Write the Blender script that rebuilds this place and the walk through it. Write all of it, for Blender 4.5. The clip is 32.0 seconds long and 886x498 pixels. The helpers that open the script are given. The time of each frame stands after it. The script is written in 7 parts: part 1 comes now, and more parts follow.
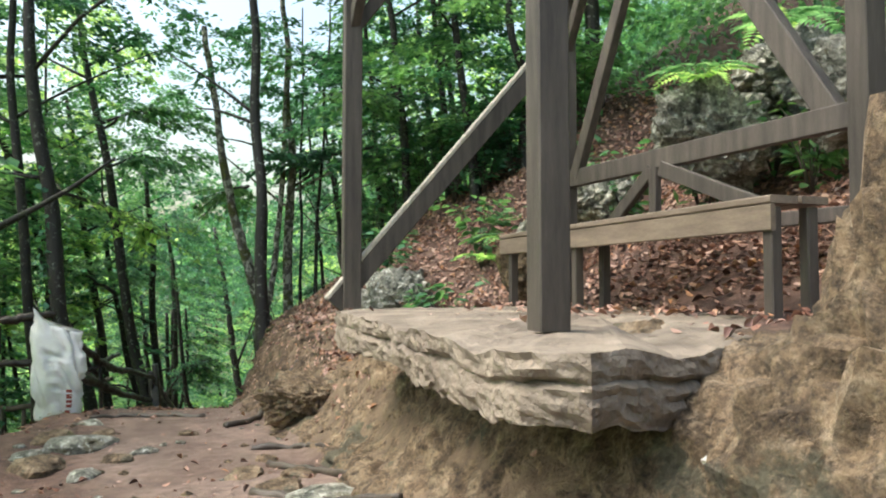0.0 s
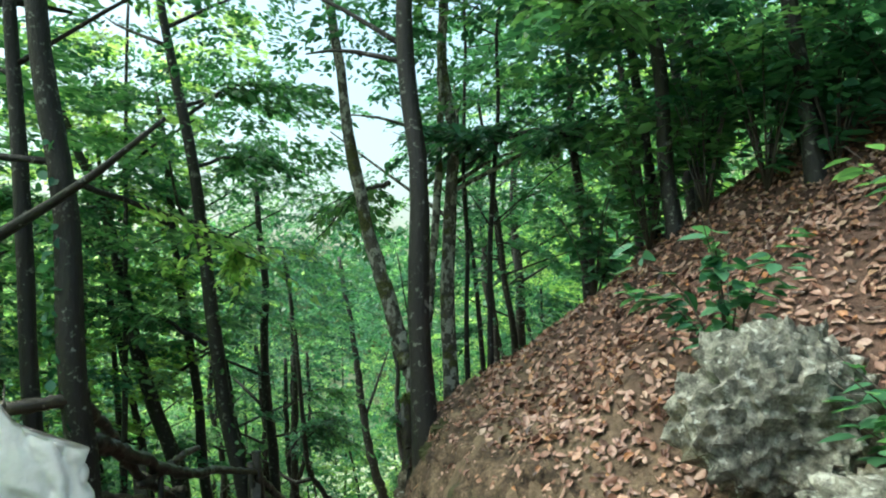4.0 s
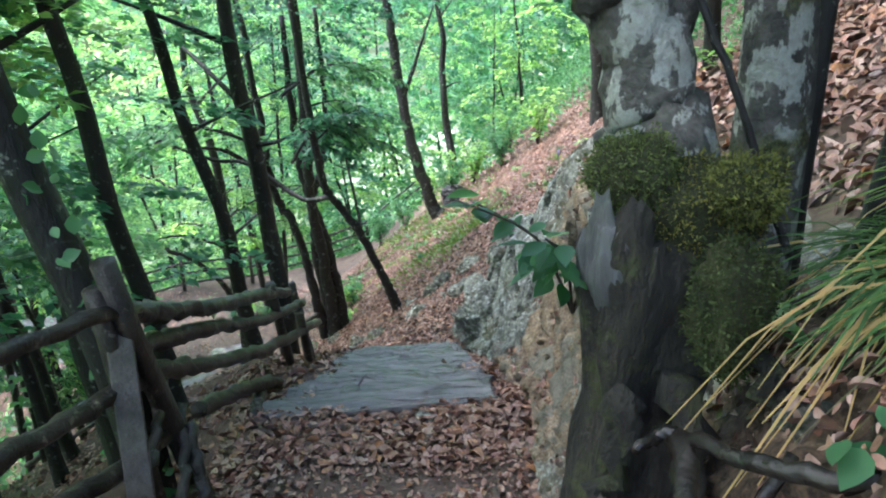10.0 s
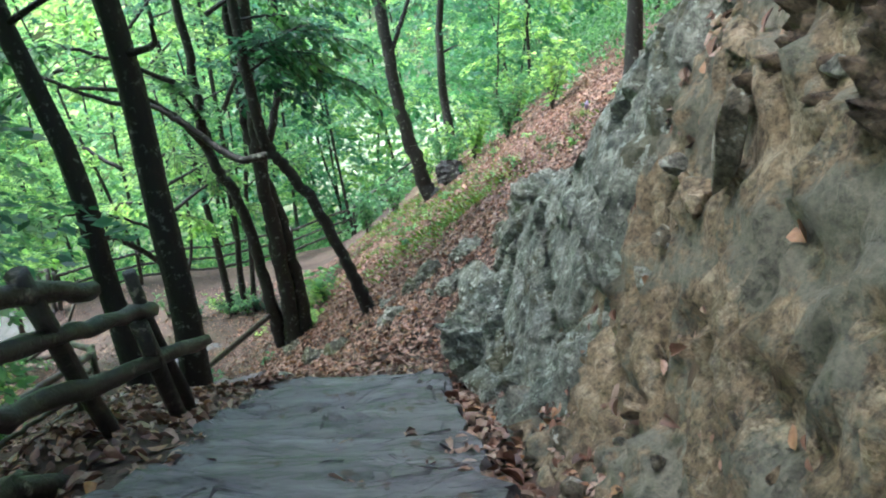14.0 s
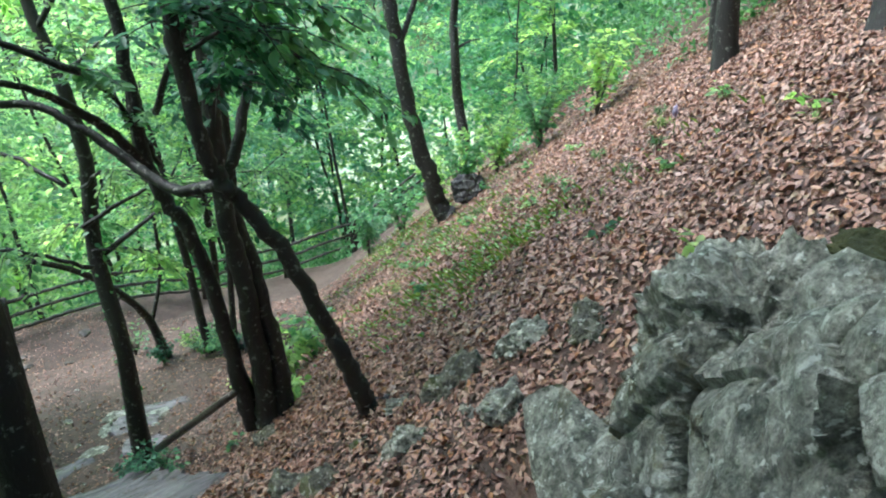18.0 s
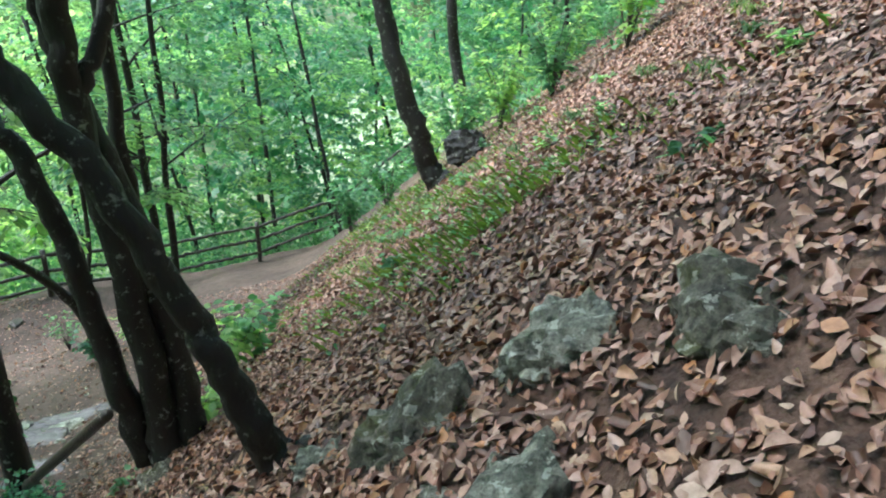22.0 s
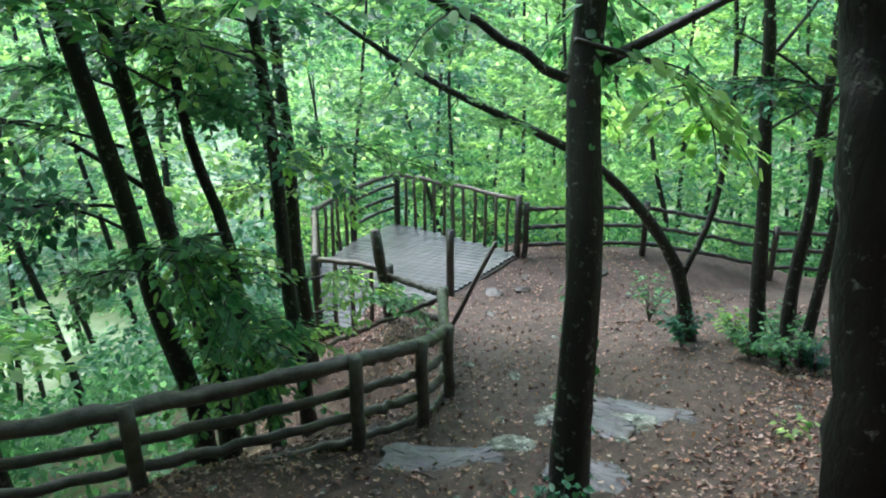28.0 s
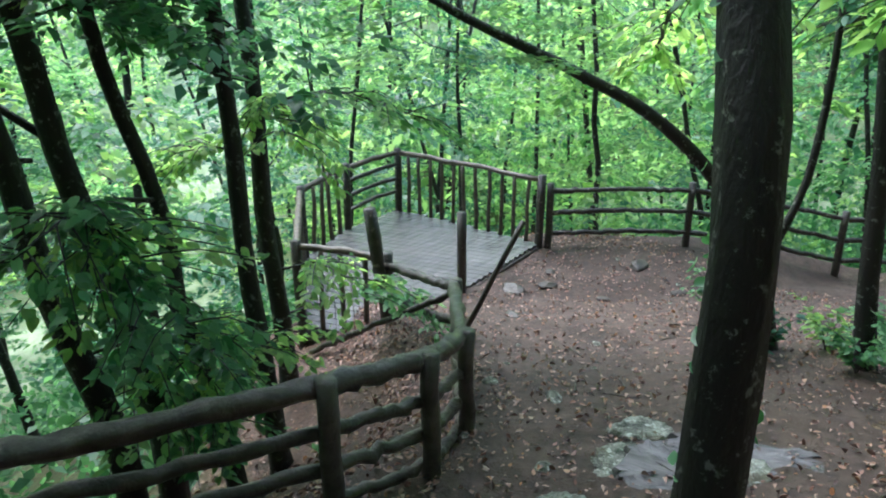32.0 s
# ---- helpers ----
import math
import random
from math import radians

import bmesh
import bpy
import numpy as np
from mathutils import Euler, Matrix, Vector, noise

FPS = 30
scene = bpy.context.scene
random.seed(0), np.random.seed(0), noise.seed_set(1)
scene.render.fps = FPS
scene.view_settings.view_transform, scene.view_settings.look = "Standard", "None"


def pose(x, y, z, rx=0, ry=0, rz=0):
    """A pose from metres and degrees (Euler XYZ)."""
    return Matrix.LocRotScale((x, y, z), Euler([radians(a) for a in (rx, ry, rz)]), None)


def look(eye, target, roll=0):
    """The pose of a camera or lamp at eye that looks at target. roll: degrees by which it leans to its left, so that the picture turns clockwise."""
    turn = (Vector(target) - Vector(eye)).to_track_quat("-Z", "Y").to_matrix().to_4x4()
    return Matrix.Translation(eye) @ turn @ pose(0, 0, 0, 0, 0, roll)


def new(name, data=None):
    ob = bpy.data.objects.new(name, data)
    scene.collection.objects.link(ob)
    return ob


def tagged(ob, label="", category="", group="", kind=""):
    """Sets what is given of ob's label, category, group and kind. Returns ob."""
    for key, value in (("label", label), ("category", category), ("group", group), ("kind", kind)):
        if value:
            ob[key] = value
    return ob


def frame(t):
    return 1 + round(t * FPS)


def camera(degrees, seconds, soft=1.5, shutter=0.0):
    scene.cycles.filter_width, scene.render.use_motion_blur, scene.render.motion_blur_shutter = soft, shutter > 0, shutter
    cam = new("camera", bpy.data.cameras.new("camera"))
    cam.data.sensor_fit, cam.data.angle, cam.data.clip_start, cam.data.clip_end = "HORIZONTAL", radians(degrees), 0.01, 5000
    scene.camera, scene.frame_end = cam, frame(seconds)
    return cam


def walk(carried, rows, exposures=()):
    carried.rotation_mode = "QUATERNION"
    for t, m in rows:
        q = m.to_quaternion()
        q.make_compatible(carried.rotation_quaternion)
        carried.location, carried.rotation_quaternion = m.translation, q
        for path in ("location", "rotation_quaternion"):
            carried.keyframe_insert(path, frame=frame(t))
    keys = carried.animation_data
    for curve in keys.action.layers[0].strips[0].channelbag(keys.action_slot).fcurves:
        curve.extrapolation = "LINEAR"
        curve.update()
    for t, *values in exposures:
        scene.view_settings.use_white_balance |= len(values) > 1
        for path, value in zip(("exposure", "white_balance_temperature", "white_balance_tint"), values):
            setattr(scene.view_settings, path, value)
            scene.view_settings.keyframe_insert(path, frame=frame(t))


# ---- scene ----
EXPO = [(0.0, 1.35, 6300, 8), (1.0, 1.3, 5800, 5), (3.0, 1.35, 5700, 3), (5.0, 1.25, 6300, -14), (6.0, 1.5, 5600, 10), (7.0, 2.15, 5200, 12), (9.0, 2.3, 5250, 14), (13.0, 2.1, 5400, 10), (18.0, 1.85, 5300, 6), (23.0, 1.8, 5350, 4), (25.0, 1.75, 5300, 4), (32.0, 1.5, 5200, 10)]
cam = camera(62.9, 32.0, soft=2.0)
PATH = [
    (0, (0.000, -5.080, 1.403), (0.571, -3.165, 1.494), 0.0),
    (0.5, (-0.018, -4.736, 1.810), (0.552, -2.821, 1.894), -0.3),
    (1, (0.023, -4.220, 1.783), (0.596, -2.306, 1.867), -0.3),
    (1.5, (0.033, -3.587, 1.767), (0.604, -1.672, 1.854), -0.1),
    (2, (-0.040, -2.877, 1.804), (0.533, -0.964, 1.898), -0.0),
    (2.5, (-0.200, -2.300, 1.800), (0.374, -0.387, 1.901), 0.2),
    (4.5, (0.000, 0.000, 1.550), (0.000, 1.991, 1.738), 0.0),
    (5, (0.040, 0.722, 1.558), (-0.244, 2.702, 1.525), 0.7),
    (5.5, (0.020, 1.429, 1.524), (-0.391, 3.367, 1.252), 0.8),
    (6, (-0.180, 2.095, 1.487), (-0.571, 4.014, 1.078), 0.8),
    (6.5, (-0.340, 2.539, 1.469), (-0.574, 4.440, 0.892), 0.6),
    (7, (-0.560, 2.981, 1.470), (-0.527, 4.859, 0.783), 0.4),
    (7.5, (-0.480, 3.470, 1.396), (-0.347, 5.336, 0.688), 0.1),
    (8, (-0.360, 3.830, 1.410), (-0.222, 5.695, 0.699), -0.2),
    (8.5, (-0.120, 4.207, 1.245), (0.014, 6.070, 0.527), -0.4),
    (9, (-0.040, 4.515, 1.173), (0.095, 6.380, 0.463), -0.4),
    (9.5, (-0.020, 4.876, 1.187), (0.115, 6.742, 0.480), -0.4),
    (10, (0.040, 5.186, 1.096), (0.173, 7.052, 0.389), -0.5),
    (10.5, (0.040, 5.463, 0.921), (0.175, 7.328, 0.211), -0.4),
    (11, (-0.020, 5.757, 0.788), (0.115, 7.622, 0.078), -0.4),
    (11.5, (0.080, 5.997, 0.590), (0.215, 7.862, -0.121), -0.2),
    (12, (0.080, 6.285, 0.517), (0.218, 8.150, -0.194), 0.0),
    (12.5, (0.220, 6.487, 0.295), (0.354, 8.352, -0.416), 0.0),
    (13, (0.180, 6.886, 0.112), (0.318, 8.750, -0.599), 0.2),
    (13.5, (0.220, 7.439, 0.003), (0.356, 9.303, -0.707), 0.1),
    (14, (0.380, 7.995, -0.145), (0.511, 9.856, -0.866), -0.2),
    (14.5, (0.500, 8.582, -0.190), (0.633, 10.442, -0.914), -0.1),
    (16.5, (0.420, 9.980, -0.319), (0.545, 11.838, -1.049), 0.0),
    (17, (0.400, 10.292, -0.430), (0.526, 12.152, -1.154), 0.2),
    (17.5, (0.380, 10.499, -0.491), (0.506, 12.361, -1.208), 0.2),
    (18, (0.300, 10.709, -0.592), (0.425, 12.572, -1.309), 0.3),
    (18.5, (0.380, 10.919, -0.692), (0.503, 12.782, -1.409), 0.2),
    (19, (0.460, 11.201, -0.907), (0.582, 13.060, -1.634), 0.1),
    (19.5, (0.440, 11.475, -1.042), (0.560, 13.332, -1.775), 0.2),
    (20, (0.520, 11.709, -1.180), (0.643, 13.564, -1.917), 0.2),
    (20.5, (0.480, 11.965, -1.337), (0.601, 13.820, -2.073), 0.3),
    (21, (0.520, 12.295, -1.426), (0.638, 14.152, -2.160), 0.3),
    (21.5, (0.480, 12.583, -1.499), (0.600, 14.441, -2.229), 0.4),
    (22, (0.620, 12.928, -1.748), (0.740, 14.782, -2.488), 0.4),
    (22.5, (0.420, 13.140, -1.869), (0.538, 14.993, -2.612), 0.5),
    (23, (0.360, 13.452, -1.980), (0.480, 15.307, -2.716), 0.6),
    (23.5, (0.400, 13.740, -2.053), (0.480, 15.600, -2.783), 0.8),
    (24, (0.280, 13.970, -2.152), (0.049, 15.815, -2.889), 1.1),
    (24.5, (0.200, 14.268, -2.324), (-0.507, 15.986, -3.064), 1.0),
    (25, (0.040, 14.480, -2.445), (-1.019, 16.005, -3.190), 0.8),
    (25.5, (-0.100, 14.629, -2.531), (-1.311, 16.033, -3.281), 0.6),
    (27.5, (-0.920, 15.394, -3.182), (-2.159, 16.776, -3.927), -0.1),
    (28, (-1.180, 15.546, -3.309), (-2.421, 16.928, -4.051), 0.0),
    (28.5, (-1.420, 15.637, -3.420), (-2.664, 17.018, -4.159), 0.0),
    (29, (-1.580, 15.770, -3.549), (-2.824, 17.148, -4.291), -0.1),
    (29.5, (-1.780, 15.922, -3.675), (-3.027, 17.299, -4.417), -0.1),
    (30, (-2.040, 16.073, -3.781), (-3.286, 17.452, -4.520), 0.0),
    (30.5, (-2.140, 16.200, -3.849), (-3.388, 17.578, -4.585), -0.1),
    (31, (-2.300, 16.349, -3.936), (-3.549, 17.728, -4.668), -0.1),
    (31.5, (-2.260, 16.625, -4.091), (-3.508, 18.003, -4.826), -0.1),
    (32, (-2.440, 16.819, -4.233), (-3.689, 18.195, -4.972), 0.0),
]
walk(cam, [(t, look(eye, target, roll)) for t, eye, target, roll in PATH],
     exposures=EXPO)

# ---- sky and sun: a bright overcast day under trees ----
world = bpy.data.worlds.new("sky")
scene.world = world
world.use_nodes = True
wn = world.node_tree
sky = wn.nodes.new("ShaderNodeTexSky")
sky.sky_type = "NISHITA"
sky.sun_disc = False
sky.sun_elevation, sky.sun_rotation = radians(59), radians(275)
sky.air_density, sky.dust_density, sky.ozone_density = 1.6, 6.0, 0.6
wn.nodes["Background"].inputs["Strength"].default_value = 0.15
wn.links.new(sky.outputs["Color"], wn.nodes["Background"].inputs["Color"])
sun = new("sun", bpy.data.lights.new("sun", "SUN"))
sun.data.energy, sun.data.angle, sun.data.color = 1.5, radians(40), (1.0, 0.97, 0.92)
sun.matrix_world = look((0, 0, 0), (0.5, -0.04, -0.86))

# ---- materials ----
def material(name, build, rough=None):
    m = bpy.data.materials.new(name)
    m.use_nodes = True
    nt = m.node_tree
    b = nt.nodes["Principled BSDF"]
    build(nt, b)
    if rough is not None:
        b.inputs["Roughness"].default_value = rough
    return m


def node(nt, kind, **inputs):
    n = nt.nodes.new(kind)
    for k, v in inputs.items():
        n.inputs[k.replace("_", " ")].default_value = v
    return n


def noise_node(nt, scale, detail=6.0, rough=0.6, coord="Object", stretch=None):
    tc = nt.nodes.new("ShaderNodeTexCoord")
    n = node(nt, "ShaderNodeTexNoise", Scale=scale, Detail=detail, Roughness=rough)
    src = tc.outputs[coord]
    if stretch:
        mp = nt.nodes.new("ShaderNodeMapping")
        mp.inputs["Scale"].default_value = stretch
        nt.links.new(src, mp.inputs["Vector"])
        src = mp.outputs["Vector"]
    nt.links.new(src, n.inputs["Vector"])
    return n


def ramp(nt, fac, *stops):
    r = nt.nodes.new("ShaderNodeValToRGB")
    while len(r.color_ramp.elements) < len(stops):
        r.color_ramp.elements.new(0.5)
    for e, (pos, col) in zip(r.color_ramp.elements, stops):
        e.position, e.color = pos, (*col, 1) if len(col) == 3 else col
    nt.links.new(fac, r.inputs["Fac"])
    return r.outputs["Color"]


def mix(nt, fac, a, b, mode="MIX"):
    m = nt.nodes.new("ShaderNodeMix")
    m.data_type, m.blend_type = "RGBA", mode
    for sock, val in ((m.inputs[0], fac), (m.inputs[6], a), (m.inputs[7], b)):
        if hasattr(val, "is_linked"):
            nt.links.new(val, sock)
        else:
            sock.default_value = val if isinstance(val, (int, float)) else (*val, 1)
    return m.outputs[2]


def bump(nt, b, height, strength=0.4, dist=0.02):
    n = nt.nodes.new("ShaderNodeBump")
    n.inputs["Strength"].default_value, n.inputs["Distance"].default_value = strength, dist
    nt.links.new(height, n.inputs["Height"])
    nt.links.new(n.outputs["Normal"], b.inputs["Normal"])


def plain(c1, c2, scale, rough=0.8, fine=60.0, strength=0.4, dist=0.01, stretch=None, spots=None, coord="Object"):
    """Two tones at a large and a fine scale, with relief; spots: (colour, scale, threshold)."""
    def build(nt, b):
        b.inputs["Roughness"].default_value = rough
        big = noise_node(nt, scale, stretch=stretch, coord=coord)
        small = noise_node(nt, fine, stretch=stretch, coord=coord)
        col = ramp(nt, big.outputs["Fac"], (0.3, c1), (0.7, c2))
        col = mix(nt, 0.5, col, ramp(nt, small.outputs["Fac"], (0.25, (0.35,) * 3), (0.75, (1.0,) * 3)), "MULTIPLY")
        if spots:
            sp = noise_node(nt, spots[1], detail=9.0, rough=0.72, coord=coord)
            mask = ramp(nt, sp.outputs["Fac"], (spots[2], (0,) * 3), (spots[2] + 0.06, (1,) * 3))
            col = mix(nt, mask, col, spots[0])
        info = nt.nodes.new("ShaderNodeObjectInfo")
        vary = ramp(nt, info.outputs["Random"], (0.0, (0.78,) * 3), (1.0, (1.0,) * 3))
        col = mix(nt, 1.0, col, vary, "MULTIPLY")
        nt.links.new(col, b.inputs["Base Color"])
        add = nt.nodes.new("ShaderNodeMath")
        nt.links.new(big.outputs["Fac"], add.inputs[0])
        nt.links.new(small.outputs["Fac"], add.inputs[1])
        bump(nt, b, add.outputs[0], strength, dist)
    return build


def leafy(dark, light, gloss=0.45, through_light=0.5):
    def build(nt, b):
        geo = nt.nodes.new("ShaderNodeNewGeometry")
        info = nt.nodes.new("ShaderNodeObjectInfo")
        col = ramp(nt, geo.outputs["Random Per Island"], (0.0, dark), (1.0, light))
        tone = ramp(nt, info.outputs["Random"], (0.0, (0.36, 0.5, 0.62)), (0.35, (0.7, 0.85, 0.95)), (0.7, (1.0, 1.0, 0.85)), (1.0, (1.3, 1.2, 1.05)))
        col = mix(nt, 1.0, col, tone, "MULTIPLY")
        nt.links.new(col, b.inputs["Base Color"])
        b.inputs["Roughness"].default_value = gloss
        tr = nt.nodes.new("ShaderNodeBsdfTranslucent")
        warm = mix(nt, 1.0, col, (1.45, 1.45, 0.75), "MULTIPLY")
        nt.links.new(warm, tr.inputs["Color"])
        ms = nt.nodes.new("ShaderNodeMixShader")
        ms.inputs[0].default_value = through_light
        nt.links.new(b.outputs[0], ms.inputs[1])
        nt.links.new(tr.outputs[0], ms.inputs[2])
        nt.links.new(ms.outputs[0], nt.nodes["Material Output"].inputs["Surface"])
    return build


def litter_build(nt, b):
    geo = nt.nodes.new("ShaderNodeNewGeometry")
    col = ramp(nt, geo.outputs["Random Per Island"], (0.0, (0.055, 0.026, 0.018)), (0.2, (0.14, 0.062, 0.038)), (0.4, (0.27, 0.135, 0.09)),
               (0.6, (0.37, 0.215, 0.16)), (0.82, (0.45, 0.31, 0.25)), (0.92, (0.38, 0.17, 0.06)), (1.0, (0.48, 0.36, 0.28)))
    blot = noise_node(nt, 45.0, 4.0)
    col = mix(nt, 0.7, col, ramp(nt, blot.outputs["Fac"], (0.3, (0.45, 0.4, 0.38)), (0.65, (1.0,) * 3)), "MULTIPLY")
    nt.links.new(col, b.inputs["Base Color"])
    bump(nt, b, blot.outputs["Fac"], 0.5, 0.006)


def ground_build(nt, b):
    at = nt.nodes.new("ShaderNodeAttribute")
    at.attribute_name = "zone"
    sep = nt.nodes.new("ShaderNodeSeparateColor")
    nt.links.new(at.outputs["Color"], sep.inputs["Color"])
    n1, n2, n3 = noise_node(nt, 0.9), noise_node(nt, 9.0), noise_node(nt, 55.0)
    soil = ramp(nt, n2.outputs["Fac"], (0.3, (0.05, 0.028, 0.02)), (0.5, (0.14, 0.078, 0.055)), (0.72, (0.25, 0.155, 0.112)))
    dirt = ramp(nt, n2.outputs["Fac"], (0.3, (0.048, 0.03, 0.022)), (0.7, (0.135, 0.088, 0.065)))
    clay = ramp(nt, n2.outputs["Fac"], (0.3, (0.1, 0.066, 0.038)), (0.7, (0.23, 0.165, 0.1)))
    moss = ramp(nt, n2.outputs["Fac"], (0.3, (0.05, 0.075, 0.02)), (0.7, (0.16, 0.2, 0.06)))
    dry = ramp(nt, n2.outputs["Fac"], (0.3, (0.15, 0.1, 0.078)), (0.7, (0.32, 0.235, 0.19)))
    dirt = mix(nt, at.outputs["Alpha"], dirt, dry)
    col = mix(nt, sep.outputs[0], soil, dirt)
    col = mix(nt, ramp(nt, n1.outputs["Fac"], (0.42, (0,) * 3), (0.58, (1,) * 3)), mix(nt, 1.0, col, (0.6, 0.55, 0.52), "MULTIPLY"), col)
    col = mix(nt, sep.outputs[2], col, clay)
    mg = nt.nodes.new("ShaderNodeMath")
    mg.operation = "MULTIPLY"
    nt.links.new(sep.outputs[1], mg.inputs[0])
    nt.links.new(ramp(nt, n1.outputs["Fac"], (0.4, (0.2,) * 3), (0.6, (1,) * 3)), mg.inputs[1])
    col = mix(nt, mg.outputs[0], col, moss)
    # pale patches far downhill: the valley's haze and brightness put into the colour
    haze_patch = nt.nodes.new("ShaderNodeAttribute")
    haze_patch.attribute_name = "valley_haze"
    col = mix(nt, haze_patch.outputs["Fac"], col, ramp(nt, n1.outputs["Fac"], (0.35, (0.28, 0.37, 0.18)), (0.65, (0.55, 0.6, 0.42))))
    col = mix(nt, 0.6, col, ramp(nt, n3.outputs["Fac"], (0.25, (0.4,) * 3), (0.7, (1.0,) * 3)), "MULTIPLY")
    nt.links.new(col, b.inputs["Base Color"])
    add = nt.nodes.new("ShaderNodeMath")
    nt.links.new(n2.outputs["Fac"], add.inputs[0])
    nt.links.new(n3.outputs["Fac"], add.inputs[1])
    bump(nt, b, add.outputs[0], 0.8, 0.035)
    b.inputs["Roughness"].default_value = 0.75


GROUND = material("forest_soil", ground_build)
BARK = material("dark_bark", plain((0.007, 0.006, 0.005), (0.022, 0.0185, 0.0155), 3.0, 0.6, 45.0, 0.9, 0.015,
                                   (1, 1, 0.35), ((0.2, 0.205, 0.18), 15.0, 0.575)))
LEAF = material("green_leaf", leafy((0.042, 0.13, 0.066), (0.18, 0.36, 0.2), 0.28), 0.33)
LEAF_LIGHT = material("fresh_leaf", leafy((0.095, 0.23, 0.1), (0.42, 0.6, 0.33), 0.28, 0.7), 0.32)
# distance haze and bright light are put into this pale leaf colour
LEAF_LIT_HAZE = material("leaf_with_painted_light", leafy((0.24, 0.4, 0.19), (0.62, 0.76, 0.5), 0.35, 0.7), 0.4)
GRASS = material("grass_blade", leafy((0.05, 0.1, 0.02), (0.16, 0.24, 0.06), 0.6, 0.35), 0.6)
STRAW = material("dry_grass", leafy((0.3, 0.22, 0.1), (0.5, 0.4, 0.2), 0.7, 0.35), 0.7)
LITTER = material("dead_leaf", litter_build, 0.42)
def stone(c1, c2, c3, moss, amount, lichen=None, relief=0.045):
    """Weathered stone: mottled tones, stains, moss, specks of lichen, and cracks in relief."""
    def build(nt, b):
        n1, n2, n3 = noise_node(nt, 2.4, 8, 0.7), noise_node(nt, 8.0, 10, 0.78), noise_node(nt, 48.0, 6, 0.75)
        col = ramp(nt, n2.outputs["Fac"], (0.38, c1), (0.5, c2), (0.62, c3))
        col = mix(nt, 0.85, col, ramp(nt, n3.outputs["Fac"], (0.36, (0.22,) * 3), (0.56, (1.0,) * 3)), "MULTIPLY")
        col = mix(nt, ramp(nt, n1.outputs["Fac"], (amount, (0,) * 3), (amount + 0.05, (0.85,) * 3)), col, mix(nt, n3.outputs["Fac"], (0.01, 0.01, 0.004), moss))
        if lichen:
            sp = noise_node(nt, 21.0, 5, 0.6)
            col = mix(nt, ramp(nt, sp.outputs["Fac"], (0.585, (0,) * 3), (0.615, (0.8,) * 3)), col, lichen)
        tc = nt.nodes.new("ShaderNodeTexCoord")
        vor = node(nt, "ShaderNodeTexVoronoi", Scale=4.1)
        vor.feature = "DISTANCE_TO_EDGE"
        nt.links.new(mix(nt, 0.45, tc.outputs["Object"], n2.outputs["Color"]), vor.inputs["Vector"])
        pit = noise_node(nt, 17.0, 5, 0.75)
        crack = mix(nt, 0.5, ramp(nt, vor.outputs["Distance"], (0.0, (0,) * 3), (0.02, (1,) * 3)), ramp(nt, pit.outputs["Fac"], (0.36, (0,) * 3), (0.46, (1,) * 3)))
        col = mix(nt, 0.55, col, crack, "MULTIPLY")
        nt.links.new(col, b.inputs["Base Color"])
        h = mix(nt, 0.35, mix(nt, 0.55, n2.outputs["Fac"], n3.outputs["Fac"]), crack)
        bump(nt, b, h, 1.0, relief)
    return build


ROCK = material("grey_limestone", stone((0.085, 0.09, 0.07), (0.27, 0.272, 0.222), (0.5, 0.495, 0.425), (0.2, 0.17, 0.08), 0.55, (0.58, 0.6, 0.54)), 0.5)
MOSSROCK = material("mossy_dark_rock", stone((0.045, 0.044, 0.034), (0.14, 0.133, 0.1), (0.28, 0.265, 0.22), (0.15, 0.155, 0.045), 0.5, (0.4, 0.41, 0.36)), 0.65)
CLAYROCK = material("tan_earth_rock", stone((0.075, 0.05, 0.028), (0.2, 0.14, 0.08), (0.34, 0.265, 0.175), (0.17, 0.165, 0.11), 0.56), 0.85)
OCHRE = material("ochre_clay_on_rock", stone((0.13, 0.087, 0.05), (0.28, 0.2, 0.12), (0.43, 0.345, 0.24), (0.29, 0.275, 0.215), 0.5, None, 0.018), 0.8)
CLAYGREY = material("clay_smeared_rock", stone((0.16, 0.152, 0.122), (0.29, 0.272, 0.22), (0.41, 0.385, 0.315), (0.27, 0.21, 0.125), 0.5, (0.45, 0.45, 0.39), 0.03), 0.6)
HUMUS = material("dark_root_soil", stone((0.04, 0.026, 0.016), (0.115, 0.076, 0.046), (0.23, 0.165, 0.105), (0.1, 0.1, 0.035), 0.58, None, 0.02), 0.95)
PALESTONE = material("pale_tan_stone", stone((0.12, 0.095, 0.062), (0.26, 0.21, 0.145), (0.42, 0.36, 0.275), (0.17, 0.16, 0.06), 0.62, (0.6, 0.57, 0.5)), 0.7)
ROTWOOD = material("black_rotten_wood", plain((0.014, 0.012, 0.009), (0.085, 0.072, 0.052), 8.0, 0.8, 40.0, 1.0, 0.035, (2, 2, 0.8), ((0.075, 0.08, 0.03), 7.0, 0.53)))
DEADWOOD = material("grey_dead_wood", plain((0.05, 0.05, 0.05), (0.15, 0.15, 0.148), 9.0, 0.55, 50.0, 0.6, 0.01, (4, 4, 0.5)))
# pale tone that stands for sky light on the brace's top face
LIT_EDGE = material("painted_lit_edge", plain((0.4, 0.37, 0.3), (0.7, 0.66, 0.56), 12.0, 0.8, 60.0, 0.8, 0.01, (3, 3, 0.7)))
WETROOT = material("wet_black_root", plain((0.012, 0.01, 0.009), (0.05, 0.042, 0.036), 6.0, 0.22, 36.0, 0.7, 0.012))
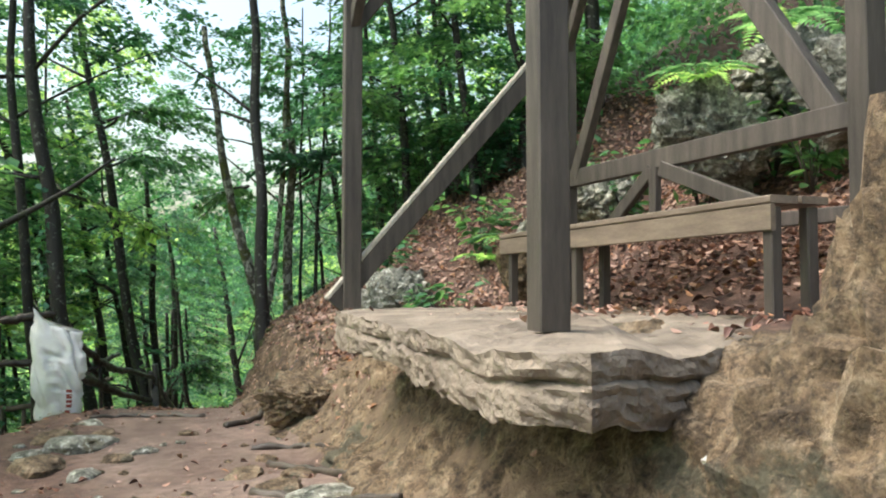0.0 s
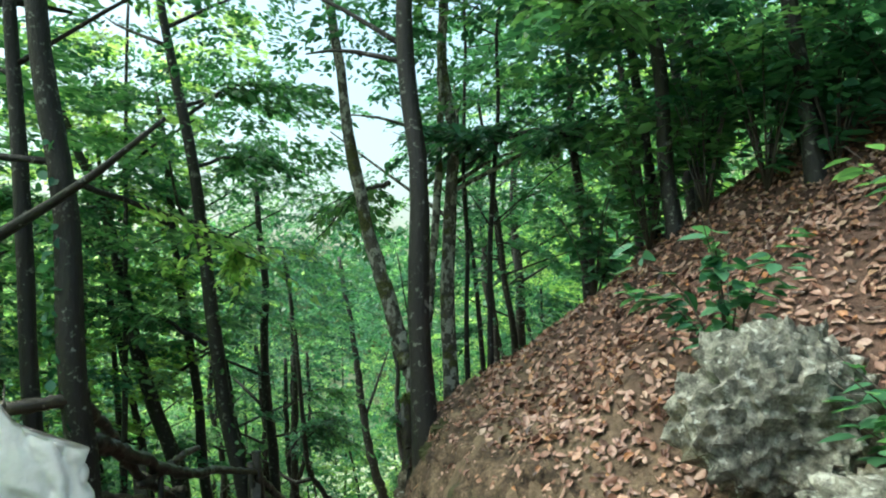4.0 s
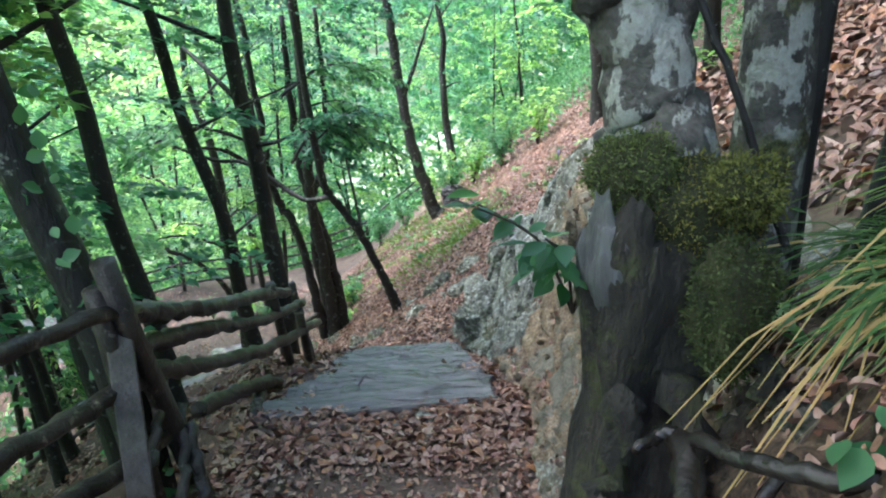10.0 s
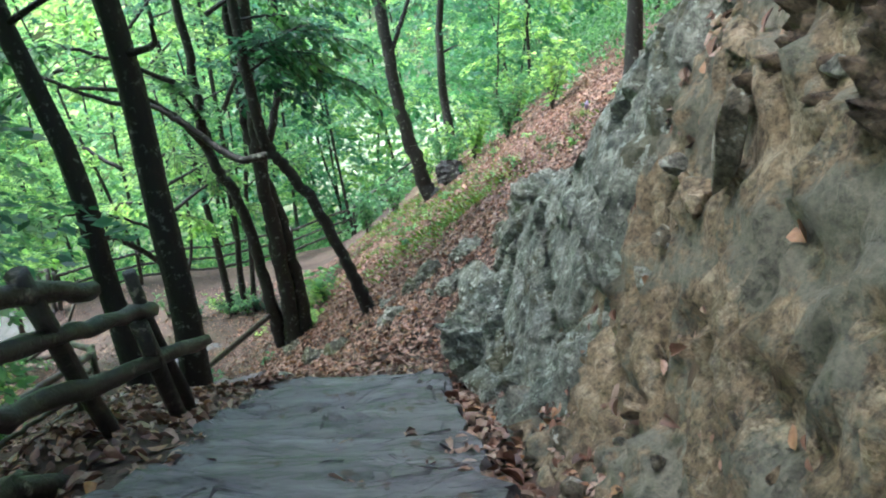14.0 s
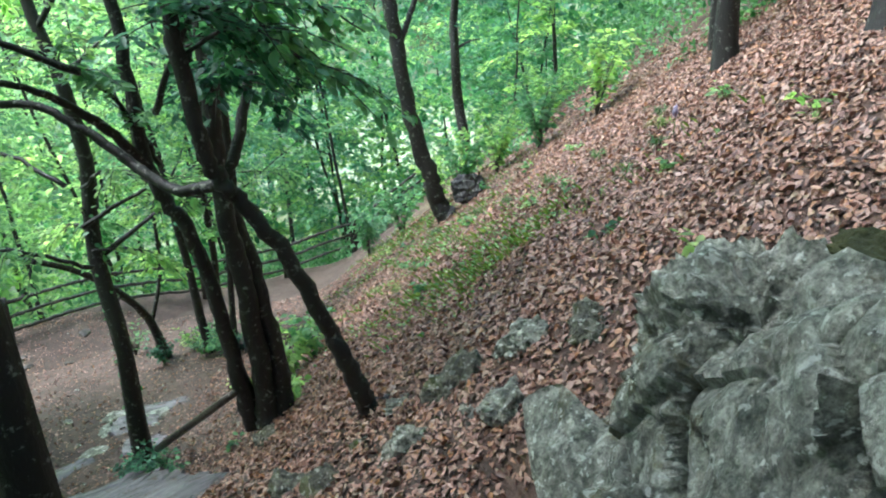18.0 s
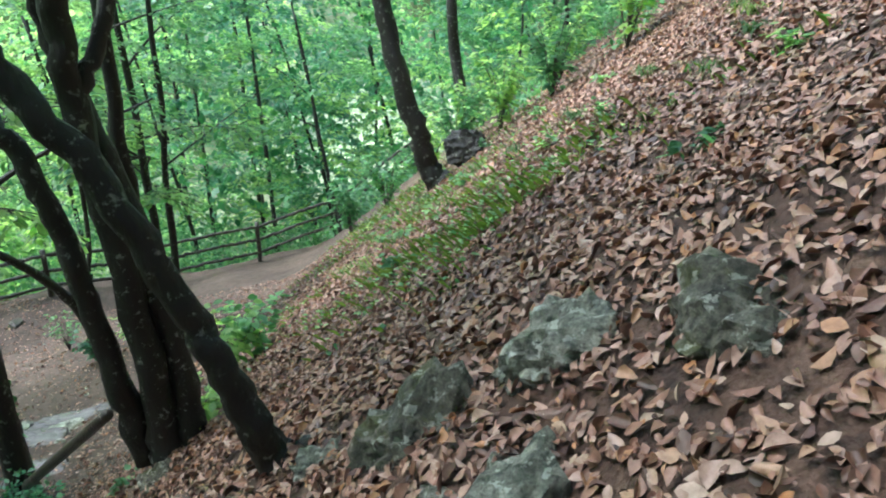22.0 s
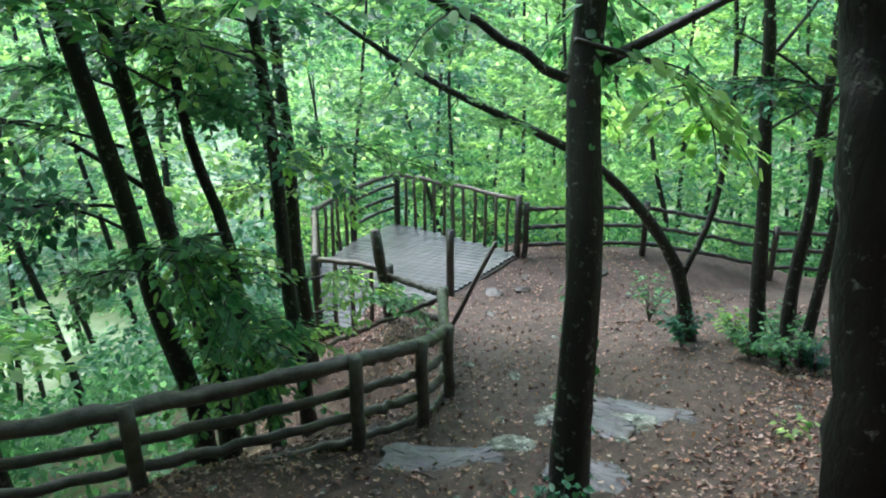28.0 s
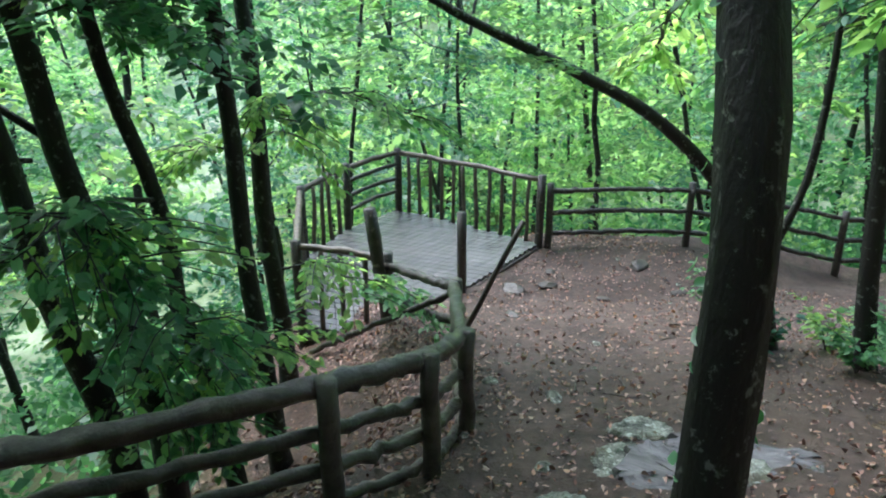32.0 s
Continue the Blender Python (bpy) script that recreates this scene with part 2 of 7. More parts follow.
SLAB = material("old_concrete", plain((0.13, 0.1, 0.072), (0.38, 0.32, 0.25), 3.4, 0.8, 28.0, 1.0, 0.03,
                                      None, ((0.14, 0.12, 0.07), 4.0, 0.6)))
SLATE = material("wet_slate", plain((0.1, 0.088, 0.09), (0.29, 0.262, 0.275), 2.5, 0.2, 14.0, 0.9, 0.015, (1.2, 5, 5), ((0.1, 0.062, 0.05), 5.0, 0.6)))
TIMBER = material("weathered_timber", plain((0.034, 0.027, 0.022), (0.1, 0.083, 0.068), 3.0, 0.6, 50.0, 0.4, 0.006, (6, 6, 0.6)))
SEATWOOD = material("worn_seat_timber", plain((0.12, 0.09, 0.064), (0.28, 0.22, 0.165), 2.5, 0.6, 40.0, 0.4, 0.006, (6, 1, 6)))
RAILWOOD = material("wet_rail_wood", plain((0.013, 0.0095, 0.0075), (0.066, 0.051, 0.04), 5.0, 0.34, 34.0, 0.8, 0.012, (2, 2, 2), ((0.24, 0.205, 0.165), 13.0, 0.585)))
RAIL_TAN = material("weathered_rail_wood", plain((0.045, 0.034, 0.025), (0.17, 0.13, 0.09), 4.0, 0.4, 30.0, 0.7, 0.01, (2, 2, 2)))
RAIL_GREY = material("wet_grey_rail_wood", plain((0.035, 0.028, 0.023), (0.15, 0.128, 0.108), 4.0, 0.3, 30.0, 0.8, 0.012, (2, 2, 2)))
DECKWOOD = material("wet_deck_board", plain((0.09, 0.082, 0.076), (0.21, 0.197, 0.187), 2.0, 0.22, 40.0, 0.3, 0.005, (8, 0.8, 8)))
ROOT = material("dark_root", plain((0.03, 0.024, 0.018), (0.09, 0.07, 0.052), 4.0, 0.5, 35.0, 0.6, 0.01))
def woven_sack(nt, b):
    """Thin woven plastic: white, half see-through to light, with faint dirt."""
    n1, n2 = noise_node(nt, 5.0), noise_node(nt, 26.0)
    col = ramp(nt, n1.outputs["Fac"], (0.3, (0.72, 0.71, 0.72)), (0.6, (0.88, 0.88, 0.9)))
    nt.links.new(col, b.inputs["Base Color"])
    bump(nt, b, mix(nt, 0.5, n1.outputs["Fac"], n2.outputs["Fac"]), 0.7, 0.03)
    tr = nt.nodes.new("ShaderNodeBsdfTranslucent")
    nt.links.new(col, tr.inputs["Color"])
    ms = nt.nodes.new("ShaderNodeMixShader")
    ms.inputs[0].default_value = 0.4
    nt.links.new(b.outputs[0], ms.inputs[1])
    nt.links.new(tr.outputs[0], ms.inputs[2])
    nt.links.new(ms.outputs[0], nt.nodes["Material Output"].inputs["Surface"])


SACK = material("white_woven_plastic", woven_sack, 0.4)
SACKPRINT = material("red_print", plain((0.3, 0.05, 0.04), (0.45, 0.1, 0.08), 8.0, 0.5, 50.0))
PAPER = material("white_paper", plain((0.7, 0.7, 0.68), (0.82, 0.82, 0.8), 8.0, 0.7, 50.0))
MOSSTIP = material("moss_tips", leafy((0.05, 0.06, 0.012), (0.2, 0.2, 0.05), 0.7, 0.3), 0.8)
MOSS = material("moss", plain((0.028, 0.034, 0.008), (0.085, 0.088, 0.024), 7.0, 0.95, 80.0, 1.0, 0.02))


def old_bark(nt, b):
    """Grey old bark with pale lichen, dark furrows and cushions of moss."""
    n1, n2, n3 = noise_node(nt, 3.2, 6), noise_node(nt, 9.0, 6, 0.65), noise_node(nt, 60.0, 5)
    n4 = noise_node(nt, 13.0, 5, 0.6, stretch=(1.2, 1.2, 0.8))
    col = ramp(nt, n2.outputs["Fac"], (0.33, (0.03, 0.027, 0.022)), (0.5, (0.085, 0.078, 0.064)), (0.68, (0.17, 0.16, 0.135)))
    col = mix(nt, ramp(nt, n4.outputs["Fac"], (0.5, (0,) * 3), (0.54, (0.9,) * 3)), col, (0.38, 0.38, 0.33))
    green = ramp(nt, n3.outputs["Fac"], (0.3, (0.022, 0.026, 0.006)), (0.7, (0.12, 0.125, 0.03)))
    col = mix(nt, ramp(nt, n1.outputs["Fac"], (0.54, (0,) * 3), (0.6, (1,) * 3)), col, green)
    col = mix(nt, 0.6, col, ramp(nt, n3.outputs["Fac"], (0.3, (0.35,) * 3), (0.65, (1.0,) * 3)), "MULTIPLY")
    nt.links.new(col, b.inputs["Base Color"])
    bump(nt, b, mix(nt, 0.5, n2.outputs["Fac"], n3.outputs["Fac"]), 0.9, 0.03)


OLDBARK = material("old_mossy_bark", old_bark, 0.85)

# ---- shapes ----
def smooth(a, b, v):
    t = np.clip((np.asarray(v, float) - a) / (b - a), 0, 1)
    return t * t * (3 - 2 * t)


def link_mesh(name, verts, faces, mat, parent=None, label="", shade=True):
    me = bpy.data.meshes.new(name)
    me.from_pydata([tuple(v) for v in np.asarray(verts, float).round(4)] if not isinstance(verts, list) else verts, [], faces if isinstance(faces, list) else faces.tolist())
    me.materials.append(mat)
    if shade:
        me.polygons.foreach_set("use_smooth", np.ones(len(me.polygons), bool))
    ob = new(name, me)
    if parent is not None:
        ob.parent = parent
    if label:
        ob["label"] = label
    return ob


def quads_mesh(name, verts, per, mat, parent=None, label=""):
    """Many separate polygons of `per` corners each, from one array of corners."""
    me = bpy.data.meshes.new(name or "leaves")
    n = len(verts)
    me.vertices.add(n)
    me.vertices.foreach_set("co", np.ascontiguousarray(verts, np.float32).ravel())
    me.loops.add(n)
    me.loops.foreach_set("vertex_index", np.arange(n, dtype=np.int32))
    me.polygons.add(n // per)
    me.polygons.foreach_set("loop_start", np.arange(0, n, per, dtype=np.int32))
    me.update(calc_edges=True)
    me.materials.append(mat)
    if name is None:
        return me
    ob = new(name, me)
    if parent is not None:
        ob.parent = parent
    if label:
        ob["label"] = label
    return ob


def empty(name, at, label, category, group="", kind=""):
    ob = new(name)
    ob.location = at
    ob.empty_display_size = 0.1
    return tagged(ob, label, category, group, kind)


def tube_data(points, radii, sides=8, rough=0.08, rng=None, caps=True):
    """A round limb along points, with uneven girth."""
    rng = rng or np.random.RandomState(1)
    p = np.asarray(points, float)
    r = np.interp(np.linspace(0, 1, len(p)), np.linspace(0, 1, len(radii)), radii)
    tan = np.gradient(p, axis=0)
    tan /= np.linalg.norm(tan, axis=1, keepdims=True) + 1e-9
    ref = np.array([1.0, 0, 0]) if abs(tan[0][0]) < 0.8 else np.array([0, 1.0, 0])
    verts = []
    for n in range(len(p)):
        u = np.cross(tan[n], ref)
        u /= np.linalg.norm(u) + 1e-9
        v = np.cross(tan[n], u)
        ang = np.arange(sides) / sides * 2 * math.pi
        rr = r[n] * (1 + rough * rng.randn(sides))
        verts.append(p[n] + rr[:, None] * (np.cos(ang)[:, None] * u + np.sin(ang)[:, None] * v))
    verts = np.concatenate(verts)
    faces = []
    for n in range(len(p) - 1):
        for k in range(sides):
            a, b = n * sides + k, n * sides + (k + 1) % sides
            faces.append((a, b, b + sides, a + sides))
    if caps:
        faces.append(tuple(range(sides))[::-1])
        last = (len(p) - 1) * sides
        faces.append(tuple(range(last, last + sides)))
    return verts, faces


def curve_points(ctrl, n, wobble=0.0, rng=None):
    """A smooth line through the control points (Catmull-Rom), with a little wander."""
    c = np.asarray(ctrl, float)
    if len(c) == 2:
        out = c[0] + (c[1] - c[0]) * np.linspace(0, 1, n)[:, None]
    else:
        e = np.vstack([2 * c[0] - c[1], c, 2 * c[-1] - c[-2]])
        s = np.linspace(0, len(c) - 1 - 1e-6, n)
        k = s.astype(int)
        f = (s - k)[:, None]
        a, b, d, g = e[k], e[k + 1], e[k + 2], e[k + 3]
        out = 0.5 * (2 * b + (d - a) * f + (2 * a - 5 * b + 4 * d - g) * f**2 + (3 * b - a - 3 * d + g) * f**3)
    if wobble and rng is not None:
        w = rng.randn(n, 3) * wobble
        w[0] = w[-1] = 0
        out = out + w
    return out


def join(chunks):
    """(verts, faces) pairs as one."""
    vs, fs, off = [], [], 0
    for v, f in chunks:
        vs.append(np.asarray(v, float))
        fs += [tuple(i + off for i in face) for face in f]
        off += len(v)
    return np.concatenate(vs), fs


def tube(name, ctrl, radii, mat, parent=None, n=8, sides=8, wobble=0.0, rough=0.08, seed=1, label=""):
    rng = np.random.RandomState(seed)
    v, f = tube_data(curve_points(ctrl, n, wobble, rng), radii, sides, rough, rng)
    return link_mesh(name, v, f, mat, parent, label)


def beam_data(a, b, w, h, up=(0, 0, 1), bevel=0.006):
    """A squared timber from a to b with chamfered edges."""
    a, b = np.asarray(a, float), np.asarray(b, float)
    d = (b - a) / np.linalg.norm(b - a)
    up = np.asarray(up, float)
    if abs(d @ up) > 0.95:
        up = np.array([0, 1.0, 0])
    s = np.cross(d, up)
    s /= np.linalg.norm(s)
    t = np.cross(s, d)
    k = min(bevel, w / 4, h / 4)
    ring = [(-w / 2 + k, -h / 2), (w / 2 - k, -h / 2), (w / 2, -h / 2 + k), (w / 2, h / 2 - k),
            (w / 2 - k, h / 2), (-w / 2 + k, h / 2), (-w / 2, h / 2 - k), (-w / 2, -h / 2 + k)]
    v = [p + s * x + t * y for p in (a, b) for x, y in ring]
    f = [(i, (i + 1) % 8, 8 + (i + 1) % 8, 8 + i) for i in range(8)] + [tuple(range(7, -1, -1)), tuple(range(8, 16))]
    return np.array(v), f


def beam(name, a, b, w, h, mat, parent=None, label="", up=(0, 0, 1)):
    v, f = beam_data(a, b, w, h, up)
    return link_mesh(name, v, f, mat, parent, label, shade=False)


def rock_data(size, seed, level=3, rough=0.35, flat=0.0):
    """A broken stone: facets cut from a ball by random planes, with fine unevenness."""
    bm = bmesh.new()
    bmesh.ops.create_icosphere(bm, subdivisions=level, radius=1.0)
    rng = np.random.RandomState(seed)
    v = np.array([x.co[:] for x in bm.verts])
    for _ in range(14):
        n = rng.randn(3)
        n /= np.linalg.norm(n)
        cut = 0.62 + 0.3 * rng.rand()
        over = v @ n - cut
        v -= np.outer(np.maximum(over, 0) * 0.9, n)
    off = rng.rand(3) * 50
    for i, p in enumerate(v):
        q = Vector(p * 1.6 + off)
        ledge = (0.9 * q.x + 1.7 * q.y + 2.3 * q.z + 0.7 * noise.noise(q * 1.2)) % 1.0 + 0.6 * ((2.6 * q.x - 1.9 * q.y + 1.2 * q.z + noise.noise(q * 1.7)) % 1.0)
        v[i] *= 1 + rough * 0.22 * (ledge - 0.8) + rough * 0.5 * noise.noise(q) + rough * 0.22 * noise.noise(q * 3.1) + rough * 0.18 * noise.noise(q * 7) + rough * 0.12 * noise.noise(q * 17)
    v *= np.asarray(size)
    faces = [tuple(x.index for x in f.verts) for f in bm.faces]
    bm.free()
    return v, faces


def rock(name, at, size, seed, mat, label, turn=0.0, tilt=0.0, level=3, rough=0.35, category="rock", group=""):
    v, f = rock_data(size, seed, level, rough)
    ob = link_mesh(name, v, f, mat, None, shade=False)
    ob.matrix_basis = pose(*at, tilt, 0, turn)
    return tagged(ob, label, category, group)

# ---- the lie of the land ----
LINE = np.array([(0.3, -14, 0.3), (0.1, -6, 0.32), (0, -4, 0.36), (-0.1, -2.3, 0.35), (0, 0, 0.12), (-0.2, 2.1, 0.07), (-0.3, 3.5, 0.0),
                 (-0.1, 4.5, -0.23), (0, 5.2, -0.33), (0, 5.8, -0.6), (0.05, 6.9, -1.22), (0.05, 8, -1.5), (0, 9.4, -1.66),
                 (0, 10.6, -2.0), (0.05, 11.7, -2.55), (0.1, 12.9, -3.15), (0.05, 13.6, -3.5), (-0.3, 14.4, -3.95),
                 (-1.2, 15.55, -4.75), (-2.4, 16.8, -5.65), (-3.4, 18.1, -6.5)])
EDGE = np.array([(-2.2, -14), (-2.0, -4), (-1.9, 0), (-1.75, 3.2), (-1.2, 4.6), (-1.05, 9.4), (-1.1, 11.5), (-1.6, 13), (-3.1, 14.6), (-5.0, 16.0),
                 (-5.5, 17.5), (-5.15, 19), (-5.7, 20.6), (-7.6, 21.6), (-9.6, 23), (-9.0, 26.4), (-6.5, 28.4), (-2.6, 31.4), (3, 34), (12, 37)])


RIGHT_Y = [-14, -4, 0, 3, 4.5, 5.5, 6.5, 7.1, 7.6, 8.5, 9.2, 11.4, 13]
RIGHT_S = [0.9, 0.8, 0.75, 0.5, 0.24, 0.26, 0.42, 0.58, 0.7, 0.86, 0.98, 0.92, 0.8]
BANK_Y = [-14, -4.5, -3.2, 0.5, 1.6, 3.4, 4.6, 7, 9, 10.5, 12.3, 13.4, 14.6]
BANK_H = [0.3, 0.4, 0.85, 0.9, 0.55, 0.6, 1.0, 1.2, 1.45, 1.55, 1.3, 0.8, 0.3]
WIDE_Y, WIDE_W = [-4, 0, 3, 5, 7, 9, 10.3, 12], [1.1, 0.8, 0.6, 0.38, 0.4, 0.5, 0.7, 0.5]


def along(x, y, line):
    """Distance to a broken line in plan, and the third column there."""
    best = np.full(x.shape, 1e9)
    val = np.zeros(x.shape)
    for a, b in zip(line[:-1], line[1:]):
        d = b[:2] - a[:2]
        t = np.clip(((x - a[0]) * d[0] + (y - a[1]) * d[1]) / (d @ d), 0, 1)
        r = np.hypot(x - a[0] - t * d[0], y - a[1] - t * d[1])
        near = r < best
        best = np.where(near, r, best)
        if len(a) > 2:
            val = np.where(near, a[2] + t * (b[2] - a[2]), val)
    return best, val


def beyond(x, y):
    """How far a place lies out over the downhill edge."""
    d, _ = along(x, y, EDGE)
    side = np.zeros(x.shape, bool)
    poly = np.vstack([EDGE, (400, 37), (400, -14)])
    for (ax, ay), (bx, by) in zip(poly, np.roll(poly, -1, 0)):
        cross = ((ay > y) != (by > y)) & (x < (bx - ax) * (y - ay) / (by - ay + 1e-12) + ax)
        side ^= cross
    return np.where(side, -d, d)


def wave(x, y, s, seed=0.0):
    return (np.sin(x * s + 1.3 * np.sin(y * s * 0.7 + seed) + seed) * np.cos(y * s * 1.13 + 0.9 * np.sin(x * s * 0.8) + 2 * seed))


def height(x, y):
    x, y = np.asarray(x, float), np.asarray(y, float)
    dist, zp = along(x, y, LINE)
    cx = np.interp(y, LINE[:, 1], LINE[:, 0])
    terrace = np.minimum(-6.72 + 0.16 * (x + 2.9) - 0.2 * (y - 19), -4.0)
    terrace = np.maximum(terrace, -9.5)
    low = smooth(15.6, 18.2, y - 0.25 * (x + 3))
    ground = zp * (1 - low) + terrace * low
    ground = np.where((x > -9.5) & (y > 20), np.maximum(ground, -8.52 - 0.6 * smooth(-7.0, -4.0, x)), ground)
    # the cut bank and the hillside above the path
    s = x - cx - np.interp(y, RIGHT_Y, RIGHT_S)
    bank = np.interp(y, BANK_Y, BANK_H)
    width = np.interp(y, WIDE_Y, WIDE_W)
    rise = bank * smooth(0, 1, s / width) + 0.72 * np.maximum(s - np.interp(y, [-5, 1.5, 3], [2.3, 1.6, 0.3]), 0)
    hill1 = zp + np.where(s > 0, rise, 0)
    hill2 = -3.85 + 0.78 * (x - 0.08) - 0.25 * (y - 15.63)
    w = smooth(12.6, 15.0, y)
    hill = hill1 * (1 - w) + hill2 * w
    hill = np.where((y < 12.6) & (s <= 0), -99, hill)
    k = 0.25
    h = np.clip(0.5 + 0.5 * (ground - hill) / k, 0, 1)
    z = hill * (1 - h) + ground * h + k * h * (1 - h)
    z = np.where(hill < -50, ground, z)
    out = np.maximum(beyond(x, y), 0)
    slope = np.interp(y, [-5, 3, 12, 20, 30], [0.75, 0.7, 0.6, 0.6, 0.5])
    fall = slope * np.minimum(out, 16) + 0.12 * np.clip(out - 16, 0, 20)
    z = z - fall
    far = np.hypot(x + 3, y - 12)
    z = np.where(far > 40, z + 0.42 * np.clip(far - 40, 0, 80) * (out > 0), z)
    z = np.minimum(z, 30)
    calm = np.where(low > 0.6, 0.6, np.where(dist < 0.8, 0.35, 1.0))
    z = z + calm * (0.05 * wave(x, y, 1.7, 0.4) + 0.03 * wave(x, y, 4.1, 1.9) + 0.016 * wave(x, y, 9.7, 3.1))
    return z


def zat(x, y):
    return float(height(np.array([x]), np.array([y]))[0])


def axis(lo, hi, step, far_lo, far_hi):
    mid = np.arange(lo, hi + step / 2, step)
    left, right, d = [], [], step
    v = lo
    while v > far_lo:
        d *= 1.28
        v -= d
        left.append(v)
    d, v = step, hi
    while v < far_hi:
        d *= 1.28
        v += d
        right.append(v)
    return np.array(left[::-1] + mid.tolist() + right)


def make_ground():
    xs, ys = axis(-11, 6.5, 0.13, -400, 400), axis(-6, 31, 0.13, -400, 400)
    gx, gy = np.meshgrid(xs, ys)
    z = height(gx, gy)
    nx, ny = len(xs), len(ys)
    verts = np.stack([gx, gy, z], -1).reshape(-1, 3)
    i = np.arange(nx * ny).reshape(ny, nx)
    faces = np.stack([i[:-1, :-1], i[:-1, 1:], i[1:, 1:], i[1:, :-1]], -1).reshape(-1, 4)
    me = bpy.data.meshes.new("ground")
    me.vertices.add(len(verts))
    me.vertices.foreach_set("co", verts.astype(np.float32).ravel())
    me.loops.add(faces.size)
    me.loops.foreach_set("vertex_index", faces.astype(np.int32).ravel())
    me.polygons.add(len(faces))
    me.polygons.foreach_set("loop_start", np.arange(0, faces.size, 4, dtype=np.int32))
    me.update(calc_edges=True)
    me.polygons.foreach_set("use_smooth", np.ones(len(faces), bool))
    me.materials.append(GROUND)
    # kinds of soil by place: trodden dirt, moss and grass, bare clay
    dist, _ = along(gx, gy, LINE)
    out = beyond(gx, gy)
    low = smooth(16.5, 19, gy) * (out < 0.2) * smooth(0.3, -0.6, gx - np.interp(gy, [16, 20, 24, 30], [-1.0, -1.2, -0.3, 1.0]))
    dirt = np.maximum(smooth(1.1, 0.6, dist) * (gy < 17), low)
    cx = np.interp(gy, LINE[:, 1], LINE[:, 0])
    s = gx - cx - np.interp(gy, RIGHT_Y, RIGHT_S)
    clay = smooth(-0.1, 0.15, s) * smooth(1.5, 0.7, s) * (gy < 12.5) * smooth(-5, -4, gy)
    moss = 0.45 * smooth(16, 20, gy) * smooth(0.2, 0.9, gx - np.interp(gy, [16, 20, 24, 30], [0.6, -0.6, -0.5, 0.5])) * smooth(3.2, 1.6, gx) + 1.0 * smooth(1.0, 4, out) + 3 * smooth(8, 16, out) + 3 * smooth(9, 16, gx) + 3 * smooth(34, 38, gy)
    col = np.stack([dirt, np.clip(moss, 0, 3), clay, smooth(11.5, 9.5, gy)], -1).reshape(-1, 4)
    me.color_attributes.new("zone", "FLOAT_COLOR", "POINT").data.foreach_set("color", col.astype(np.float32).ravel())
    # where the painted valley brightness lies: patches well beyond the downhill edge
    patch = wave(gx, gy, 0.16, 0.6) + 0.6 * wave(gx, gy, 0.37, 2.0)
    me.attributes.new("valley_haze", "FLOAT", "POINT").data.foreach_set("value", (smooth(9, 14, out) * smooth(-0.2, 0.4, patch)).astype(np.float32).ravel())
    return tagged(new("ground", me), "brown forest soil with a trodden path on a steep slope", "ground", kind="structure")


make_ground()

# ---- trees ----
def leaf_corners(centres, ahead, normals, length, width):
    """Pointed folded leaves as two triangles fans: six corners each, as two quads sharing a midrib."""
    side = np.cross(ahead, normals)
    side /= np.linalg.norm(side, axis=1, keepdims=True) + 1e-9
    L, W = length[:, None], width[:, None]
    base, tip = centres - ahead * L * 0.5, centres + ahead * L * 0.5
    lift = normals * W * 0.18
    a, b = centres + side * W * 0.5 + lift - ahead * L * 0.06, centres - side * W * 0.5 + lift - ahead * L * 0.06
    return np.stack([base, a, tip, b], 1).reshape(-1, 3)


def full_leaves(name, c, ahead, nor, L, W, mat, curl=0.15):
    """Oval leaves with a pointed tip, folded along the midrib: eight corners each."""
    side = unit(np.cross(ahead, nor))
    L, W = L[:, None], W[:, None]
    rows = [c - ahead * L * 0.5]
    for s in (1, -1):
        for u, w in ((-0.28, 0.38), (-0.02, 0.5), (0.27, 0.3)):
            rows.append(c + ahead * L * u + side * W * w * s + nor * (W * curl * w * 2 - L * curl * 0.8 * (u + 0.28) ** 2))
    tip = c + ahead * L * 0.5 - nor * L * curl * 0.5
    v = np.stack([rows[0], rows[1], rows[2], rows[3], tip, rows[6], rows[5], rows[4]], 1).reshape(-1, 3)
    n = len(c)
    k = (np.arange(n) * 8)[:, None]
    loops = np.concatenate([k + np.array([[0, 1, 2, 3, 4]]), k + np.array([[0, 4, 5, 6, 7]])], 1).ravel()
    me = bpy.data.meshes.new(name)
    me.vertices.add(len(v))
    me.vertices.foreach_set("co", v.astype(np.float32).ravel())
    me.loops.add(len(loops))
    me.loops.foreach_set("vertex_index", loops.astype(np.int32))
    me.polygons.add(2 * n)
    me.polygons.foreach_set("loop_start", np.arange(0, 10 * n, 5, dtype=np.int32))
    me.update(calc_edges=True)
    me.materials.append(mat)
    return me


def unit(v):
    return v / (np.linalg.norm(v, axis=-1, keepdims=True) + 1e-9)


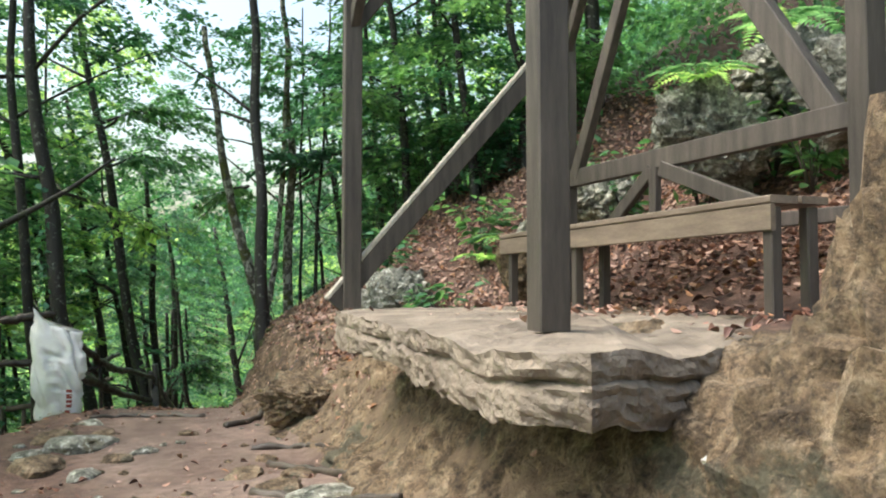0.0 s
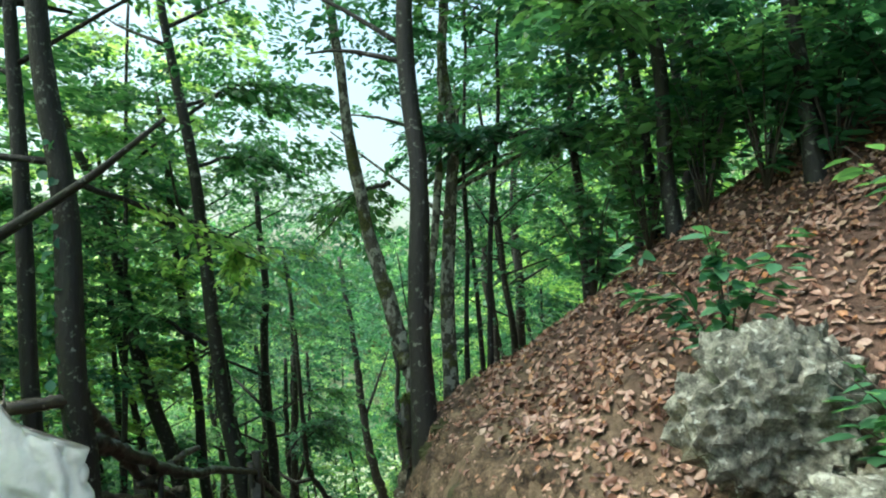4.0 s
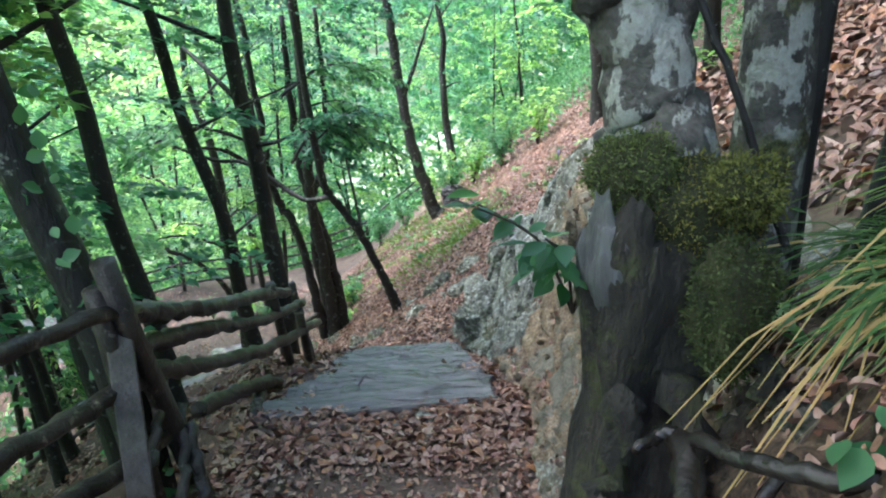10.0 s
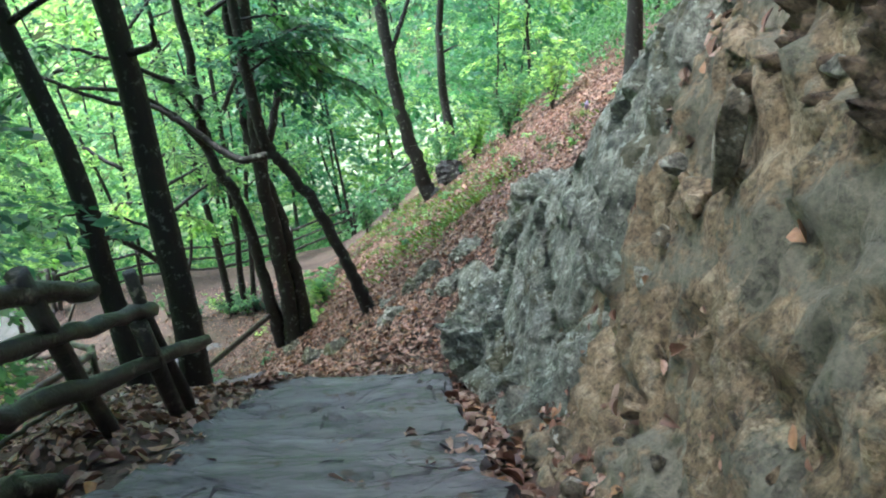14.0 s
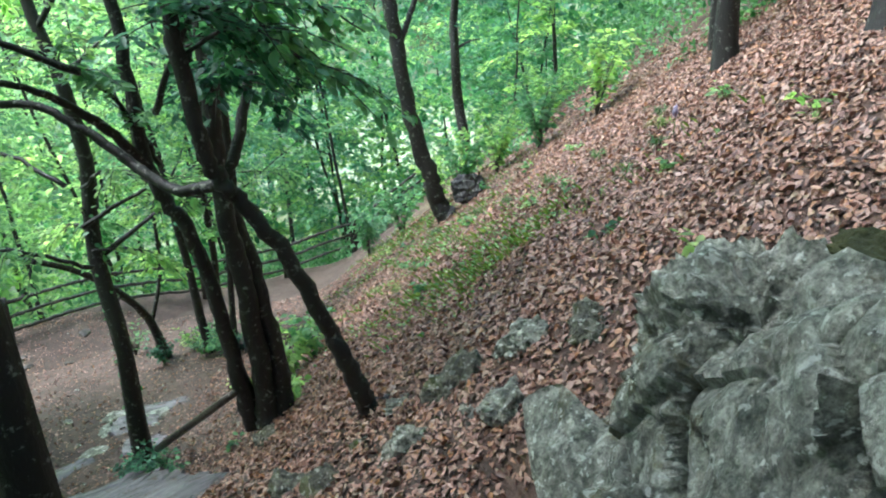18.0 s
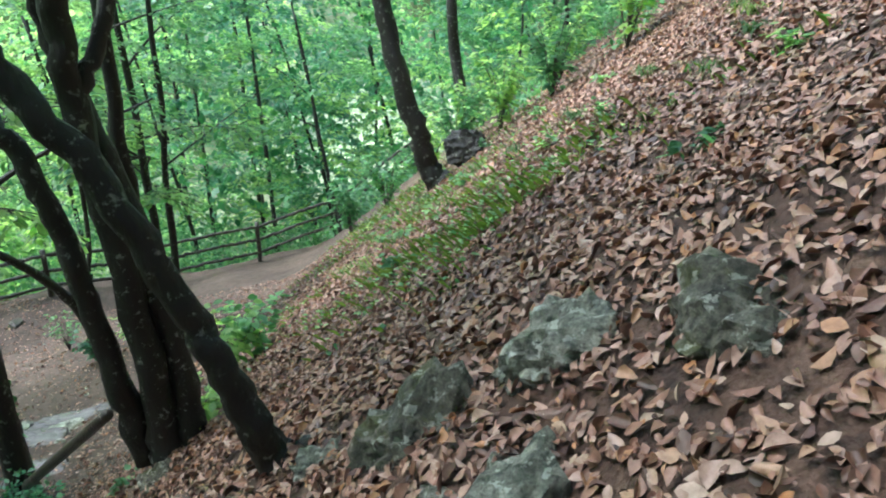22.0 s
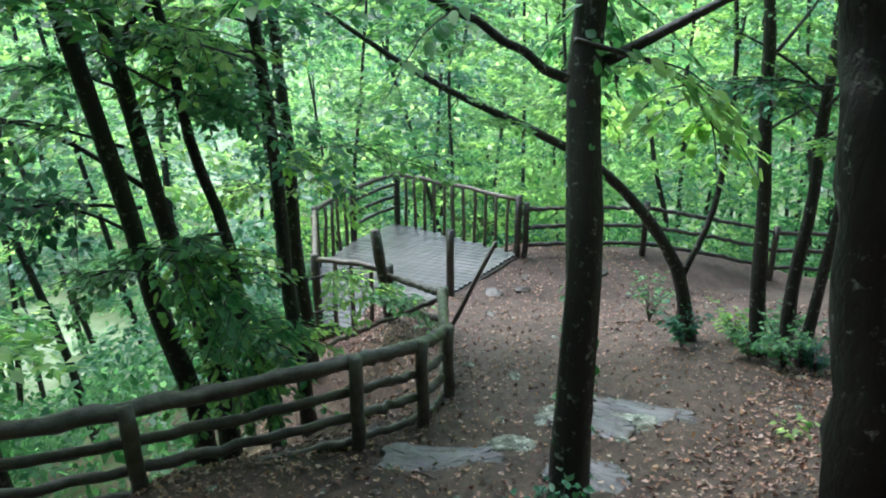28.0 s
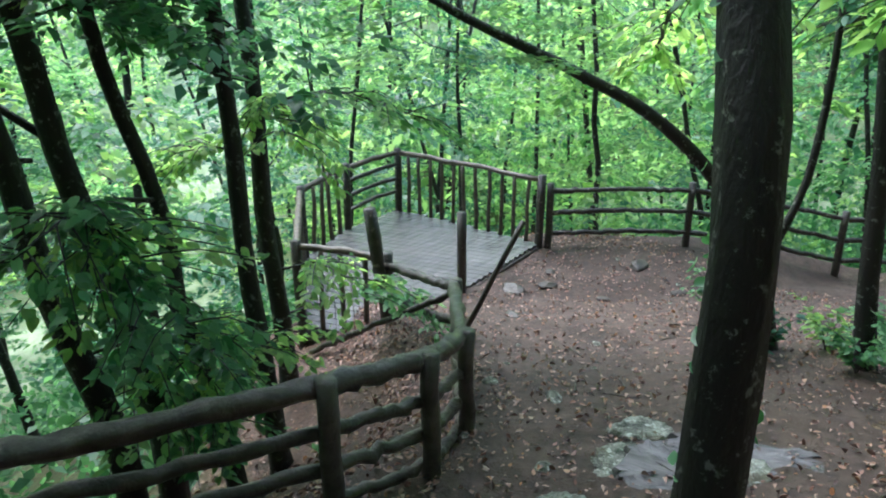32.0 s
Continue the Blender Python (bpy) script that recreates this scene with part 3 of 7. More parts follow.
def spray_leaves(rng, centre, out, n, reach, size, droop=0.25, thick=0.05):
    """A flat spray of leaves that grows outward from a twig, as hornbeam and beech have them."""
    out = unit(np.asarray(out, float))
    side = unit(np.cross(out, (0, 0, 1.0)))
    t = rng.rand(n)
    w = (rng.rand(n) - 0.5) * 1.1 * (1 - 0.6 * t)
    c = centre + out * (t * reach)[:, None] + side * (w * reach)[:, None]
    c[:, 2] += -droop * reach * t**2 + thick * reach * rng.randn(n)
    ahead = unit(out + side * (np.sign(w) * 0.8)[:, None] + 0.35 * rng.randn(n, 3) + np.array([0, 0, -0.25]))
    nor = unit(np.array([0, 0, 1.0]) + 0.38 * rng.randn(n, 3))
    L = size * (0.65 + 0.7 * rng.rand(n))
    return leaf_corners(c, ahead, nor, L, L * 0.55)


def crown_mesh(seed, sprays, per, radius, tall, size, mat):
    """A crown of layered sprays round a stem: twigs and leaves, with gaps."""
    rng = np.random.RandomState(seed)
    leaves = []
    for _ in range(sprays):
        h = rng.rand()
        ang = rng.rand() * 2 * math.pi
        r = radius * (0.25 + 0.75 * rng.rand()) * (0.55 + 0.9 * math.sin(math.pi * (0.12 + 0.8 * h)) * 0.6)
        c = np.array([math.cos(ang) * r, math.sin(ang) * r, h * tall])
        out = np.array([math.cos(ang + rng.randn() * 0.5), math.sin(ang + rng.randn() * 0.5), -0.1])
        leaves.append(spray_leaves(rng, c, out, int(per * (0.6 + 0.8 * rng.rand())), radius * 0.42, size))
    return quads_mesh(None, np.concatenate(leaves), 4, mat)


CROWNS = [crown_mesh(s, 62, 72, 1.7, 5.0, 0.11, LEAF) for s in (11, 12, 13)]
CROWNS_LIGHT = [crown_mesh(s, 56, 64, 1.5, 4.2, 0.115, LEAF_LIGHT) for s in (21, 22)]
# crowns of the paler leaf: the light on them is in the colour
CROWNS_PAINTED_LIT = [crown_mesh(s, 60, 56, 1.7, 4.6, 0.13, LEAF_LIT_HAZE) for s in (25, 26)]
TREE_LABEL = "dark-barked leaning forest tree with layered green leaves"


def add_crown(parent, me, at, scale, turn):
    ob = new("crown", me)
    ob.parent = parent
    ob.matrix_basis = pose(*at, 0, 0, turn) @ Matrix.Diagonal((scale[0], scale[0], scale[1], 1))
    return ob


def tree(x, y, r, h, lean=(-0.12, 0.0), mat=None, crown=None, seed=1, bend=0.0, forks=(), limbs=4, z=None, label=TREE_LABEL,
         category="tree", name="tree", crown_scale=(1.0, 1.0), crown_from=0.5, flare=1.9, sides=9, stack=1, sink=0.3, group="trees of the slope"):
    """A tapered trunk with root flare, limbs and a crown; lean: metres sideways for each metre up."""
    rng = np.random.RandomState(seed)
    base = zat(x, y) - 0.08 if z is None else z
    thing = empty(name, (x, y, base), label, category, group)
    lx, ly = lean
    t = np.linspace(0, 1, 9)
    pts = np.stack([lx * h * t + bend * h * t * (1 - t), ly * h * t + 0.2 * bend * h * t * (1 - t), h * t], 1)
    pts[1:-1, :2] += rng.randn(7, 2) * r * 0.45
    pts = np.vstack([pts[0], pts[0] * 0.6 + pts[1] * 0.4 * 0.4, pts[1:]])
    pts[1] = (pts[0] + pts[2]) * 0.5 * np.array([1, 1, 0.35])
    radii = np.concatenate([[r * flare, r * 1.2], r * np.linspace(1.0, 0.42, 8)])
    pts[0] = pts[0] - np.array([0, 0, sink])
    v, f = tube_data(curve_points(pts, 24), radii, sides, 0.05, rng)
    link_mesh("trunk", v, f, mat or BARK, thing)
    def point(u):
        return np.array([np.interp(u, np.linspace(0, 1, 9), np.vstack([pts[0], pts[2:]])[:, k]) for k in range(3)])
    for u, dx, dy, dz, rr in forks:
        a = point(u)
        ctrl = [a, a + np.array([dx, dy, dz]) * 0.45 + rng.randn(3) * 0.04, a + np.array([dx, dy, dz])]
        v, f = tube_data(curve_points(ctrl, 9, rr * 0.3, rng), [rr, rr * 0.45], 7, 0.05, rng)
        link_mesh("limb", v, f, mat or BARK, thing)
    for k in range(limbs):
        u = 0.35 + 0.6 * rng.rand()
        a = point(u)
        ang = rng.rand() * 2 * math.pi
        length = 0.8 + 1.3 * rng.rand()
        d = np.array([math.cos(ang) * length, math.sin(ang) * length, length * (0.25 + 0.5 * rng.rand())])
        v, f = tube_data(curve_points([a, a + d * 0.5 + rng.randn(3) * 0.08, a + d], 6), [r * 0.32, r * 0.1], 5, 0.05, rng)
        link_mesh("limb", v, f, mat or BARK, thing)
    for k in range(stack if crown is not None else 0):
        u = min(crown_from + k * 0.9 * crown_scale[1] * 5.0 / h, 0.92)
        add_crown(thing, crown, point(u), crown_scale, (seed * 47 + k * 130) % 360)
    return thing


# near trees, by the path
C, CL = CROWNS, CROWNS_LIGHT

NEAR = [
    # x, y, r, h, lean, crown, crown_from, bend, bark
    (-2.55, 4.6, 0.15, 8, (-0.1, 0.02), C[0], 0.66, 0.0, BARK),
    (-2.22, 4.85, 0.07, 8, (-0.06, 0.0), None, 0.6, 0.0, BARK),
    (-1.84, 4.62, 0.1, 8, (-0.1, 0.0), C[1], 0.66, 0.02, BARK),
    (0.5, 4.55, 0.08, 8, (-0.045, 0.03), C[2], 0.7, 0.0, BARK),
    (1.0, 6.9, 0.085, 7, (-0.02, 0.02), C[0], 0.62, 0.0, OLDBARK),
    (1.17, 7.05, 0.03, 6, (0.0, 0.02), None, 0.62, 0.0, BARK),
    (1.33, 7.0, 0.035, 6, (0.05, 0.02), None, 0.62, 0.0, BARK),
    (-1.12, 8.3, 0.1, 8, (-0.17, -0.02), C[1], 0.6, 0.0, BARK),
    (-2.2, 10.6, 0.13, 8, (-0.3, 0.0), C[0], 0.6, 0.1, BARK),
    (-2.0, 11.2, 0.09, 8, (-0.15, 0.0), None, 0.6, 0.0, BARK),
    (-3.0, 12.4, 0.08, 8, (-0.2, 0.0), C[2], 0.6, 0.0, BARK),
    (-1.55, 13.15, 0.085, 8, (-0.2, 0.02), C[0], 0.62, 0.0, BARK),
    (-1.34, 13.5, 0.115, 8, (-0.07, 0.0), C[1], 0.66, 0.0, BARK),
    (2.7, 11.0, 0.06, 5, (-0.14, 0.0), C[2], 0.22, 0.0, BARK),
    (3.1, 12.4, 0.06, 5, (-0.14, 0.0), C[0], 0.25, 0.0, BARK),
    (-3.05, 18.85, 0.115, 8, (-0.11, 0.1), CL[0], 0.66, 0.02, BARK),
    (-3.4, 23.9, 0.085, 8, (-0.16, 0.0), C[1], 0.55, 0.0, BARK),
    (-3.2, 24.1, 0.075, 8, (-0.06, 0.06), C[2], 0.5, 0.0, BARK),
    (-3.0, 23.8, 0.06, 8, (0.03, 0.0), None, 0.5, 0.0, BARK),
    (-7.0, 18.5, 0.1, 8, (-0.1, -0.1), C[0], 0.45, 0.0, BARK),
    (-7.3, 18.9, 0.11, 8, (-0.1, -0.08), C[1], 0.5, 0.0, BARK),
    (-6.9, 19.7, 0.08, 8, (-0.08, -0.02), C[2], 0.45, 0.0, BARK),
    (-8.0, 20.6, 0.09, 8, (-0.03, -0.02), C[0], 0.5, 0.0, BARK),
    (-6.9, 19.3, 0.07, 7, (-0.12, -0.1), None, 0.5, 0.0, BARK),
    (2.2, 29.7, 0.14, 8, (-0.08, 0.0), C[2], 0.5, 0.0, BARK),
    (4.1, 18.9, 0.12, 8, (-0.1, 0.0), C[0], 0.6, 0.0, BARK),
    (4.0, 16.0, 0.13, 8, (-0.06, 0.0), C[1], 0.6, 0.0, BARK),
    (2.7, 7.4, 0.055, 7, (-0.08, 0.0), C[0], 0.3, 0.0, BARK),
    (3.6, 6.4, 0.06, 7, (-0.1, -0.05), C[1], 0.26, 0.0, BARK),
    (2.3, 11.6, 0.05, 6, (-0.1, 0.0), C[2], 0.45, 0.0, BARK),
    (4.4, 8.2, 0.07, 7, (-0.1, 0.0), C[0], 0.3, 0.0, BARK),
    (-4.2, 8.6, 0.07, 9, (-0.05, 0.0), C[1], 0.5, 0.0, BARK),
    (-3.3, 11.4, 0.06, 9, (-0.1, 0.0), CL[0], 0.45, 0.0, BARK),
    (-5.6, 12.6, 0.08, 11, (-0.05, 0.0), CL[1], 0.45, 0.0, BARK),
    (-6.2, 10.2, 0.08, 11, (-0.05, 0.0), C[2], 0.5, 0.0, BARK),
    (2.5, 4.7, 0.06, 5.5, (-0.12, -0.02), C[0], 0.2, 0.0, BARK),
    (3.2, 4.0, 0.06, 5.5, (-0.15, -0.03), C[1], 0.22, 0.0, BARK),
    (3.7, 3.5, 0.06, 5, (-0.12, -0.03), C[2], 0.16, 0.0, BARK),
    (2.7, 5.6, 0.05, 5, (-0.1, -0.02), C[1], 0.25, 0.0, BARK),
    (4.5, 4.6, 0.07, 6, (-0.12, 0.0), C[0], 0.2, 0.0, BARK),
    # next four are added so that their crowns shade the slope behind the bench
    (5.2, -0.9, 0.12, 7, (-0.12, 0.0), C[0], 0.35, 0.0, BARK),
    (5.6, 1.2, 0.1, 7, (-0.1, 0.0), C[1], 0.35, 0.0, BARK),
    (4.6, 3.2, 0.1, 7, (-0.1, 0.0), C[2], 0.4, 0.0, BARK),
    (6.0, -3.0, 0.12, 8, (-0.15, 0.0), C[1], 0.35, 0.0, BARK),
]
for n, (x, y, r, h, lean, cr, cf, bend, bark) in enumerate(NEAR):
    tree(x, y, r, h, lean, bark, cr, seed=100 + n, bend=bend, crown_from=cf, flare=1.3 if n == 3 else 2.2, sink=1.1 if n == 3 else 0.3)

def stems_tree(name, at, label, stems, crowns=(), group="trees of the slope", mat=None):
    """A tree of one or more bent stems: (control points, radii) each, in world places; the first is the trunk."""
    o = np.array(at)
    thing = empty(name, at, label, "tree", group)
    for n, (ctrl, radii) in enumerate(stems):
        rng = np.random.RandomState(len(ctrl) * 7 + n)
        v, f = tube_data(curve_points(np.asarray(ctrl, float) - o, 7 * len(ctrl), radii[-1] * 0.25, rng), radii, 11, 0.07, rng)
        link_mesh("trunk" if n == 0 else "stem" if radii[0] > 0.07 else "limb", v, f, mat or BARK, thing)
    for me, place, scale, turn in crowns:
        add_crown(thing, me, np.array(place) - o, scale, turn)
    return thing


# the clump of stems below the turn of the path
stems_tree("tree", (-1.15, 17.6, -5.3), "clump of dark crooked stems sharing one swollen foot", [
    ([(-1.12, 17.6, -5.5), (-1.15, 17.6, -4.95), (-1.27, 17.6, -3.75), (-1.4, 17.62, -2.6), (-1.42, 17.65, -1.6), (-1.45, 17.7, 0.5), (-1.7, 17.8, 3.0)], [0.23, 0.12, 0.1, 0.092, 0.085, 0.07, 0.05]),
    ([(-1.3, 17.6, -5.3), (-1.45, 17.58, -4.55), (-1.6, 17.6, -3.6), (-1.78, 17.6, -2.95), (-2.06, 17.6, -2.34), (-2.15, 17.62, -1.2), (-2.4, 17.7, 1.0)], [0.12, 0.085, 0.075, 0.07, 0.062, 0.045]),
    ([(-1.0, 17.65, -5.2), (-1.02, 17.7, -4.5), (-1.22, 17.75, -3.4), (-1.5, 17.8, -2.4), (-1.62, 17.8, -1.4), (-1.7, 17.9, 0.5)], [0.13, 0.09, 0.08, 0.065, 0.045]),
    ([(-2.06, 17.6, -2.34), (-2.3, 17.3, -1.9), (-2.7, 16.9, -1.5), (-3.3, 16.4, -1.35)], [0.055, 0.045, 0.03, 0.02]),
    ([(-1.4, 17.62, -2.6), (-1.2, 17.9, -2.0), (-1.1, 18.2, -1.0), (-1.2, 18.4, 0.6)], [0.06, 0.05, 0.035]),
], [(C[2], (-1.5, 17.7, 0.2), (1.1, 1.0), 20), (C[0], (-2.3, 17.6, -0.6), (0.6, 0.6), 140)])
stems_tree("tree", (-1.3, 18.7, -6.0), "slim dark stem behind the clump", [([(-1.3, 18.7, -6.2), (-1.38, 18.65, -5.1), (-1.5, 18.6, -4.0), (-1.52, 18.6, -2.9), (-1.6, 18.7, 0.5)], [0.13, 0.085, 0.075, 0.06, 0.04])],
           [(C[1], (-1.6, 18.7, -0.8), (0.8, 0.9), 60)])

# the tree with the crooked foot on the ridge
stems_tree("tree", (1.4, 23.8, -5.2), "dark tree with a crooked swollen foot on the grassy ridge", [
    ([(1.75, 23.75, -5.15), (1.45, 23.78, -5.05), (1.12, 23.8, -4.8), (0.9, 23.8, -4.1), (0.55, 23.8, -3.0), (0.37, 23.85, -1.9), (0.2, 23.9, -0.8), (0.05, 23.9, 0.4), (-0.5, 24.0, 3.5)], [0.3, 0.24, 0.18, 0.15, 0.14, 0.13, 0.12, 0.1, 0.06]),
    ([(0.37, 23.85, -1.9), (0.7, 24.0, -1.0), (1.2, 24.1, 0.4)], [0.06, 0.045, 0.02])], [(C[1], (-0.2, 23.9, 0.6), (1.1, 1.0), 50)])

# the leaning tree at the turn of the path
stems_tree("leaning_tree", (0.06, 15.62, zat(0.06, 15.62) - 0.05), "tree leaning far out over the path with pale bark patches", [
    ([(0.2, 15.64, -4.05), (0.05, 15.62, -3.78), (-0.1, 15.6, -3.4), (-0.25, 15.6, -3.05), (-0.48, 15.58, -2.52), (-0.75, 15.55, -2.1), (-0.92, 15.52, -1.85), (-1.02, 15.5, -1.45), (-1.1, 15.5, -0.6), (-1.3, 15.6, 1.2), (-1.6, 15.8, 3.0)],
     [0.15, 0.085, 0.068, 0.062, 0.06, 0.058, 0.056, 0.052, 0.045, 0.035]),
    ([(-0.9, 15.55, -1.95), (-1.25, 15.75, -2.05), (-1.57, 15.95, -1.93), (-1.85, 16.0, -1.72), (-2.2, 16.0, -1.5), (-2.7, 16.0, -1.43), (-3.6, 15.9, -1.0)], [0.045, 0.04, 0.036, 0.028, 0.018]),
    ([(0.12, 15.62, -3.8), (0.32, 15.55, -3.7), (0.5, 15.5, -3.72)], [0.07, 0.05, 0.03]),
], [(C[2], (-1.3, 15.6, 0.9), (0.9, 0.8), 30)])

# the tree that bends far over the terrace
arch = empty("leaning_tree", (-4.4, 23.9, zat(-4.4, 23.9) - 0.1), "slim tree bending far out over the terrace", "tree", "trees of the slope")
v, f = tube_data(curve_points([(0, 0, -0.05), (-0.05, -0.05, 0.5), (-0.15, -0.3, 1.2), (-0.5, -0.7, 1.95), (-0.95, -1.1, 2.5), (-1.55, -1.55, 2.9), (-2.5, -2.35, 3.5), (-3.6, -3.2, 4.4)], 30),
                 [0.16, 0.09, 0.075, 0.062, 0.052, 0.04, 0.02], 10, 0.06, np.random.RandomState(6))
link_mesh("trunk", v, f, BARK, arch)
v, f = tube_data(curve_points([(-0.1, -0.2, 1.0), (0.1, 0.05, 2.0), (0.05, 0.2, 3.6), (-0.3, 0.2, 5.5)], 14), [0.045, 0.035, 0.02], 8, 0.06, np.random.RandomState(7))
link_mesh("limb", v, f, BARK, arch)
add_crown(arch, CL[1], (-2.4, -2.2, 2.9), (0.75, 0.45), 60)
add_crown(arch, CL[0], (0.0, 0.2, 3.4), (0.7, 0.6), 10)

# the wood on the slopes round about
def far_crown(seed, mat):
    return crown_mesh(seed, 30, 58, 2.3, 6.0, 0.17, mat)


FAR = [far_crown(31, LEAF_LIGHT), far_crown(32, LEAF), far_crown(33, LEAF), far_crown(34, LEAF_LIGHT)]


def wood():
    rng = np.random.RandomState(5)
    made, spots = 0, []
    for _ in range(2600):
        if made >= 200:
            break
        x, y = rng.uniform(-34, 16), rng.uniform(0, 52)
        out = float(beyond(np.array([x]), np.array([y]))[0])
        d, _ = along(np.array([x]), np.array([y]), LINE)
        if out < 1.2 and not (x > 4.5 or y > 33):
            continue
        if d[0] < 3.2 or (-12.5 < x < -5 and 17 < y < 27) or any((x - a) ** 2 + (y - b) ** 2 < (3.2 if -14 < x < -3 and 8 < y < 21 else 9.0) for a, b in spots):
            continue
        if -5.6 < x < -1.2 and 5 < y < 11 or y < 4 and x < -8 or x > 4 and y < 6:
            continue
        spots.append((x, y))
        near = d[0] < 8
        me = (C + CL)[rng.randint(5)] if near else FAR[rng.randint(4)]
        low_top = 21 < y < 31 and -14 < x < 6
        h = max(rng.uniform(5, 8), (rng.uniform(-5, -1) if low_top else rng.uniform(-4, 1) if y >= 31 or x < -14 else rng.uniform(0, 4)) - zat(x, y))
        tree(x, y, rng.uniform(0.05, 0.09) * (h / 9) ** 0.5, h, (-0.08 + rng.randn() * 0.1, rng.randn() * 0.09), BARK, me, seed=500 + made, limbs=2, sides=6,
             crown_from=rng.uniform(0.3, 0.5) if near else rng.uniform(0.02, 0.2), crown_scale=(rng.uniform(0.9, 1.4), rng.uniform(0.9, 1.3)), group="wood on the slopes",
             label="slender dark forest tree with green leaves", stack=2 if h > 9 or not near else 1)
        made += 1


wood()
rng = np.random.RandomState(15)
# their bright daylight comes from the paler leaf colour
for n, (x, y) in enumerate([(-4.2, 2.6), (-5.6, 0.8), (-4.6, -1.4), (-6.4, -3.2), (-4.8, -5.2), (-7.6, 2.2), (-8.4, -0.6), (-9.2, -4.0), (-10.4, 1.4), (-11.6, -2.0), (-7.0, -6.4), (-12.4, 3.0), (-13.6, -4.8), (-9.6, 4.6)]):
    tree(x, y, rng.uniform(0.06, 0.09), rng.uniform(4.5, 5.5), (-0.1, rng.randn() * 0.05), BARK, CROWNS_PAINTED_LIT[n % 2], seed=760 + n, limbs=3, sides=7, crown_from=0.3, crown_scale=(1.0, 0.6), group="wood on the slopes", label="slender dark forest tree with green leaves")

# two tall trees, again with daylight put into the leaf colour
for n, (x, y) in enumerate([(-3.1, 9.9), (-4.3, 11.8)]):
    tree(x, y, 0.05, 9.5, (-0.03, 0.04), BARK, CROWNS_PAINTED_LIT[n % 2], seed=780 + n, limbs=2, sides=7, crown_from=0.4, crown_scale=(0.9, 0.7), stack=2, group="wood on the slopes", label="tall slender forest tree with fresh green leaves")
for n, (x, y) in enumerate([(-4.3, 7.4), (-6.4, 8.4), (-7.6, 12.8)]):
    tree(x, y, 0.06, 12, (-0.06, 0.02), BARK, CL[n % 2], seed=790 + n, limbs=2, sides=7, crown_from=0.42, crown_scale=(1.35, 1.0), stack=2, group="wood on the slopes", label="tall slender forest tree with fresh green leaves")


def far_woods():
    """The far side of the valley and the brush below: masses of leaves on the ground."""
    rng = np.random.RandomState(8)
    n = 200000
    m = n // 40
    ang, rad, lift = np.repeat(rng.uniform(-1.2, 2.2, m), 40), np.repeat(rng.uniform(26, 105, m), 40), np.repeat(rng.rand(m) ** 0.9 * 11, 40)
    n = m * 40
    spread = 0.5 + rad / 55
    x, y = -3 - np.sin(ang) * rad + rng.randn(n) * spread, 12 + np.cos(ang) * rad + rng.randn(n) * spread
    lift = lift + 0.16 * spread * rng.randn(n)
    held = (wave(x, y, 0.16, 0.6) + 0.6 * wave(x, y, 0.37, 2.0) < 0.15) | (rad > 62)
    x, y, rad, lift = x[held], y[held], rad[held], lift[held]
    n = len(x)
    z = height(x, y) + lift
    z += 1.2 * np.sin(x * 0.8) * np.cos(y * 0.7)
    c = np.stack([x, y, z], 1)
    nor = unit(np.array([0, 0, 1.0]) + 0.5 * rng.randn(n, 3))
    ahead = unit(rng.randn(n, 3))
    L = rng.uniform(0.25, 0.6, n) * (0.5 + rad / 60)
    v = leaf_corners(c, ahead, nor, L, L * 0.6).reshape(-1, 4, 3)
    # the valley side takes the pale leaf with haze in its colour
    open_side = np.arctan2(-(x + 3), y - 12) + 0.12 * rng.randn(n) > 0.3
    tagged(quads_mesh("far_woods", v[open_side].reshape(-1, 3), 4, LEAF_LIT_HAZE), "leaves of the far wooded slope, haze and brightness put into their pale green", "woods", kind="stuff")
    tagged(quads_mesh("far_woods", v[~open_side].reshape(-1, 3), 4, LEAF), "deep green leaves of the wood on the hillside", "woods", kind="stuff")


def brush():
    """Low leafy brush on the slope below the fences."""
    rng = np.random.RandomState(9)
    n = 100000
    x, y = rng.uniform(-20, 3, n), rng.uniform(-8, 42, n)
    out = beyond(x, y)
    keep = (out > 1.5) & ~((x > -5.8) & (x < -1) & (y > 5) & (y < 11)) & (wave(x, y, 0.9, 0.7) > -0.35)
    x, y, out = x[keep], y[keep], out[keep]
    z = height(x, y) + rng.rand(len(x)) * np.clip(out * 0.35, 0.15, 1.6)
    c = np.stack([x, y, z], 1)
    nor = unit(np.array([0, 0, 1.0]) + 0.4 * rng.randn(len(x), 3))
    L = rng.uniform(0.1, 0.22, len(x))
    tagged(quads_mesh("brush", leaf_corners(c, unit(rng.randn(len(x), 3)), nor, L, L * 0.6), 4, LEAF_LIGHT), "low green leafy brush on the slope below the fence", "brush", kind="stuff")


far_woods()
brush()

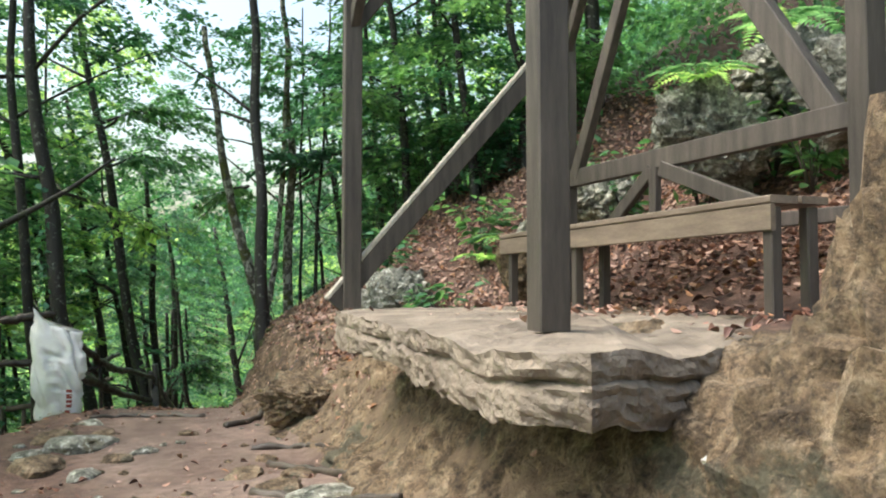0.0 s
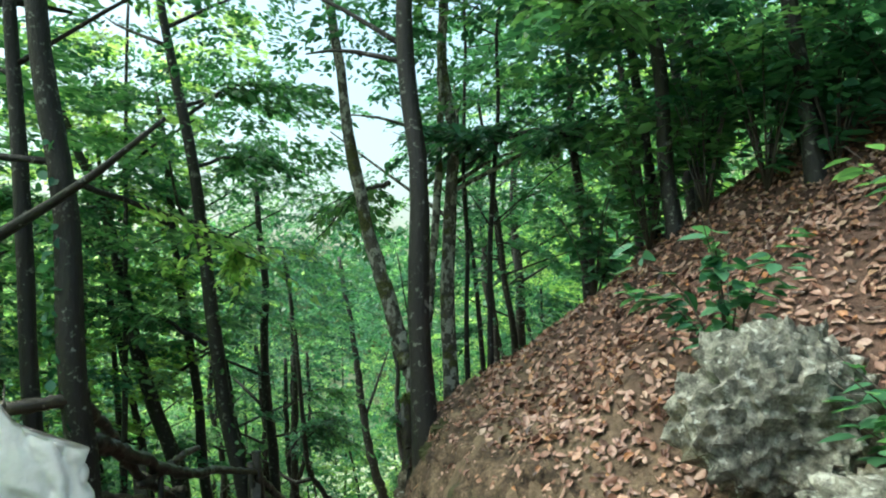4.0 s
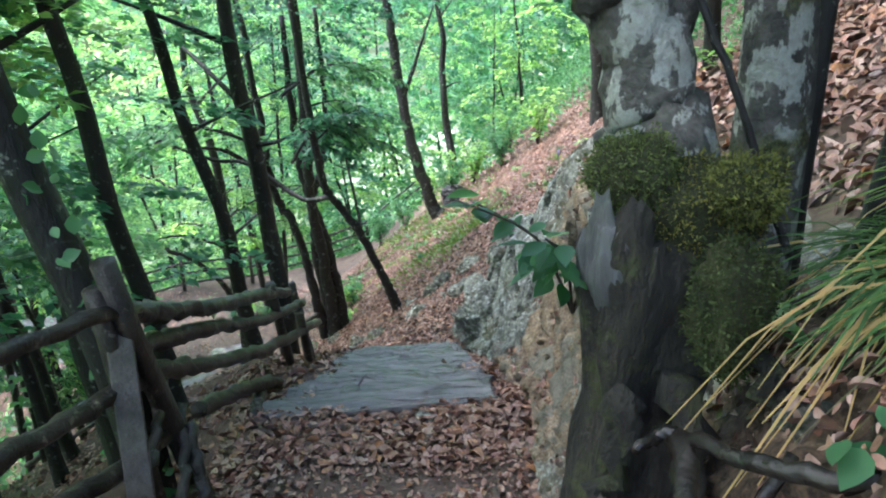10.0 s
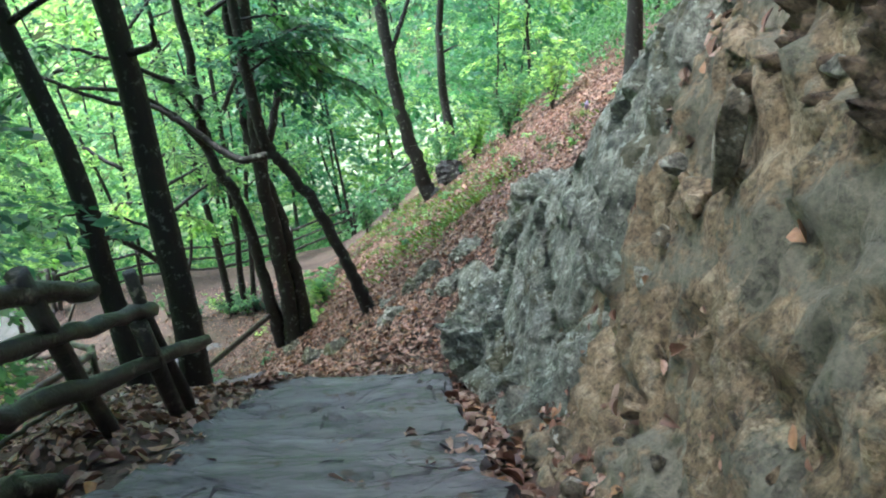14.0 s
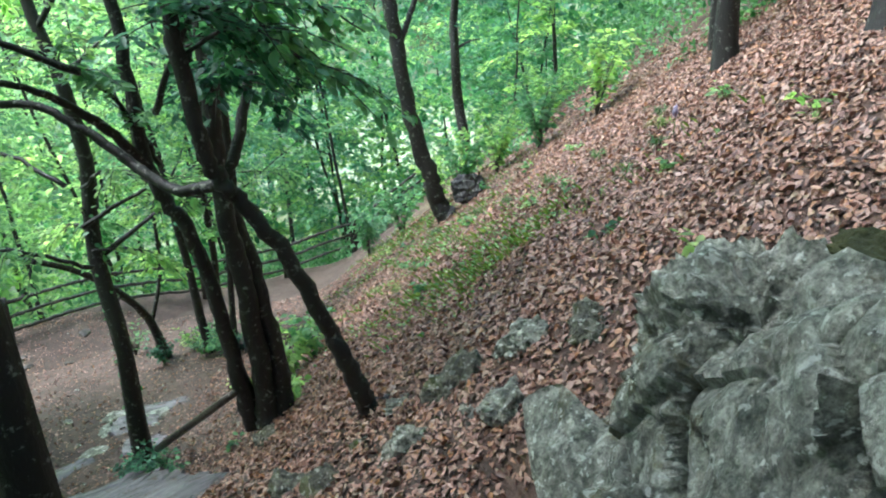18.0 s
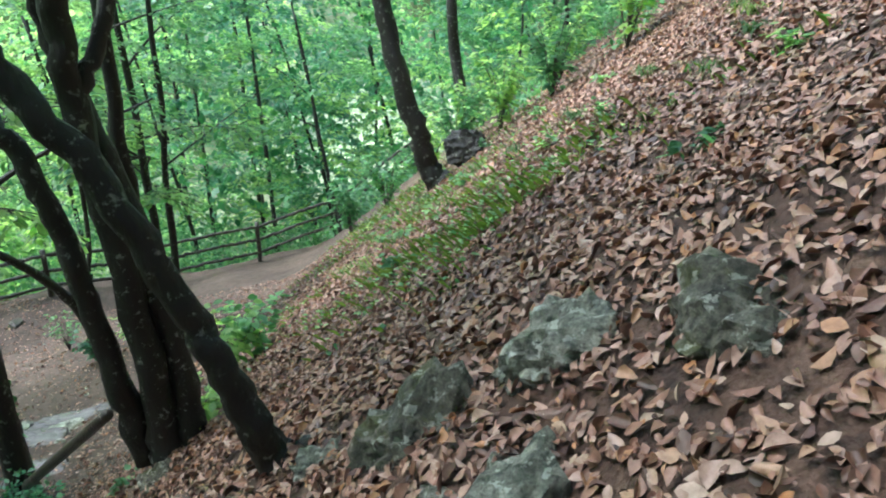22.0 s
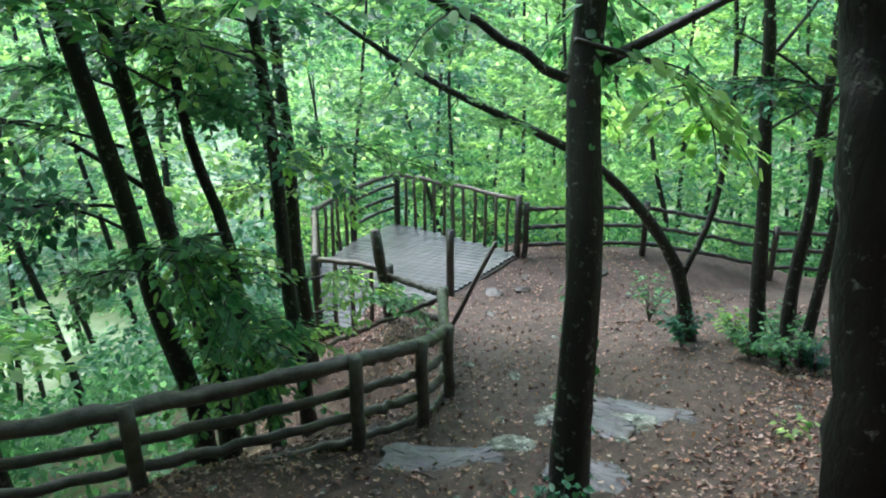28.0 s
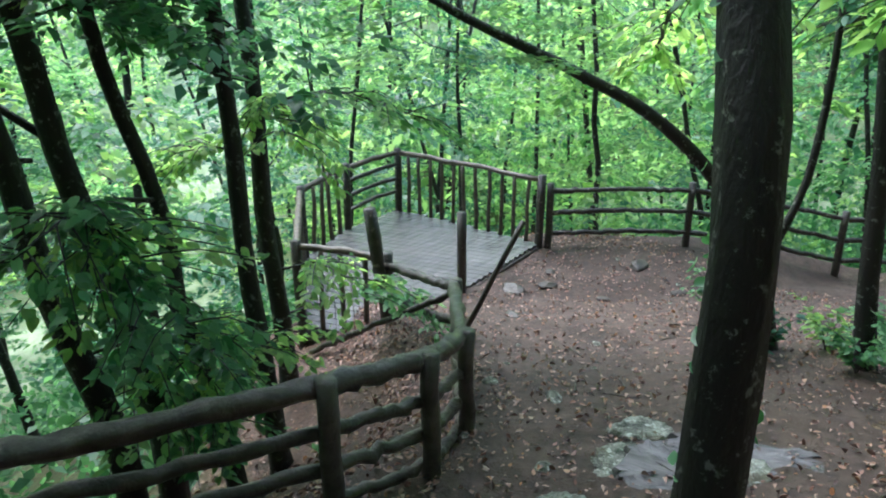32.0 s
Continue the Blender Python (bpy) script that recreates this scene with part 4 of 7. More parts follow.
# ---- the timber shelter on its slab ----
def make_slab():
    """A broken platform: a top course with a crumbling edge, ragged courses below it and an undercut."""
    thing = empty("stone_slab", (1.8, -1.4, 0.95), "broken concrete and stone platform with an undercut edge", "platform")
    rim = np.array([(0.72, 0.1), (0.7, -0.8), (0.76, -1.6), (0.74, -2.4), (0.8, -3.15), (0.95, -3.3), (1.4, -3.12), (1.95, -2.9), (3.6, -2.3), (3.6, 0.3), (2.2, 0.32)])
    pts = []
    for a, b in zip(rim, np.roll(rim, -1, 0)):
        k = max(2, int(np.linalg.norm(b - a) / 0.035))
        pts += [a + (b - a) * i / k for i in range(k)]
    pts = np.array(pts)
    mid = np.array([2.0, -1.4])
    inward = unit(mid - pts)
    n = len(pts)
    us = [-0.6, -0.3, -0.12, -0.02, 0.0, 0.1, 0.2, 0.3, 0.38, 0.42, 0.46, 0.56, 0.66, 0.76, 0.86, 0.95, 1.0, 1.06]
    verts = []
    for u in us:
        for (x, y), (ix, iy) in zip(pts, inward):
            q = Vector((x * 2.4, y * 2.4, u * 1.1))
            low = 0.985 + 0.05 * noise.noise(q * 0.8) + 0.035 * noise.noise(Vector((x, y, 3.0)) * 9) - 0.12 * smooth(1.2, 2.2, x)
            lip = 1.205 - 0.028 * max(0.0, noise.noise(Vector((x * 3, y * 3, 7.0)))) * 2 + 0.008 * noise.noise(Vector((x, y, 1)) * 14)
            if u <= 0:
                z, inset = lip + 0.017 * min(1, -u * 3) + 0.01 * noise.noise(Vector((x, y, u)) * 6), 0.015 - u
            else:
                z = lip + (low - lip) * min(u, 1.0)
                d, near = noise.voronoi(Vector((x * 2.2, y * 2.2, u * 1.5)))
                block = noise.noise(near[0] * 5.1)
                inset = 0.02 + 0.028 * block + 0.016 * noise.noise(q * 3) + 0.02 * noise.noise(q * 9) + 0.01 * noise.noise(q * 23)
                inset += (0.03 + 0.05 * noise.noise(Vector((x * 3, y * 3, 9)))) * math.exp(-(((u - 0.42 - 0.12 * noise.noise(q)) / 0.05) ** 2))
                inset += 0.05 * max(0, u - 0.75) + (0.35 if u > 1.03 else 0)
            verts.append((x + ix * inset, y + iy * inset, z))
    verts += [(2.0, -1.4, 1.222), (2.0, -1.4, 0.95)]
    faces = [(r * n + i, (r + 1) * n + i, (r + 1) * n + (i + 1) % n, r * n + (i + 1) % n) for r in range(len(us) - 1) for i in range(n)]
    top, bot, last = len(verts) - 2, len(verts) - 1, (len(us) - 1) * n
    faces += [(top, i, (i + 1) % n) for i in range(n)] + [(bot, last + (i + 1) % n, last + i) for i in range(n)]
    link_mesh("slab", np.array(verts) - np.array([1.8, -1.4, 0.95]), faces, SLAB, thing, shade=False)
    rng = np.random.RandomState(12)
    for k in range(5):
        y = 0.0 - 0.66 * k + 0.1 * rng.randn()
        v, f = rock_data((0.07 + 0.04 * rng.rand(), 0.14 + 0.07 * rng.rand(), 0.05 + 0.02 * rng.rand()), 400 + k, 3, 0.3)
        link_mesh("stone", v + np.array([0.85 + 0.02 * rng.randn(), y, 1.05 + 0.04 * rng.rand()]) - np.array([1.8, -1.4, 0.95]), f, SLAB, thing, shade=False)


make_slab()
TOP = 1.222


def make_shelter():
    thing = empty("timber_shelter", (1.9, -1.3, TOP), "weathered squared-timber shelter frame on a stone platform", "shelter")
    o = np.array([1.9, -1.3, TOP])
    P = {"l": (0.84, 0.0), "f": (1.15, -2.6), "b": (2.55, 0.07), "r": (2.95, -2.35)}
    for k, (x, y) in P.items():
        beam("post", np.array([x, y, TOP]) - o, np.array([x, y, 3.62]) - o, 0.125, 0.125, TIMBER, thing)
    def bar(name, a, b, w=0.1, h=0.1, label=""):
        beam(name, np.array(a) - o, np.array(b) - o, w, h, TIMBER, thing, label)
    ends = [P["l"], P["f"], P["r"], P["b"]]
    for a, b in zip(ends, ends[1:] + ends[:1]):
        bar("top_beam", (*a, 3.68), (*b, 3.68), 0.12, 0.12)
    bar("brace", (0.72, 0.0, 1.24), (2.5, 0.07, 3.3), 0.07, 0.13, "diagonal brace, its sky-lit top edge added as a strip")
    # added strip: the brace's sky-lit upper edge made as pale wood
    beam("lath", np.array([0.665, -0.001, 1.285]) - o, np.array([2.43, 0.069, 3.345]) - o, 0.08, 0.03, LIT_EDGE, thing, "added pale strip for the sky-lit top edge of the brace")
    for (x, y), (dx, dy) in ((P["l"], (0.3, 0.0)), (P["l"], (0.05, -0.3)), (P["b"], (-0.3, 0)), (P["b"], (0.0, -0.3)), (P["f"], (-0.04, 0.3)), (P["f"], (0.3, 0.03))):
        bar("knee_brace", (x, y, 3.2), (x + dx, y + dy, 3.6), 0.07, 0.09)
    bar("brace", (2.57, -0.05, 2.2), (2.65, -0.75, 3.6), 0.07, 0.1)
    bar("brace", (2.93, -2.2, 2.2), (2.8, -1.35, 3.6), 0.09, 0.13)
    # back rail with its struts
    bar("back_rail", (2.56, 0.0, 2.2), (2.93, -2.35, 2.22), 0.06, 0.13)
    bar("sill_rail", (2.58, 0.0, 1.74), (2.95, -2.35, 1.74), 0.05, 0.08)
    bar("strut", (2.68, -0.95, 1.78), (2.68, -0.95, 2.15), 0.05, 0.08)
    bar("strut", (2.63, -0.42, 1.78), (2.68, -0.92, 2.14), 0.05, 0.09)
    bar("strut", (2.85, -1.85, 1.78), (2.7, -1.0, 2.14), 0.05, 0.1)


make_shelter()


def make_bench():
    thing = empty("bench", (2.3, -1.1, TOP), "long weathered plank bench with square legs under the shelter", "bench")
    o = np.array([2.3, -1.1, TOP])
    for k in range(2):
        dx = 0.17 * k
        beam("seat_board", np.array([2.16 + dx, 0.33, 1.76]) - o, np.array([2.36 + dx, -2.45, 1.77]) - o, 0.16, 0.035, SEATWOOD, thing)
    beam("apron", np.array([2.1, 0.33, 1.68]) - o, np.array([2.3, -2.45, 1.69]) - o, 0.03, 0.12, SEATWOOD, thing)
    for y in (0.2, -0.75, -2.4):
        for dx in (0.0, 0.2):
            x = 2.14 + dx + (0.33 - y) * 0.072
            beam("leg", np.array([x, y, TOP]) - o, np.array([x, y, 1.74]) - o, 0.06, 0.06, TIMBER, thing)


make_bench()


def make_sack():
    """A tall plastic sack, creased, slumped to one side, its open neck pulled to a peak."""
    x, y = -1.72, 3.6
    z = zat(x, y) - 0.02
    top = 1.0 - z
    thing = empty("plastic_sack", (x, y, z), "tall white plastic sack with creases and faded red print", "sack")
    rings, sides = 64, 72
    verts = []
    for r in range(rings):
        u = r / (rings - 1)
        w = np.interp(u, [0, 0.04, 0.25, 0.7, 0.9, 1.0], [0.16, 0.22, 0.26, 0.265, 0.255, 0.235])
        dpt = np.interp(u, [0, 0.04, 0.35, 0.7, 0.9, 1.0], [0.13, 0.17, 0.19, 0.13, 0.05, 0.012])
        for k in range(sides):
            a = k / sides * 2 * math.pi
            ca, sa = math.cos(a), math.sin(a)
            px, py = math.copysign(abs(ca) ** 0.75, ca) * w, math.copysign(abs(sa) ** 0.8, sa) * dpt
            q = Vector((px * 3.2, py * 3.2 + 4, u * 2.6))
            slant = q.x * 1.3 + q.z * 1.1
            crease = 1 - min(1.0, abs(noise.noise(Vector((slant * 1.1, q.y * 0.6, q.z * 0.3 - q.x * 0.6)))) * 7)
            crease2 = 1 - min(1.0, abs(noise.noise(Vector((q.x * 0.7 + 5, q.y * 0.5 + 3, q.z * 1.9 + q.x * 0.9)))) * 8)
            push = 0.035 * noise.noise(q * 1.1) - 0.045 * crease - 0.035 * crease2 + 0.008 * noise.noise(q * 4) + 0.004 * noise.noise(q * 9)
            top_z = top * (1.0 - 0.12 * smooth(-0.24, 0.26, px) + 0.14 * max(0.0, (-px - 0.05) / 0.2) ** 2)
            verts.append((px + ca * push - 0.05 * max(0, u - 0.6), py + sa * push + 0.03 * noise.noise(q * 0.7) * u, float(u * top_z)))
    faces = [(r * sides + k, r * sides + (k + 1) % sides, (r + 1) * sides + (k + 1) % sides, (r + 1) * sides + k) for r in range(rings - 1) for k in range(sides)]
    faces += [tuple(range(sides))[::-1], tuple(range((rings - 1) * sides, rings * sides))]
    link_mesh("bag", verts, faces, SACK, thing)
    # faded print: short worn bars down one side, 3 mm off the plastic
    for k in range(5):
        u0 = 0.34 - 0.055 * k
        pts = []
        for du in (0.0, 0.035):
            row = int((u0 + du) * (rings - 1))
            for kk in (58, 59, 60, 61):
                v = np.array(verts[row * sides + kk % sides])
                pts.append(v + np.array([v[0], v[1], 0]) / (np.hypot(v[0], v[1]) + 1e-6) * 0.004)
        link_mesh("print_bar", pts, [(i, i + 1, i + 5, i + 4) for i in range(3)], SACKPRINT, thing, "faded red print")
    tube("twine", [(-0.2, -0.02, top + 0.1), (-0.24, 0.05, top + 0.16), (-0.3, 0.2, top + 0.2)], [0.006, 0.005], ROOT, thing, 6, 5, 0.0, 0.0, 2)


make_sack()


# ---- rail fences of rough poles ----
def fence(name, at, label, rails, posts, group="rail fences", mat=None):
    thing = empty(name, at, label, "fence", group)
    o = np.array(at)
    for n, (ctrl, r0, r1) in enumerate(rails):
        tube("rail", np.asarray(ctrl, float) - o, [r0, (r0 + r1) / 2, r1], mat or RAILWOOD, thing, 9 * len(ctrl) + 3, 9, 0.007, 0.13, seed=n + 3)
    for n, (a, b, r) in enumerate(posts):
        tube("post", np.array([a, b], float) - o, [r, r * 0.95], mat or RAILWOOD, thing, 6, 9, 0.006, 0.06, seed=n + 40)
    return thing


fence("rail_fence", (-1.5, 6.3, -0.6), "tangled fence of crooked dark branches along the path edge", [
    ([(-1.87, 4.72, 0.73), (-1.78, 5.16, 0.57), (-1.61, 5.91, 0.27), (-1.48, 6.5, 0.11), (-1.38, 6.95, 0.04), (-1.14, 8.05, -0.22)], 0.062, 0.032),
    ([(-1.9, 4.74, 0.33), (-1.66, 5.73, 0.03), (-1.5, 6.41, -0.2), (-1.35, 7.15, -0.38), (-1.1, 8.25, -0.64)], 0.056, 0.036),
    ([(-1.9, 4.7, -0.22), (-1.65, 5.82, -0.46), (-1.45, 6.7, -0.62), (-1.27, 7.47, -0.78), (-1.07, 8.38, -1.03)], 0.062, 0.036),
    ([(-1.75, 5.4, -0.62), (-1.45, 6.5, -0.9), (-1.2, 7.6, -1.1), (-1.02, 8.3, -1.35)], 0.045, 0.036),
    ([(-1.97, 4.68, 1.02), (-1.86, 5.05, 0.77), (-1.76, 5.44, 0.36), (-1.62, 6.15, -0.03)], 0.05, 0.028),
    ([(-1.72, 5.5, 0.22), (-1.62, 5.95, 0.3), (-1.5, 6.55, 0.34)], 0.042, 0.026),
    ([(-3.4, 4.0, 0.85), (-2.6, 4.3, 0.95), (-1.95, 4.55, 1.02)], 0.05, 0.045),
    ([(-3.4, 4.1, 0.35), (-2.6, 4.35, 0.45), (-1.95, 4.6, 0.45)], 0.045, 0.04),
    ([(-1.55, 6.3, 0.02), (-1.75, 6.5, -0.02), (-2.0, 6.6, 0.12)], 0.03, 0.012),
    ([(-1.9, 4.9, -0.55), (-1.72, 5.7, -0.72), (-1.5, 6.6, -1.05)], 0.04, 0.03),
], [((-1.62, 5.84, -0.95), (-1.64, 5.77, 0.3), 0.03), ((-1.12, 8.12, -1.6), (-1.2, 8.02, -0.1), 0.05)])
post = beam("fence_post", (0.12, -0.1, -0.7), (-0.22, 0.25, 1.42), 0.15, 0.13, RAILWOOD)
post.location = (-2.3, 8.1, -1.43)
tagged(post, "thick squared black post leaning beside the lower deck", "post", "rail fences")
plank = beam("propped_plank", (0.12, -0.55, -0.55), (-0.05, 0.0, 0.62), 0.11, 0.03, RAIL_GREY)
plank.location = (-1.1, 8.05, -0.95)
tagged(plank, "grey split plank propped against the fence post", "plank", "roots and dead wood")
# broken stakes propped against the fence
fence("stake_pile", (-1.0, 7.6, -1.4), "broken grey stakes propped against the fence foot", [
    ([(-0.95, 7.1, -1.3), (-1.05, 7.8, -0.95), (-1.12, 8.4, -0.75)], 0.035, 0.025), ([(-0.8, 7.3, -1.4), (-0.95, 7.9, -1.2), (-1.05, 8.4, -0.9)], 0.03, 0.025),
    ([(-0.82, 7.75, -1.5), (-0.88, 8.0, -1.3), (-1.0, 8.3, -0.95)], 0.04, 0.03)], [], "roots and dead wood")

fence("rail_fence", (-0.95, 9.8, -2.0), "rough dark pole fence beside the stone steps", [
    ([(-1.16, 8.05, -0.22), (-1.1, 8.6, -0.48), (-1.04, 9.2, -0.74), (-0.98, 9.9, -1.0), (-0.87, 10.8, -1.37)], 0.05, 0.04),
    ([(-1.15, 8.2, -0.47), (-1.06, 9.05, -0.81), (-0.95, 10.1, -1.28), (-0.82, 11.3, -1.7)], 0.048, 0.036),
    ([(-1.14, 8.3, -0.66), (-1.04, 9.24, -1.13), (-0.93, 10.3, -1.6), (-0.76, 11.9, -2.2)], 0.05, 0.04),
    ([(-1.1, 8.8, -1.2), (-1.0, 9.7, -1.6), (-0.9, 10.6, -2.1), (-0.8, 11.5, -2.55)], 0.05, 0.045),
    ([(-0.86, 9.0, -1.68), (-0.95, 9.6, -1.72), (-1.02, 10.3, -1.9)], 0.05, 0.04),
], [((-0.8, 11.6, -2.95), (-0.84, 11.15, -1.68), 0.045), ((-0.86, 11.0, -2.6), (-0.93, 10.4, -1.12), 0.042), ((-1.0, 8.55, -1.9), (-1.14, 8.0, 0.02), 0.055), ((-0.78, 11.75, -2.9), (-0.9, 11.3, -1.5), 0.035)])


def lower_fence():
    posts = [(-5.65, 17.23), (-4.9, 18.68), (-4.88, 19.4), (-5.2, 20.1), (-6.6, 21.6)]
    start = (-6.1, 15.6)
    line = [start] + posts
    rails = []
    zs = [zat(*p) for p in line]
    zs = [-6.75, -7.05, -7.0, -7.15, -7.4, -7.95]
    for hgt, r in ((0.82, 0.068), (0.55, 0.045), (0.32, 0.045), (0.1, 0.04)):
        ctrl = [(x - 0.05, y, z + hgt) for (x, y), z in zip(line, zs)]
        rails.append((ctrl[:3], r, r * 0.9))
        rails.append((ctrl[2:5], r * 0.9, r * 0.8))
        rails.append((ctrl[4:], r * 0.8, r * 0.8))
    fence("rail_fence", (-5.2, 18.7, -7), "rough pole fence curving down to the deck", rails,
          [((x, y, z - 0.2), (x, y, z + 0.88), 0.06) for (x, y), z in zip(posts, zs[1:])], mat=RAIL_GREY)


lower_fence()


# ---- the viewing deck ----
def make_deck(name, corners, z, label, open_sides, baluster_gap=0.24, board=0.14, high=1.05, rails_only=()):
    """A boarded deck with a rail of rough balusters; corners in order, open_sides: the sides with no rail."""
    c = np.array(corners, float)
    at = np.array([*c.mean(0), z])
    thing = empty(name, at, label, "deck")
    d = unit(c[1] - c[0])
    s = np.array([-d[1], d[0]])
    if s @ (c[2] - c[1]) < 0:
        s = -s
    span = (c - c[0]) @ s
    n = int((span.max() - span.min()) / board)
    k = 0
    for i in range(n):
        w = span.min() + (i + 0.5) * board
        hits = []
        for a, b in zip(c, np.roll(c, -1, 0)):
            wa, wb = (a - c[0]) @ s, (b - c[0]) @ s
            if (wa - w) * (wb - w) < 0:
                t = (w - wa) / (wb - wa)
                hits.append((a + (b - a) * t - c[0]) @ d)
        if len(hits) == 2:
            lo, hi = min(hits), max(hits)
            a, b = c[0] + d * lo + s * w, c[0] + d * hi + s * w
            beam("board", np.array([*a, z - 0.02]) - at, np.array([*b, z - 0.02]) - at, board - 0.008, 0.04, DECKWOOD, thing)
    for i, (a, b) in enumerate(zip(c, np.roll(c, -1, 0))):
        beam("joist", np.array([*a, z - 0.12]) - at, np.array([*b, z - 0.12]) - at, 0.08, 0.15, TIMBER, thing)
        tube("post", np.array([[*a, z - 1.2], [*a, z + high + 0.08]]) - at, [0.07, 0.065], RAILWOOD, thing, 6, 9, 0.004, 0.06, seed=i)
        if i in open_sides:
            continue
        m = max(2, int(np.linalg.norm(b - a) / baluster_gap))
        tube("top_rail", np.array([[*a, z + high], [*((a + b) / 2), z + high + 0.02], [*b, z + high]]) - at, [0.05, 0.042], RAIL_TAN, thing, 9, 8, 0.008, 0.06, seed=i + 9)
        if i in rails_only:
            for hgt in (0.3, 0.55, 0.8):
                tube("rail", np.array([[*a, z + hgt], [*((a + b) / 2), z + hgt + 0.06], [*b, z + hgt + 0.04]]) - at, [0.04, 0.032], RAILWOOD, thing, 8, 7, 0.008, 0.06, seed=int(hgt * 100))
            continue
        for j in range(1, m):
            p = a + (b - a) * j / m
            lean = np.random.RandomState(i * 50 + j).randn(2) * 0.02
            tube("baluster", np.array([[*p, z - 0.03], [*(p + lean), z + high]]) - at, [0.036, 0.032], RAIL_TAN, thing, 5, 7, 0.006, 0.08, seed=i * 60 + j)
    return thing


make_deck("viewing_deck", [(-8.05, 22.05), (-9.15, 21.6), (-10.9, 23.0), (-11.4, 24.3), (-11.5, 25.6), (-8.6, 25.9), (-8.35, 23.7)], -8.45,
          "wet grey board viewing deck with a rough baluster rail", (5, 6), rails_only=(3,))
make_deck("lower_deck", [(-2.0, 6.0), (-2.35, 8.35), (-3.7, 8.3), (-5.2, 8.0), (-5.0, 5.6)], -1.7,
          "grey board deck below the path with a baluster rail", (0, 3, 4))

# ---- stone steps, rocks ----
def slab_step(x, y, z, w, d, seed, h=0.16, turn=0):
    rng = np.random.RandomState(seed)
    n = 44
    a = np.linspace(0, 2 * math.pi, n, endpoint=False)
    sx, sy = np.sign(np.cos(a)) * np.abs(np.cos(a)) ** 0.35, np.sign(np.sin(a)) * np.abs(np.sin(a)) ** 0.35
    px, py = sx * w / 2 * (1 + 0.05 * rng.randn(n)), sy * d / 2 * (1 + 0.06 * rng.randn(n) + 0.12 * np.sin(sx * 5 + seed))
    tz = 0.004 * rng.randn(n)
    rings = []
    for k in (0.3, 0.5, 0.66, 0.8, 0.9, 0.965):
        cleft = np.array([round(2.2 * noise.noise(Vector((u * 3 + seed, w * 7, 0.3)))) * 0.011 + 0.006 * noise.noise(Vector((u * 14, w * 14, seed))) for u, w in zip(px * k, py * k)])
        rings.append(np.c_[px * k, py * k, h + tz * (k > 0.7) + cleft])
    rings += [np.c_[px, py, h - 0.03 + tz], np.c_[px * 0.98, py * 0.97, np.full(n, -0.1)]]
    m = len(rings)
    v = np.concatenate(rings + [np.array([[0, 0, h]])])
    f = [(r * n + i, (r + 1) * n + i, (r + 1) * n + (i + 1) % n, r * n + (i + 1) % n)[::-1] for r in range(m - 1) for i in range(n)]
    f += [(m * n, i, (i + 1) % n) for i in range(n)]
    ob = link_mesh("stone_step", v, f, SLATE, None, shade=False)
    ob.matrix_basis = pose(x, y, z - h, rng.randn() * 1.2, rng.randn() * 1.2, turn + rng.randn() * 3)
    return tagged(ob, "wet flat slate step bedded in the path", "step", "stone steps")


rng = np.random.RandomState(77)
for k in range(11):
    y = 9.55 + 0.27 * k
    left, right = float(np.interp(y, [9.5, 10.0, 10.6, 12.6], [-0.98, -0.66, -0.45, -0.48])) + 0.06 * rng.randn(), 0.68 + 0.06 * rng.randn()
    z = float(np.interp(y, LINE[:, 1], LINE[:, 2])) + 0.03
    cut = left + (right - left) * rng.uniform(0.25, 0.75)
    for a, b in ((left, cut), (cut, right)) if k % 3 else ((left, right),):
        ob = slab_step((a + b) / 2, y + 0.03 * rng.randn(), z + 0.018 * rng.randn(), b - a + 0.01, 0.42 + 0.05 * rng.randn(), rng.randint(999), h=0.08)
        ob.matrix_basis = ob.matrix_basis @ pose(0, 0, 0, -10 + 3 * rng.randn(), 0, 0)
for k in range(5):
    slab_step(-1.75 - 0.36 * k, 16.3 + 0.36 * k, -5.28 - 0.26 * k, 1.25, 0.5, 50 + k, turn=42)
slab_step(0.0, 4.95, -0.28, 1.1, 0.4, 60)
for n, (x, y, w, d, turn) in enumerate([(-3.55, 20.95, 0.95, 0.5, 30), (-3.75, 20.35, 0.7, 0.45, 10), (-4.25, 18.95, 1.0, 0.45, 40), (-3.3, 19.5, 0.6, 0.4, 5)]):
    slab_step(x, y, zat(x, y) + 0.03, w, d, 160 + n, h=0.07, turn=turn)

# ---- the rock and earth face beside the path ----
def facet(q):
    """Broken blocks: each cell is a tilted plane at its own depth; also how near its edge is."""
    d, pts = noise.voronoi(q)
    c = pts[0]
    g = noise.noise_vector(c * 5.3 + Vector((3.1, 1.7, 8.2)))
    return noise.noise(c * 3.7) + 0.9 * (q - c).dot(g), min(1.0, (d[1] - d[0]) * 7)


